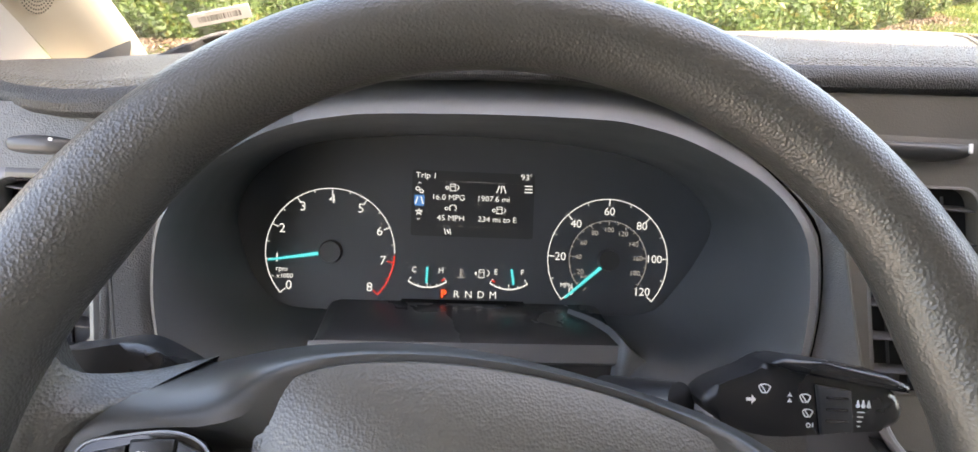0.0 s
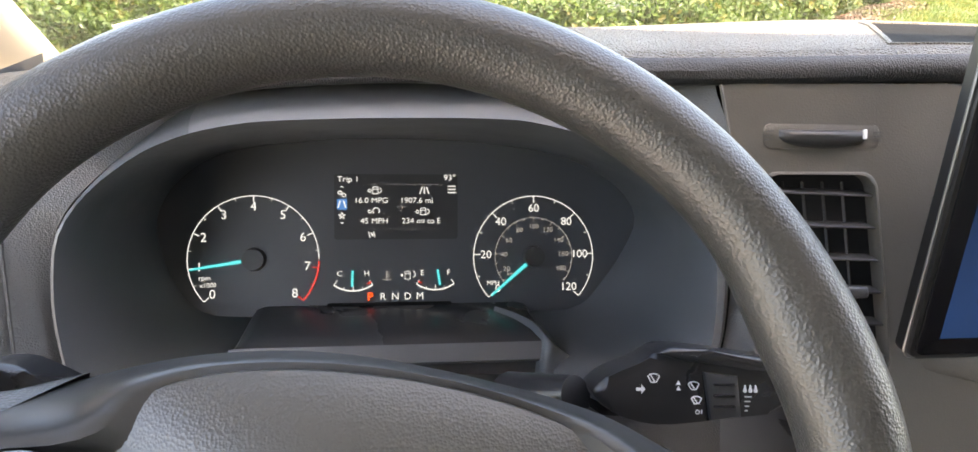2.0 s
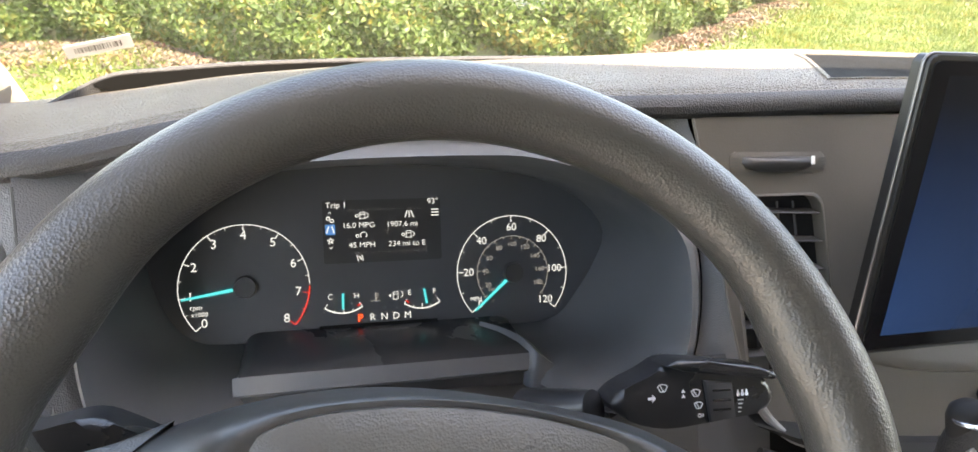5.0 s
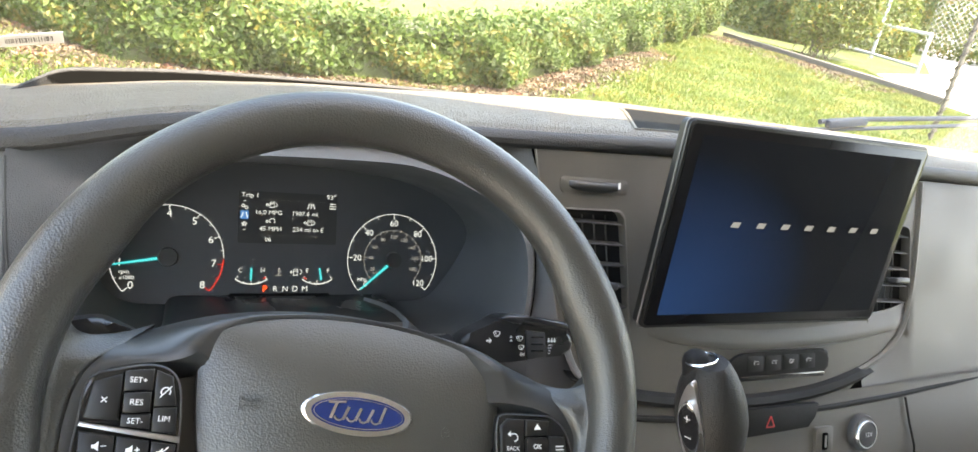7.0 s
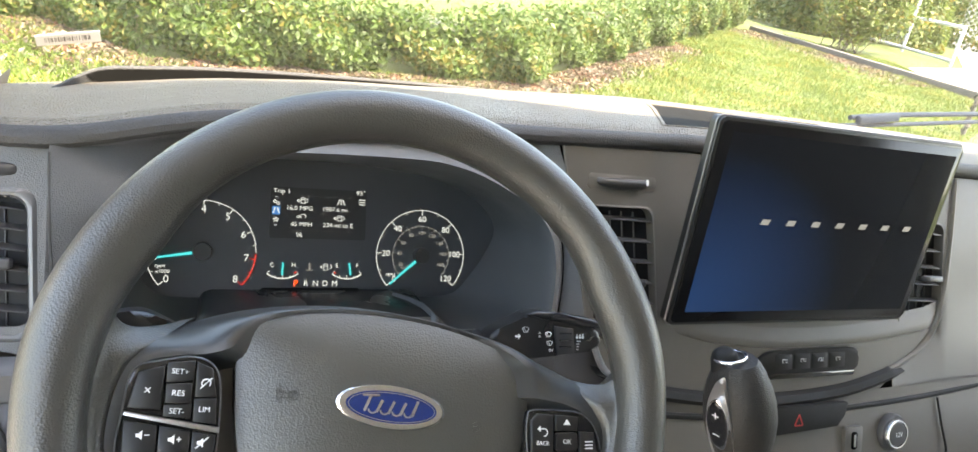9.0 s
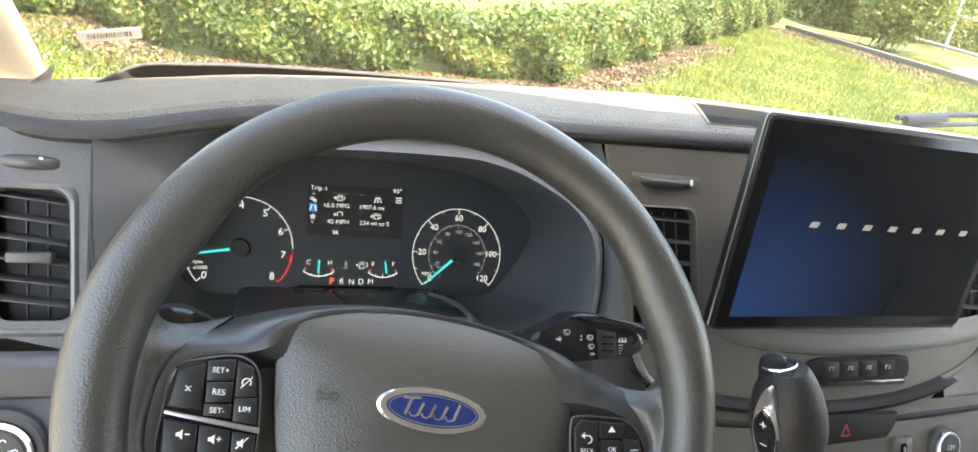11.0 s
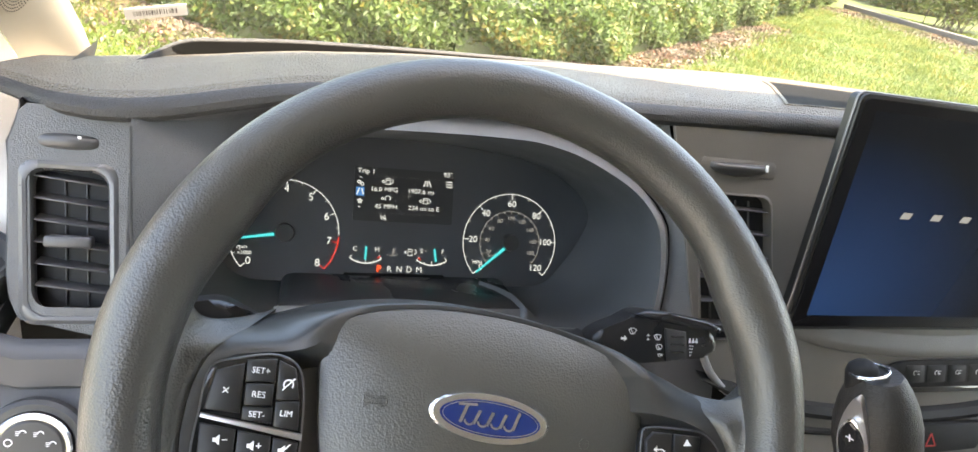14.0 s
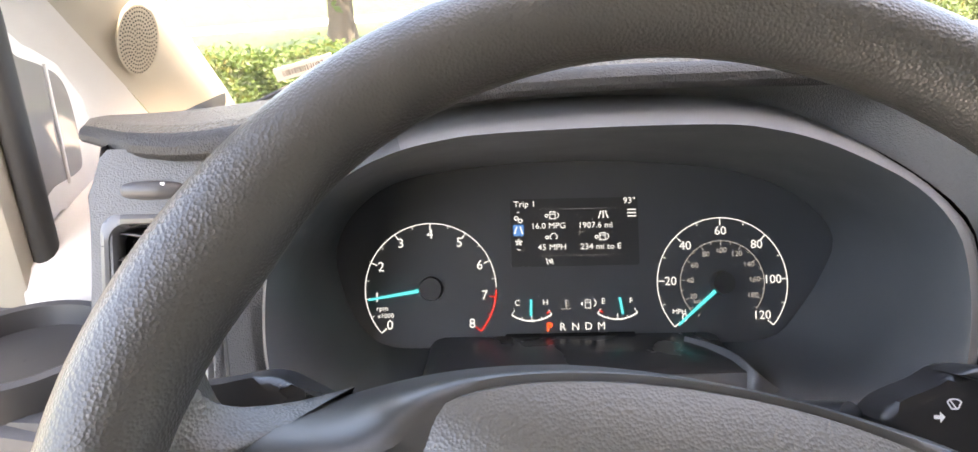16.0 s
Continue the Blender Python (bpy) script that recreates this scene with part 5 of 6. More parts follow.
# ---- air vents ----
def vent(name, x0, x1, z0, z1, skew, knob, thumb, mat, proud, label, slats=6, pm=None, lean=-2.0, first=0.55, gaps=0.15, vanes=4, grip=(0.026, 0.0075)):
    pm = pm or PM
    v = thing(name, label, "air vent", group="dashboard air vents")
    out = rounded(x0, z0, x1, z1, 0.010, 6, skew)
    loc = [(x, pw(z)) for x, z in out]
    c = (sum(p[0] for p in loc) / len(loc), sum(p[1] for p in loc) / len(loc))
    def scaled(dx, z):
        res = []
        for x, y in loc:
            res.append(pm @ Vector((x + math.copysign(min(dx, abs(x - c[0]) * 0.9), x - c[0]) , y + math.copysign(dx, y - c[1]), z)))
        return res
    rows = [scaled(0.0085, -0.002), scaled(0.0082, proud * 0.55), scaled(0.0070, proud), scaled(0.0045, proud + 0.0012), scaled(0.0022, proud + 0.0006), scaled(0.0006, -0.001), scaled(-0.0004, -0.006), scaled(-0.001, -0.014)] if proud else [scaled(0.002, -0.002), scaled(0.0018, 0.0), scaled(0.001, 0.0008), scaled(0.0015, 0.0004), scaled(0, 0.001), scaled(-0.001, -0.012)]
    part("vent_frame", loft(rows, close_v=True), mat, v)
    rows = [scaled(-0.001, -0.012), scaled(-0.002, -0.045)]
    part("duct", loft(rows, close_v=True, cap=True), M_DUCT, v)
    h = (pw(z1) - pw(z0))
    for k in range(slats):
        w_ = pw(z1) - h * (k + first) / (slats + gaps)
        sx = skew * (pw(z1) - w_) * math.cos(TILT_P)
        one = rbox((x1 - x0 - 0.001, 0.0013, 0.016), pm @ pose((x0 + x1) / 2 + sx, w_ + 0.0012, -0.0085, 16, 0, lean), 0.0006)
        part("slat", one, M_SLAT, v)
    for k in range(vanes):
        x = x0 + (x1 - x0) * (k + 1.25) / (vanes + 1.4)
        one = rbox((0.0010, h * 0.94, 0.010), pm @ pose(x + skew * (z1 - z0) / 2, (pw(z1) + pw(z0)) / 2, -0.015, 0, 8, math.degrees(math.atan(skew)) * 0.9), 0.0004)
        part("vane", one, M_SLAT, v)
    kx, kz = knob
    one = rbox((*grip, 0.012), pm @ T(kx, pw(kz), 0.003), 0.0022, 3)
    rbox((0.014, 0.0050, 0.012), pm @ T(kx, pw(kz), -0.006), 0.0012, bm=one)
    part("vent_knob", one, M_SLAT, v, "small grey slider knob")
    if thumb:
        tx0, tx1, tz, dot = thumb
        one = prism([(x, y) for x, y in rounded(tx0 - 0.010, pw(tz) - 0.0078, tx1 + 0.009, pw(tz) + 0.0078, 0.005)], -0.002, 0.0006, pm, 0.0004)
        part("thumbwheel_plate", one, M_SIDE if proud else mat, v)
        n = 20
        rows = []
        for i in range(n + 1):
            t = i / n
            x = tx0 + (tx1 - tx0) * t
            bulge = math.sin(math.pi * min(1, max(0, t))) ** 0.5
            up, down = (0.0058 * (0.55 + 0.45 * bulge),) * 2 if proud else (0.0040, 0.0010 + 0.0062 * bulge)
            rows.append([pm @ Vector((x, pw(tz) + math.cos(a) * (up if math.cos(a) > 0 else down), 0.0006 + 0.0075 * bulge * max(0, math.sin(a)))) for a in [math.pi * j / 10 for j in range(11)]])
        part("thumbwheel", loft(rows), M_SLAT if proud else M_BLACK, v, "dark rounded thumbwheel")
        one = rbox((0.0024, 0.0060, 0.0012), pm @ T(dot, pw(tz) + 0.001, 0.0062), 0.0003)
        part("white_mark", one, M_WHITE, v)
        for px in (tx0 - 0.007, tx1 + 0.007):
            one = bmesh.new()
            for k in range(3):
                stroke(px - 0.003, pw(tz) - 0.0025 + 0.0025 * k, px + 0.003, pw(tz) - 0.002 + 0.0025 * k, 0.0005, 0.0002, one)
            part("printed_sign", move(one, pm @ T(0, 0, 0.0008)), M_SLAT, v, smooth=False)
    return v


vent("air_vent", 0.226, 0.300, VENT_Z0, VENT_Z1, 0.115, (0.279, 1.464), (0.235, 0.294, 1.554, 0.289), M_PANEL, 0.0, "tall rectangular air vent with dark slats in the grey console")
vent("air_vent", 0.664, 0.738, VENT_Z0, VENT_Z1, 0.02, (0.718, 1.470), None, M_PANEL, 0.0, "tall rectangular air vent with dark slats beside the screen")
# left vent sits in its own end block
block = thing("vent_block", "dark end block of the dashboard holding a vent", "dashboard end")
BACK = 0.014      # the block stands back under the overhanging lip
BM_ = PM @ T(0, 0, -BACK / math.cos(TILT_P))
BO = [(-0.214, 1.552), (-0.2825, 1.552), (-0.2831, 1.5461), (-0.2872, 1.5325), (-0.2892, 1.5275), (-0.2878, 1.5150), (-0.2872, 1.4930), (-0.2866, 1.4450), (-0.2845, 1.4320), (-0.2790, 1.4200), (-0.20, 1.402), (-0.207, 1.45)]
lv_in = rounded(-0.2765, 1.4275, -0.2275, 1.5175, 0.010, 5, 0.05)
bm = ring_plate(BO, lv_in, lambda x, z: py(z) + BACK - 0.001, centre=(-0.252, 1.473))
part("block_face", bm, M_DASH, block)
bm = loft([[(x, py(z) + BACK - 0.001, z), (x - 0.0016, py(z) + BACK + 0.0015, z), (x - 0.0022, py(z) + BACK + 0.006, z), (x - 0.001, py(z) + BACK + 0.03, z), (x + 0.004, 0.10, z)] for x, z in BO[1:10]])
part("block_side", bm, M_SIDE, block)
vent("air_vent", -0.2758, -0.2305, 1.4285, 1.5163, 0.05, (-0.2510, 1.4735), (-0.2734, -0.2338, 1.5352, -0.2467), M_VENT, 0.0035, "rectangular air vent with a raised satin frame and dark slats", 6, BM_, -6.5, 0.33, 0.45, 2, (0.029, 0.0080))
part("seam_line", tube([(-0.2145, py(1.547) + 0.001, 1.547), (-0.2125, py(1.49) + 0.001, 1.49), (-0.207, py(1.43) + 0.002, 1.43)], 0.0011, 6), M_BLACK, block)

# ---- touchscreen ----
M_SCREEN = principled("screen_glass", (0.008, 0.008, 0.009), 0.16, spec=0.15)
screen = thing("touchscreen", "large dark touchscreen in a black frame on the console", "screen")
SCM = frame_matrix((0.302, -0.186, 1.441), (1, 0, 0), (0.003, 0.090, 0.996))
SW, SH = 0.328, 0.203
part("housing", prism(rounded(0, 0, SW, SH, 0.006), -0.013, 0.0, SCM, 0.002), M_BUTTON, screen, "black plastic housing")
part("edge_strip", move(tube([Vector((x, y, -0.004)) for x, y in rounded(-0.0006, -0.0006, SW + 0.0006, SH + 0.0006, 0.006)], 0.0012, 6, closed=True), SCM), M_POD, screen, "thin satin edge strip")
glass = part("glass", prism(rounded(0.003, 0.003, SW - 0.003, SH - 0.003, 0.005), 0, 0.0012, SCM, 0.0006), M_SCREEN, screen, "glossy black glass")
m = principled("screen_glow", (0.006, 0.007, 0.010), 0.10)
nt = m.node_tree
tc, mpn, gr_, cr_ = (nt.nodes.new(k) for k in ("ShaderNodeTexCoord", "ShaderNodeMapping", "ShaderNodeTexGradient", "ShaderNodeValToRGB"))
gr_.gradient_type = 'SPHERICAL'
mpn.inputs["Location"].default_value = (-0.02, -0.1, 0)
mpn.inputs["Scale"].default_value = (1.6, 1.2, 0)
nt.links.new(tc.outputs["UV"], mpn.inputs[0])
nt.links.new(mpn.outputs[0], gr_.inputs[0])
nt.links.new(gr_.outputs[0], cr_.inputs[0])
cr_.color_ramp.elements[0].position, cr_.color_ramp.elements[0].color = 0.0, (0.0008, 0.001, 0.0015, 1)
cr_.color_ramp.elements[1].position, cr_.color_ramp.elements[1].color = 1.0, (0.010, 0.045, 0.16, 1)
nt.links.new(cr_.outputs[0], nt.nodes["Principled BSDF"].inputs["Emission Color"])
nt.nodes["Principled BSDF"].inputs["Emission Strength"].default_value = 0.070
nt.nodes["Principled BSDF"].inputs["Specular IOR Level"].default_value = 0.1
bm = bmesh.new()
fc = bm.faces.new([bm.verts.new(p) for p in ((0.016, 0.014, 0.0014), (SW - 0.010, 0.014, 0.0014), (SW - 0.010, SH - 0.012, 0.0014), (0.016, SH - 0.012, 0.0014))])
uvl = bm.loops.layers.uv.new()
for lp, uv in zip(fc.loops, ((0, 0), (1, 0), (1, 1), (0, 1))):
    lp[uvl].uv = uv
part("lit_area", move(bm, SCM), m, glass, "dark blue start-up picture", smooth=False)
for k in range(7):
    x = 0.083 + 0.0330 * k
    one = prism([(x - 0.0062, 0.1055), (x + 0.0040, 0.1055), (x + 0.0062, 0.1110), (x - 0.0040, 0.1110)], 0, 0.0002)
    part("pale_bar", move(one, SCM @ T(0, 0, 0.0016)), M_LITDIM, glass, "pale slanted bar", smooth=False)

# ---- small controls on the console ----
sw = thing("switch_strip", "black strip of push switches with pale signs", "switch panel")
part("strip", prism([(x, pw(z)) for x, z in closed_curve([(0.444, 1.384), (0.458, 1.3945), (0.490, 1.3965), (0.545, 1.3970), (0.587, 1.3965), (0.5955, 1.392), (0.5960, 1.379), (0.589, 1.3725), (0.545, 1.3705), (0.490, 1.3695), (0.458, 1.3710)], 4)], -0.003, 0.004, PM, 0.002), M_MATT, sw)
part("strip_rim", prism([(x, pw(z)) for x, z in rounded(0.458, 1.3680, 0.590, 1.3730, 0.002)], -0.002, 0.005, PM, 0.001), M_GLOSS, sw)
for k in range(4):
    x = 0.481 + 0.0270 * k
    b = part("switch", prism(rounded(x - 0.012, pw(1.3765), x + 0.012, pw(1.3925), 0.002), 0.0036, 0.0044, PM, 0.0003), M_MATT, sw)
    one = bmesh.new()
    arc_band(x, pw(1.3855), 0.0022, -150, 60 + 60 * (k % 3), 0.0006, 12, 0.0002, one)
    stroke(x + 0.0026, pw(1.3845), x + 0.0052, pw(1.3845), 0.0006, 0.0002, one)
    stroke(x + 0.0026, pw(1.387), x + 0.0052, pw(1.387), 0.0006, 0.0002, one)
    part("switch_sign", move(one, PM @ T(0, 0, 0.0046)), M_PRINT, b, smooth=False)
hz = thing("hazard_switch", "black panel with a red triangle switch", "switch")
part("hazard_plate", prism([(x, pw(z)) for x, z in [(0.43, 1.342), (0.573, 1.341), (0.568, 1.327), (0.557, 1.3165), (0.43, 1.312)]], 0.006, 0.014, PM, 0.002), M_MATT, hz)
one = bmesh.new()
tri_ = [(0.491, pw(1.322)), (0.503, pw(1.322)), (0.497, pw(1.333))]
for i in range(3):
    stroke(*tri_[i], *tri_[(i + 1) % 3], 0.0016, 0.0003, one)
part("triangle", move(one, PM @ T(0, 0, 0.0142)), principled("triangle_red", (0.35, 0.02, 0.02), 0.5), hz, smooth=False)
usb = thing("usb_socket", "small black socket in a grey recess", "socket")
UM = PM @ T(0.588, pw(1.2985), 0.006)
part("recess", prism(rounded(-0.014, -0.016, 0.014, 0.016, 0.003), -0.004, 0.0045, UM, 0.001), M_PANEL, usb)
part("port", prism(rounded(-0.004, -0.010, 0.004, 0.010, 0.002), 0.0045, 0.0056, UM, 0.0005), M_DEEP, usb)
part("port_tongue", prism(rounded(-0.0012, -0.007, 0.0012, 0.007, 0.001), 0.0056, 0.0064, UM), M_SATIN, usb)


def round_knob(name, label, m, r, cat="socket"):
    k = thing(name, label, cat)
    def turned(prof, n=40):
        return loft([[m @ Vector((q * math.cos(2 * math.pi * j / n), q * math.sin(2 * math.pi * j / n), z)) for j in range(n)] for q, z in prof], close_v=True, cap=True)
    part("outer_ring", turned([(r * 1.3, -0.004), (r * 1.3, 0.002), (r * 1.2, 0.005), (r * 1.02, 0.005), (r * 1.0, 0.003)]), M_BLACK, k)
    part("chrome_ring", turned([(r, 0.002), (r, 0.008), (r * 0.95, 0.0095), (r * 0.86, 0.0095), (r * 0.83, 0.007)]), M_CHROME, k, "bright metal ring")
    part("cap", turned([(r * 0.82, 0.004), (r * 0.82, 0.0085), (r * 0.76, 0.0098), (r * 0.3, 0.0102), (0.0005, 0.0102)]), M_BLACK, k)
    return k


sock = round_knob("power_socket", "round black power socket cover with chrome ring", PM @ T(0.654, pw(1.3015), 0.007), 0.0175)
part("socket_text", lettering("12V", 0.008, PM @ T(0.654, pw(1.3015), 0.0176), 0.0001), M_PRINT, sock, smooth=False)
ld = round_knob("light_switch", "round headlamp switch with chrome ring", frame_matrix((-0.262, -0.197, 1.354), (1, 0, 0), (0, 0.35, 0.94)), 0.024, "switch")
LM = frame_matrix((-0.262, -0.197, 1.354), (1, 0, 0), (0, 0.35, 0.94)) @ T(0, 0, 0.0104)
one = bmesh.new()
arc_band(-0.012, 0.006, 0.0022, 0, 360, 0.0006, 14, 0.0002, one)
for k, (sx, sy) in enumerate(((-0.004, 0.012), (0.006, 0.011), (0.013, 0.004))):
    arc_band(sx, sy, 0.0018, -90, 90, 0.0006, 10, 0.0002, one)
    for j in range(3):
        stroke(sx - 0.004, sy + 0.0012 - 0.0012 * j, sx - 0.002, sy + 0.0012 - 0.0012 * j, 0.0004, 0.0002, one)
part("printed_signs", move(one, LM), M_WHITE, ld, smooth=False)

# ---- gear lever ----
gear = thing("gear_lever", "black leather-look gear lever knob with chrome trim", "gear lever")
GO = Vector((0.300, -0.302, 1.430))
gax = Vector((-0.29, 0.15, 0.945)).normalized()
gs = Vector((1, 0, 0)); gs = (gs - gax * gs.dot(gax)).normalized(); gf = gax.cross(gs)


def turned(profile, off=(0, 0), n=40):
    """A turned body along the lever: (height, half width, half depth)."""
    return loft([[GO + gax * t + gs * (w_ * math.cos(a) + off[0]) + gf * (d * math.sin(a) + off[1]) for a in [2 * math.pi * j / n for j in range(n)]] for t, w_, d in profile], close_v=True, cap=True)


part("knob", turned([(-0.085, 0.0150, 0.016), (-0.060, 0.0170, 0.019), (-0.040, 0.0215, 0.024), (-0.020, 0.0262, 0.029), (-0.004, 0.0280, 0.031), (0.012, 0.0273, 0.030), (0.026, 0.0245, 0.027), (0.038, 0.0205, 0.022), (0.046, 0.0165, 0.018), (0.0495, 0.0140, 0.015), (0.0505, 0.004, 0.004)]), M_KNOB, gear, "grained black knob")
part("button_cap", turned([(0.036, 0.0110, 0.011), (0.049, 0.0110, 0.0110), (0.054, 0.0095, 0.0095), (0.0572, 0.006, 0.006), (0.058, 0.001, 0.001)], (-0.007, 0.008)), M_MATT, gear, "dark release button")
ring = [GO + gax * (0.0515 - 0.002 * math.sin(a)) + gs * (0.0122 * math.cos(a) - 0.005) + gf * (0.0122 * math.sin(a) + 0.004) for a in [2 * math.pi * j / 40 for j in range(40)]]
part("button_ring", tube(ring, 0.0013, 8, closed=True), M_CHROME, gear, "chrome ring round the button")
part("stem", tube([GO + gax * (-0.30), GO + gax * (-0.15), GO + gax * (-0.07)], [0.026, 0.020, 0.016], 20), M_BLACK, gear)
# satin teardrop with a dark inlay on the driver's side
fn = Vector((-0.99, -0.22, 0.10)); fn = (fn - gax * fn.dot(gax)).normalized()
fu = gax
FMX = frame_matrix(GO + fn * 0.0258 + gax * 0.006, fu.cross(fn), fu)
tear = closed_curve([(0, 0.036), (0.008, 0.020), (0.0120, -0.002), (0.0120, -0.024), (0.0085, -0.056), (-0.0085, -0.056), (-0.0120, -0.024), (-0.0120, -0.002), (-0.008, 0.020)], 6)
def bowed(outline, low, high, shrink=1.0):
    P = [(p.x * shrink, p.y * shrink) for p in outline]
    one = prism(P, low, high, None, 0.0012)
    for v in one.verts:
        v.co.z -= 12.0 * v.co.x ** 2 + 4.0 * v.co.y ** 2
    return move(one, FMX)
part("trim", bowed(tear, -0.010, 0.0035), M_SATIN, gear, "satin silver teardrop trim")
lens_ = closed_curve([(0, 0.019), (0.0078, 0.008), (0.0088, -0.006), (0.0055, -0.020), (0, -0.0255), (-0.0055, -0.020), (-0.0088, -0.006), (-0.0078, 0.008)], 6)
part("inlay_edge", bowed(lens_, 0.0, 0.0048, 1.12), M_CHROME, gear, "bright edge of the inlay")
part("inlay", bowed(lens_, 0.0, 0.0054), M_GLOSS, gear, "dark inlay")
one = bmesh.new()
stroke(-0.003, 0.006, 0.003, 0.006, 0.0009, 0.0002, one); stroke(0, 0.003, 0, 0.009, 0.0009, 0.0002, one); stroke(-0.003, -0.012, 0.003, -0.012, 0.0009, 0.0002, one)
part("inlay_marks", move(one, FMX @ T(0, 0, 0.0050)), M_WHITE, gear, smooth=False)

# ---- cup holder at the dash end ----
cup = thing("cup_holder", "round black cup holder at the end of the dashboard", "cup holder")
CC = Vector((-0.338, -0.120, 1.420))
prof = [(0.0495, 0.004), (0.0525, 0.020), (0.0520, 0.0255), (0.049, 0.0275), (0.0455, 0.026), (0.044, 0.020), (0.040, -0.05), (0.001, -0.052)]
def cup_part(name, rows, label):
    part(name, loft([[CC + Vector((q * math.cos(a), q * math.sin(a) * 1.05, z)) for a in [2 * math.pi * j / 48 for j in range(48)]] for q, z in rows], close_v=True), M_BLACK, cup, label)


cup_part("cup_ring", prof[:6], "rounded rim of the holder")
cup_part("well", [(0.0445, 0.021), (0.0425, 0.0135), (0.001, 0.0135)], "dark round well")

# ---- speaker in the pillar, quarter window and door seal ----
spk = thing("pillar_speaker", "oval perforated speaker grille in the beige pillar", "speaker")
SPY = Vector((0.30, -0.42, 0.72)).normalized()
SPM = frame_matrix((-0.3305, 0.0745, 1.597), SPY.cross(Vector((0.55, -0.60, -0.57))), SPY)
part("grille_plate", prism([(0.0150 * math.cos(a), 0.0345 * math.sin(a)) for a in [2 * math.pi * k / 40 for k in range(40)]], -0.002, 0.0022, SPM, 0.0012), M_TRIM, spk)
one = bmesh.new()
for ring in range(1, 9):
    nn = ring * 6
    for k in range(nn):
        a = 2 * math.pi * k / nn + 0.1 * ring
        x, y = 0.00165 * ring * math.cos(a), 0.0039 * ring * math.sin(a)
        prism([(x + 0.00055 * math.cos(q), y + 0.0009 * math.sin(q)) for q in [2 * math.pi * j / 6 for j in range(6)]], 0.0021, 0.0024, bm=one)
part("perforation", move(one, SPM), M_RUBBER, spk, "rows of small dark holes", smooth=False)

rows = []
for k in range(16):
    z = 1.36 + 0.05 * k
    e = Vector((-0.306 - 0.10 * max(0, z - 1.535), 0.178 - (z - 1.527), z))
    xw = -0.3785 - 0.10 * max(0, z - 1.62)
    yw = min(-0.017, e.y - 0.105)
    row = [e + Vector((-0.045, -0.057, 0)), e + Vector((-0.052, -0.065, 0)), e + Vector((-0.0600, -0.076, 0)), Vector((min(e.x - 0.068, xw + 0.002), e.y - 0.092, z))]
    rows.append(row + [Vector((xw, (row[-1].y - 0.012) * (1 - t) + yw * t, z)) for t in (0.0, 0.5, 1.0)])
bm = loft(rows)
tagged(part("wall_trim", bm, M_DOOR), "off-white plastic trim beside the pillar", "trim", kind="structure")
bm = loft([[(x, y, z) for x in np.linspace(-0.380, -0.270, 6)] for y, z in ((-0.050, 1.428), (-0.048, 1.442), (-0.040, 1.458), (-0.020, 1.472), (0.02, 1.486), (0.08, 1.500), (0.17, 1.515))])
tagged(part("trim_foot", bm, M_DOOR), "off-white foot of the trim sloping down to the shelf", "trim", kind="structure")
bm = tube([(-0.372, -0.0280, 1.38), (-0.372, -0.0280, 1.5), (-0.372, -0.0280, 1.62), (-0.392, -0.050, 2.1)], 0.0092, 12, up=(1, 0, 0))
tagged(part("door_seal", bm, M_RUBBER), "black rubber door seal", "seal", kind="structure")
bm = rbox((0.10, 0.03, 0.85), pose(-0.435, -0.034, 1.70, 0, -2, 0), 0.008)
tagged(part("door_edge", bm, M_TRIM), "beige edge of the open door behind the seal", "door edge", kind="structure")
qw = thing("quarter_window", "small tinted quarter window with rounded white frame", "window")
qc = closed_curve([(-0.026, 1.609), (-0.01, 1.606), (0.019, 1.594), (0.05, 1.574), (0.064, 1.544), (0.06, 1.511), (0.049, 1.489), (0.03, 1.482), (-0.004, 1.485), (-0.026, 1.482)], 4)
QM = frame_matrix((-0.3775, 0, 0), (0, 1, 0), (0, 0, 1))
part("window_frame", prism([(p.x, p.y) for p in qc], -0.003, 0.0030, QM, 0.002), M_DOOR, qw)
part("frame_groove", move(tube([Vector((p.x, p.y, 0.0004)) for p in qc], 0.0011, 6, closed=True, up=(0, 0, 1)), QM), M_SLAT, qw, "fine dark groove round the frame")
gc = closed_curve([(-0.022, 1.6), (-0.005, 1.594), (0.022, 1.584), (0.04, 1.571), (0.045, 1.545), (0.043, 1.515), (0.036, 1.505), (0.002, 1.503), (-0.022, 1.502)], 4)
part("pane", prism([(p.x, p.y) for p in gc], 0.0020, 0.0034, QM, 0.0004), M_DARKGLASS, qw, "dark tinted glass")
part("divider", tube([(-0.3738, 0.0225, 1.586), (-0.3738, 0.0200, 1.500)], 0.0014, 8), M_DOOR, qw, "thin white divider bar")

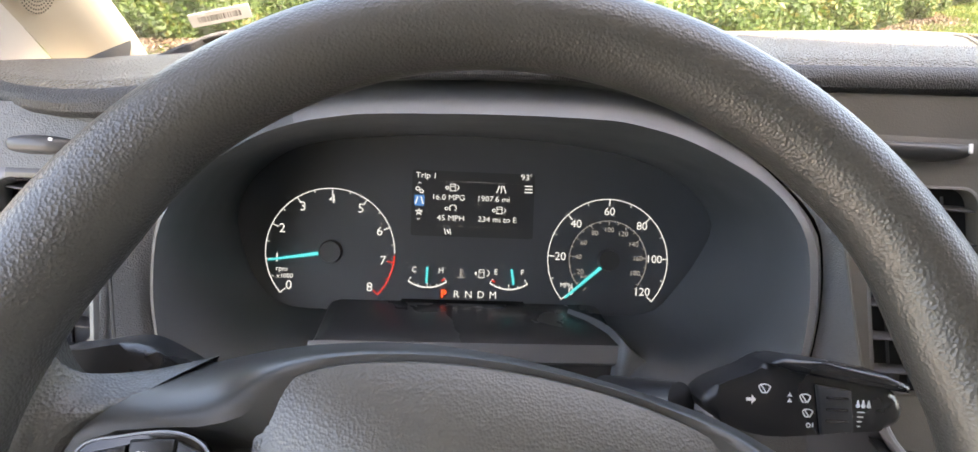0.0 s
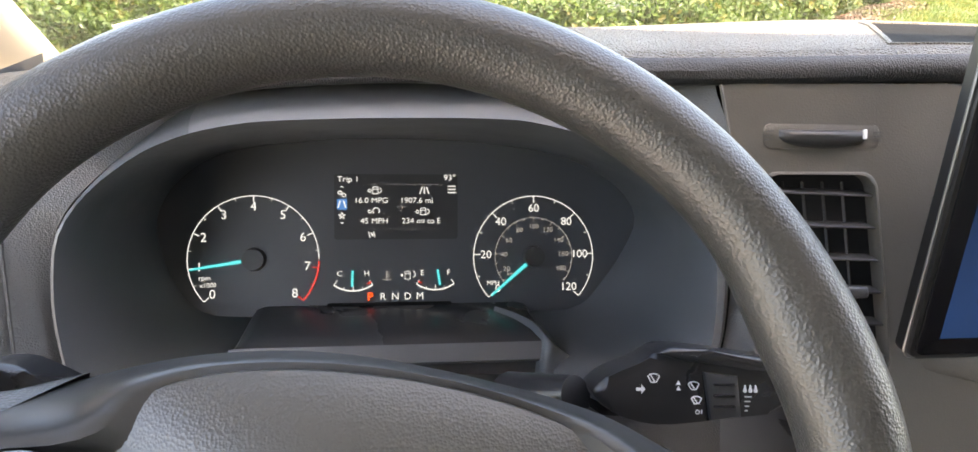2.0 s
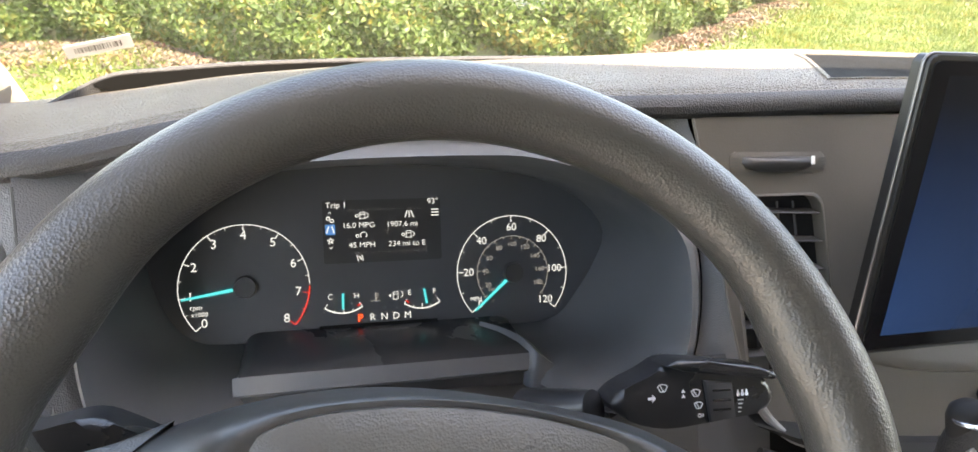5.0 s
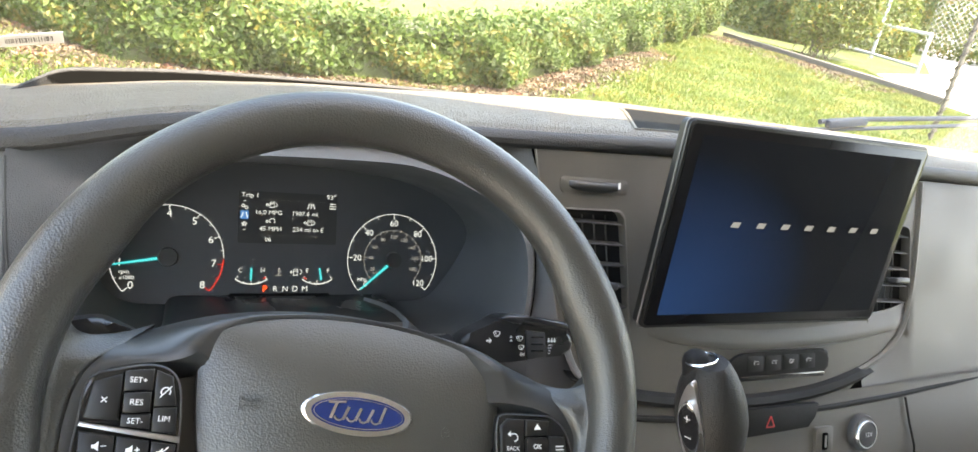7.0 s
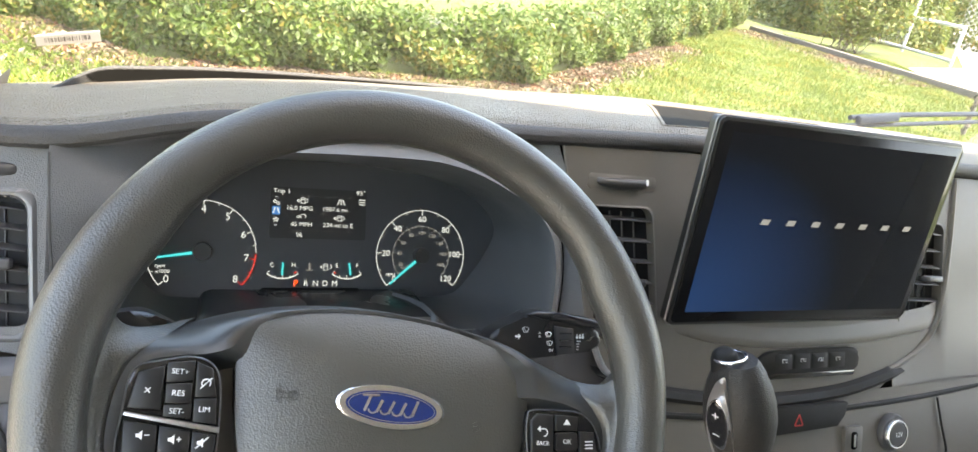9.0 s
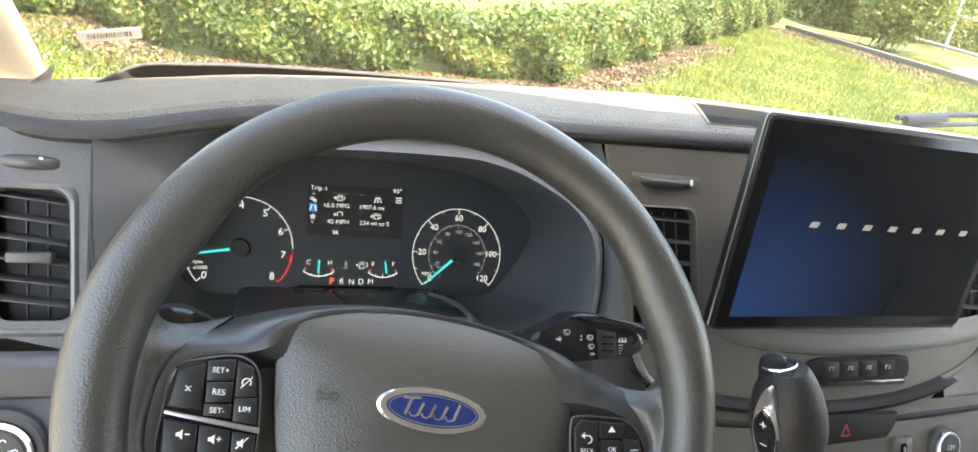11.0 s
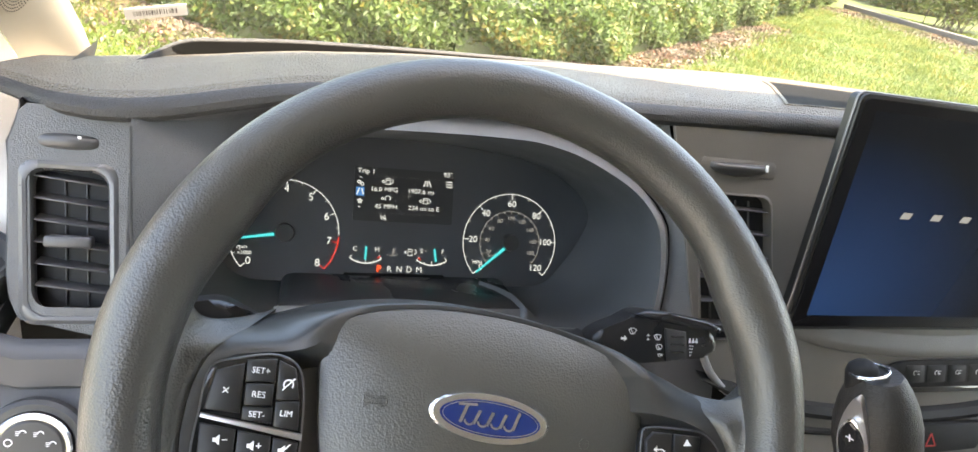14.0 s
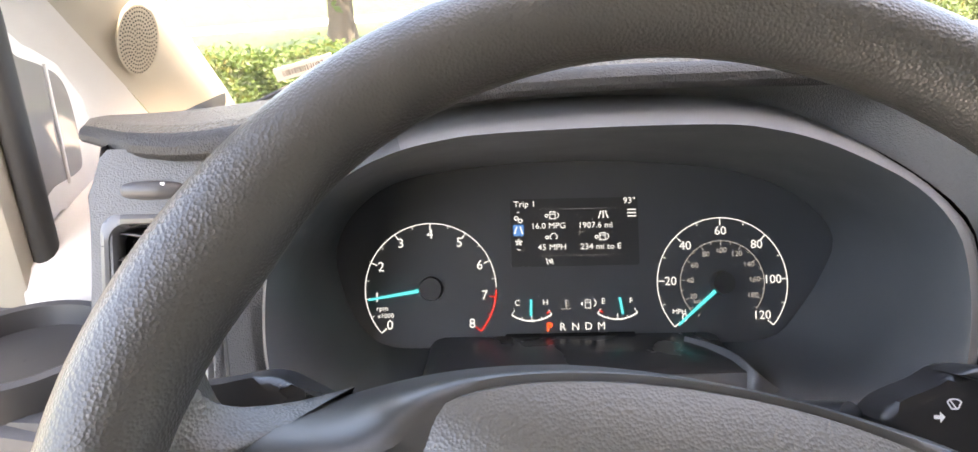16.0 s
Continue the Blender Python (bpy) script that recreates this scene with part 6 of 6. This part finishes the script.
# ---- sticker on the glass ----
stk = thing("window_sticker", "white paper barcode sticker on the windscreen", "sticker")
STM = frame_matrix((-0.2594, 0.2866, 1.5464), (0.932, -0.256, 0.256), (0.0, -0.7071, 0.7071))
part("paper", prism(rounded(-0.0365, -0.0107, 0.0365, 0.0107, 0.0006), 0, 0.0004, STM), M_STICK, stk, smooth=False)
one = bmesh.new()
rs = random.Random(4)
x = -0.026
while x < 0.026:
    w_ = rs.choice((0.0005, 0.0009, 0.0014))
    stroke(x, -0.0045, x, 0.0045, w_, 0.0001, one)
    x += w_ + rs.choice((0.0007, 0.0011, 0.002))
part("bars", move(one, STM @ T(0, 0, 0.0005)), M_INK, stk, "dark printed bars", smooth=False)

# ---- wiper outside ----
wp = thing("windscreen_wiper", "grey wiper arm and blade resting on the windscreen", "wiper")
part("blade", tube([(0.70, 0.335, 1.520), (0.94, 0.335, 1.541), (1.16, 0.335, 1.565), (1.53, 0.335, 1.610)], 0.0045, 8), M_WIPER, wp, "grey rubber blade")
part("arm", tube([(1.06, 0.345, 1.567), (1.175, 0.345, 1.584), (1.35, 0.345, 1.603), (1.56, 0.345, 1.626)], 0.0055, 8), M_WIPER, wp)
part("clip", rbox((0.105, 0.014, 0.017), pose(1.12, 0.333, 1.5745, 0, -9, 0), 0.004), M_WIPER, wp)

# ---- outdoors: lawn, hedge, trees, fence ----
SLOPE = -math.degrees(math.atan(0.055))
G = pose(0, 0, 0, 0, SLOPE, 0)     # the yard falls off gently towards the driver's side


def foliage(name, dark, light, trans=0.45):
    m = bpy.data.materials.new(name)
    m.use_nodes = True
    n, l = m.node_tree.nodes, m.node_tree.links
    b = n["Principled BSDF"]
    g = n.new("ShaderNodeNewGeometry")
    cr = n.new("ShaderNodeValToRGB")
    cr.color_ramp.elements[0].color, cr.color_ramp.elements[1].color = (*dark, 1), (*light, 1)
    cr.color_ramp.elements[1].position = 0.86
    cr.color_ramp.elements.new(1.0).color = (light[0] * 1.7, light[1] * 0.95, light[2], 1)
    tc, nz, ad = n.new("ShaderNodeTexCoord"), n.new("ShaderNodeTexNoise"), n.new("ShaderNodeMath")
    nz.inputs["Scale"].default_value, nz.inputs["Detail"].default_value = 2.2, 3
    l.new(tc.outputs["Object"], nz.inputs[0])
    ad.operation = 'MULTIPLY_ADD'
    ad.inputs[1].default_value = 1.6
    sb = n.new("ShaderNodeMath")
    sb.operation = 'SUBTRACT'
    sb.inputs[1].default_value = 0.80
    l.new(nz.outputs["Fac"], ad.inputs[0]); l.new(g.outputs["Random Per Island"], ad.inputs[2])
    l.new(ad.outputs[0], sb.inputs[0]); l.new(sb.outputs[0], cr.inputs[0])
    l.new(cr.outputs[0], b.inputs["Base Color"])
    b.inputs["Roughness"].default_value = 0.5
    tr, mx = n.new("ShaderNodeBsdfTranslucent"), n.new("ShaderNodeMixShader")
    l.new(cr.outputs[0], tr.inputs[0])
    mx.inputs[0].default_value = trans
    l.new(b.outputs[0], mx.inputs[1])
    l.new(tr.outputs[0], mx.inputs[2])
    l.new(mx.outputs[0], n["Material Output"].inputs[0])
    return m


M_LEAF = foliage("hedge_leaf", (0.030, 0.060, 0.011), (0.086, 0.138, 0.026))
M_LEAF2 = foliage("shrub_leaf", (0.040, 0.070, 0.014), (0.125, 0.165, 0.034))
M_BLADE = foliage("grass_blade", (0.050, 0.088, 0.012), (0.134, 0.178, 0.030), 0.35)
M_LITTER = foliage("leaf_litter", (0.040, 0.028, 0.018), (0.120, 0.084, 0.054), 0.1)
M_BARK = grained("bark", (0.066, 0.053, 0.043), 0.9, 60, 1.0, 0.3, "noise", stretch=(1, 1, 0.25))
M_BARK.node_tree.nodes["Bump"].inputs["Distance"].default_value = 0.03
M_CONC = grained("concrete", (0.42, 0.40, 0.375), 0.85, 90, 0.3, 0.08, "noise")
M_GALV = grained("galvanised", (0.33, 0.34, 0.36), 0.5, 60, 0.1, 0.1, "noise")


def lawn_material():
    m = principled("lawn", (0.15, 0.2, 0.04), 0.9)
    n, l = m.node_tree.nodes, m.node_tree.links
    b = n["Principled BSDF"]
    tc = n.new("ShaderNodeTexCoord")
    a, c = n.new("ShaderNodeTexNoise"), n.new("ShaderNodeTexNoise")
    a.inputs["Scale"].default_value, a.inputs["Detail"].default_value = 0.9, 6
    c.inputs["Scale"].default_value, c.inputs["Detail"].default_value = 40, 4
    l.new(tc.outputs["Object"], a.inputs[0]); l.new(tc.outputs["Object"], c.inputs[0])
    r1, r2, mx = n.new("ShaderNodeValToRGB"), n.new("ShaderNodeValToRGB"), n.new("ShaderNodeMix")
    r1.color_ramp.elements[0].position, r1.color_ramp.elements[0].color = 0.35, (0.056, 0.090, 0.018, 1)
    r1.color_ramp.elements[1].position, r1.color_ramp.elements[1].color = 0.7, (0.112, 0.132, 0.036, 1)
    r2.color_ramp.elements[0].color, r2.color_ramp.elements[1].color = (0.45, 0.45, 0.4, 1), (1.2, 1.2, 1.1, 1)
    mx.data_type, mx.blend_type = 'RGBA', 'MULTIPLY'
    mx.inputs[0].default_value = 1
    l.new(a.outputs["Fac"], r1.inputs[0]); l.new(c.outputs["Fac"], r2.inputs[0])
    l.new(r1.outputs[0], mx.inputs[6]); l.new(r2.outputs[0], mx.inputs[7])
    l.new(mx.outputs[2], b.inputs["Base Color"])
    bp = n.new("ShaderNodeBump")
    bp.inputs["Distance"].default_value, bp.inputs["Strength"].default_value = 0.05, 0.8
    l.new(c.outputs["Fac"], bp.inputs["Height"]); l.new(bp.outputs[0], b.inputs["Normal"])
    return m


M_LAWN = lawn_material()
bm = bmesh.new()
bmesh.ops.create_grid(bm, x_segments=60, y_segments=60, size=400)
tagged(part("ground", move(bm, G @ pose(0, 150, 0)), M_LAWN), "sunlit yellow-green lawn", "ground", kind="structure")


def scatter(name, spots, size, mat, label, category, seed, fold=0.35, kind="stuff"):
    """Many small folded leaves: spots are (place, outward direction)."""
    rng = np.random.default_rng(seed)
    n = len(spots)
    P = np.array([s[0] for s in spots], float)
    N = np.array([s[1] for s in spots], float)
    A = N * 0.9 + rng.normal(size=(n, 3)) * 0.75
    A /= np.linalg.norm(A, axis=1)[:, None]
    U = rng.normal(size=(n, 3))
    U[:, 2] -= 0.5
    U -= A * (U * A).sum(1)[:, None]
    U /= np.linalg.norm(U, axis=1)[:, None]
    V = np.cross(A, U)
    S = (size * rng.uniform(0.6, 1.35, n))[:, None]
    # leaf: base, two sides, tip, folded along the midrib
    verts = np.stack([P - U * S * 0.5, P + V * S * 0.27 + A * S * fold * 0.2, P + U * S * 0.55, P - V * S * 0.27 + A * S * fold * 0.2], 1).reshape(-1, 3)
    i = np.arange(n)[:, None] * 4
    faces = np.concatenate([i + [0, 1, 2], i + [0, 2, 3]], 0)
    me = bpy.data.meshes.new(name)
    me.from_pydata(verts.tolist(), [], faces.tolist())
    me.materials.append(mat)
    ob = new(name, me)
    ob.matrix_world = G
    return tagged(ob, label, category, kind=kind)


rng = np.random.default_rng(7)


def hedge_spots(n, x0, x1, y_of, depth, h_of):
    out = []
    for _ in range(n):
        x = rng.uniform(x0, x1)
        y0, h = y_of(x), h_of(x) * (0.86 + 0.14 * math.sin(x * 3.1) * math.sin(x * 1.3 + 1) + 0.10 * rng.normal())
        u = rng.uniform()
        if u < 0.62:      # front face
            z = h * rng.uniform(0.02, 1.0) ** 0.8
            bulge = 0.12 * math.sin(x * 2.3) + 0.10 * math.sin(x * 5.1 + z * 6) + 0.18 * math.sin(math.pi * min(1, z / h))
            out.append(((x, y0 - bulge + abs(rng.normal()) * 0.10, z), (0, -1, 0.35)))
        elif u < 0.95:    # top
            out.append(((x, y0 + rng.uniform(0, depth), h + rng.normal() * 0.05), (0, -0.2, 1)))
        else:             # loose shoots
            out.append(((x, y0 + rng.uniform(-0.15, depth * 0.4), h + abs(rng.normal()) * 0.10), (0, -0.5, 1)))
    return out


hy = lambda x: 7.30 + 0.88 * max(0, x - 3.6) + min(1.9, 1.5 * max(0, -0.6 - x))
hh = lambda x: 0.70 + 0.045 * max(0, x - 4)
scatter("hedge", hedge_spots(46000, -7, 5.5, hy, 1.1, hh) + hedge_spots(26000, 5.5, 16.2, hy, 1.4, hh), 0.085, M_LEAF, "dense sunlit green hedge of small leaves", "hedge", 11)
# solid core behind the leaves, its dull colour painting the inner shade
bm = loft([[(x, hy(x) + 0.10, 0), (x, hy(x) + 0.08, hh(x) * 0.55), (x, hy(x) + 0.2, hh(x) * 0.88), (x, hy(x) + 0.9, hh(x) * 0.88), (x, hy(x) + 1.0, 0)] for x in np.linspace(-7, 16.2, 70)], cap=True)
tagged(part("hedge_core", move(bm, G), foliage("hedge_shade", (0.035, 0.05, 0.012), (0.06, 0.06, 0.02), 0)), "solid hedge core, coloured for the shade between leaves", "hedge", kind="stuff")
spots = []
for cx, cy, rx, rz, n in ((19.8, 18.6, 1.5, 2.6, 9000), (20.4, 20.6, 1.6, 2.6, 5000), (22.6, 18.0, 1.6, 2.8, 7000), (30.0, 19.0, 2.8, 4.6, 11000), (29.6, 15.6, 2.2, 4.4, 8000), (26.0, 28.0, 3.0, 3.4, 5000), (33.0, 24.0, 3.0, 5.0, 8000)):
    for _ in range(n):
        d = rng.normal(size=3); d /= np.linalg.norm(d); d[2] = abs(d[2])
        k = 1 - abs(rng.normal()) * 0.12 + 0.12 * math.sin(5 * d[0] + 3 * d[2]) * math.sin(4 * d[1])
        spots.append(((cx + d[0] * rx * k, cy + d[1] * rx * k, 0.05 + d[2] * rz * k), tuple(d)))
scatter("shrub_row", spots, 0.17, M_LEAF2, "loose yellow-green shrubs past the hedge end", "shrub", 12)
# thin shrub that leans out over the beam at the hedge end
lean = thing("leaning_shrub", "sparse light-green shrub with bare stems leaning over the beam", "shrub")
lean.matrix_world = G
rs, leaves = random.Random(21), []
for k in range(22):
    foot = Vector((16.1 + rs.uniform(-0.5, 0.6), 14.2 + rs.uniform(-0.3, 0.3), 0))
    top = Vector((15.0 + rs.uniform(0.0, 3.9), 13.9 + rs.uniform(-0.7, 0.7), rs.uniform(0.9, 2.6)))
    path = smooth_curve([foot, foot.lerp(top, 0.5) + Vector((-0.15, 0, 0.35)), top], 8)
    part("stem", tube(path, [0.014 * (1 - 0.8 * i / (len(path) - 1)) for i in range(len(path))], 6), M_BARK, lean)
    for p in path[4:]:
        leaves += [p + Vector((rs.gauss(0, 0.21), rs.gauss(0, 0.21), rs.gauss(-0.03, 0.16))) for _ in range(24)]
crown = scatter("leaves", [(tuple(p), (0, -0.4, 1)) for p in leaves], 0.12, M_LEAF2, "", "", 23, kind="")
crown.parent, crown.matrix_world = lean, G
# lawn blades near the hedge and leaf litter at its foot
spots = []
for _ in range(330000):
    x, y = rng.uniform(-5, 16.7), rng.uniform(4.3, 17)
    if y > hy(x) + 0.1 or (x > 13.8 and y < 12.2 - 1.6 * (16.3 - x)):
        continue
    spots.append(((x, y, 0.0), (0, -0.6, 0.5)))
gr = np.random.default_rng(13)
P0 = np.array([p for p, _ in spots])
n = len(P0)
turn, high, lean = gr.uniform(0, 2 * math.pi, n), gr.uniform(0.035, 0.095, n) * (0.75 + 0.35 * np.sin(P0[:, 0] * 2.1) * np.sin(P0[:, 1] * 1.7)), gr.normal(size=(n, 2)) * 0.035
side = np.stack([np.cos(turn), np.sin(turn), np.zeros(n)], 1) * gr.uniform(0.006, 0.012, n)[:, None]
tip = P0 + np.concatenate([lean, high[:, None]], 1)
me = bpy.data.meshes.new("grass")
me.from_pydata(np.stack([P0 - side, P0 + side, tip], 1).reshape(-1, 3).tolist(), [], np.arange(3 * n).reshape(-1, 3).tolist())
me.materials.append(M_BLADE)
grass = new("grass", me)
grass.matrix_world = G
tagged(grass, "rough sunlit grass blades", "grass", kind="stuff")
spots = [((x := rng.uniform(-4, 9.5), hy(x) - abs(rng.normal()) * (0.42 if x > -0.4 else 0.8) - 0.02, 0.03), (0, -0.1, 1)) for _ in range(15000)]
spots += [((14.1 + 0.15 * (q - 8.7) - abs(rng.normal()) * 0.6, q, 0.03), (0, -0.1, 1)) for q in rng.uniform(9.5, 16.8, 4000)]
scatter("fallen_leaves", spots, 0.07, M_LITTER, "brown fallen leaves at the hedge foot", "fallen leaves", 14)


def tree(x, y, r, h, seed, crown):
    rs = random.Random(seed)
    t = thing("tree", "grey-brown tree trunk with leafy crown behind the hedge", "tree", group="trees behind the hedge")
    t.matrix_world = G @ pose(x, y, 0)
    rows = []
    for k in range(15):
        f = k / 14
        q = r * (1.35 - 0.9 * min(1, f * 8) * 0.35 - 0.35 * f) 
        cxx, cyy = 0.10 * math.sin(f * 3 + seed), 0.08 * math.sin(f * 2.2 + seed * 2)
        rows.append([(cxx + q * math.cos(a) * (1 + 0.10 * math.sin(3 * a + seed) + 0.05 * math.sin(7 * a + 4 * f)), cyy + q * math.sin(a) * (1 + 0.08 * math.cos(4 * a + seed)), f * h) for a in [2 * math.pi * j / 22 for j in range(22)]])
    part("trunk", loft(rows, close_v=True), M_BARK, t)
    limbs = []
    for k in range(6):
        a = 2 * math.pi * k / 6 + rs.uniform(-0.4, 0.4)
        p0 = Vector((0.05, 0.0, h * rs.uniform(0.70, 0.98)))
        p2 = p0 + Vector((math.cos(a) * crown * 0.8, math.sin(a) * crown * 0.8, crown * rs.uniform(0.35, 0.9)))
        p1 = p0.lerp(p2, 0.5) + Vector((0, 0, -0.15 * crown))
        part("limb", tube(smooth_curve([p0, p1, p2], 4), [r * 0.45 * (1 - 0.85 * i / 8) for i in range(9)], 8), M_BARK, t)
        limbs += [p1, p2]
    n = 5200
    g2 = np.random.default_rng(seed)
    P, F = [], []
    for i in range(n):
        c = limbs[g2.integers(len(limbs))]
        p = np.array(c) + g2.normal(size=3) * crown * 0.30
        u = g2.normal(size=3); u /= np.linalg.norm(u)
        w_ = np.cross(u, g2.normal(size=3)); w_ /= np.linalg.norm(w_)
        s = 0.13 * g2.uniform(0.6, 1.4)
        P += [tuple(p - u * s), tuple(p + w_ * s * 0.5), tuple(p + u * s), tuple(p - w_ * s * 0.5)]
        F.append((4 * i, 4 * i + 1, 4 * i + 2, 4 * i + 3))
    me = bpy.data.meshes.new("crown")
    me.from_pydata(P, [], F)
    me.materials.append(M_LEAF)
    cr = new("crown", me)
    cr.parent = t
    return t


tree(0.62, 14.0, 0.35, 4.2, 3, 3.0)
tree(-3.45, 18.0, 0.33, 4.6, 5, 3.2)

bm = rbox((17, 16, 0.05), pose(-1.5, -3.9, -0.005), 0.01)
tagged(part("driveway", move(bm, G), M_CONC), "pale concrete parking bay under the van", "driveway", kind="structure")
# pale drive beyond the lawn and a path
bm = prism([(16.3, 12.2), (14.2, 8.8), (12.6, 4.0), (60, 0), (75, 45), (45, 33), (19.9, 13.2)], -0.04, 0.015, None, 0.01)
tagged(part("road", move(bm, G), M_CONC), "sunlit pale concrete drive", "road", kind="structure")
bm = rbox((60, 5, 0.04), pose(-6, 30, 0.0, 0, 0, 3), 0.01)
tagged(part("pavement", move(bm, G), M_CONC), "sunlit pale road behind the trees", "road", kind="structure")

# chain-link fence and gate
fence = thing("chain_link_fence", "galvanised chain-link fence with a gate by the drive", "fence")
fence.matrix_world = G
def bar(a, b, r, name, parent, mat=M_GALV):
    return part(name, tube([a, b], r, 8), mat, parent)
bar(Vector((9.97, 5.94, 0)), Vector((9.97, 5.94, 3.2)), 0.030, "post", fence, M_WORN)
part("cable", tube([(9.97 + 0.042 * math.cos(k * 0.7), 5.94 + 0.042 * math.sin(k * 0.7), 0.02 + 0.018 * k) for k in range(176)], 0.011, 6), M_RUBBER, fence, "black cable wound round the post")
part("kerb_beam", rbox((0.18, 8.4, 0.20), pose(14.75, 12.8, 0.06, 0, 0, -8.5), 0.02), M_WORN, fence, "weathered low concrete beam")
# low gate frame beyond the beam, taller post and mesh panels behind
GA, GB, GC, GD = Vector((20.6, 15.9, 0)), Vector((19.7, 13.5, 0)), Vector((21.6, 19.8, 0)), Vector((25.0, 13.8, 0))
UP = Vector((0, 0, 1))
for p, h in ((GA, 2.6), (GB, 1.15), (GC, 2.6), (GD, 2.6)):
    bar(p, p + UP * h, 0.05, "post", fence)
for a, b, zs in ((GA, GB, (0.14, 1.08)), (GC, GA, (0.14,)), (GC, GA, (2.5,)), (GA, GD, (2.5,))):
    for z in zs:
        bar(a + UP * z, b + UP * z, 0.05, "rail", fence)
for a, b, z0, z1 in ((GC, GA, 0.2, 2.5), (GA + (GD - GA) * 0.3, GD, 0.75, 2.5)):
    one = bmesh.new()
    L, H, d = (b - a).length, z1 - z0, (b - a).normalized()
    step = 0.20
    for k in range(-int(H / step) - 1, int(L / step) + int(H / step) + 2):
        for s in (1, -1):
            xa = k * step
            t0, t1 = sorted((((0 - xa) / (s * H)), ((L - xa) / (s * H))))
            t0, t1 = max(0, t0), min(1, t1)
            if t1 > t0:
                p, q = (a + d * (xa + s * H * t) + UP * (z0 + H * t) for t in (t0, t1))
                w_ = Vector((0, 0, 0.0055))
                one.faces.new([one.verts.new(v) for v in (p - w_, q - w_, q + w_, p + w_)])
    part("wire_mesh", one, M_GALV, fence, "diamond wire mesh", smooth=False)
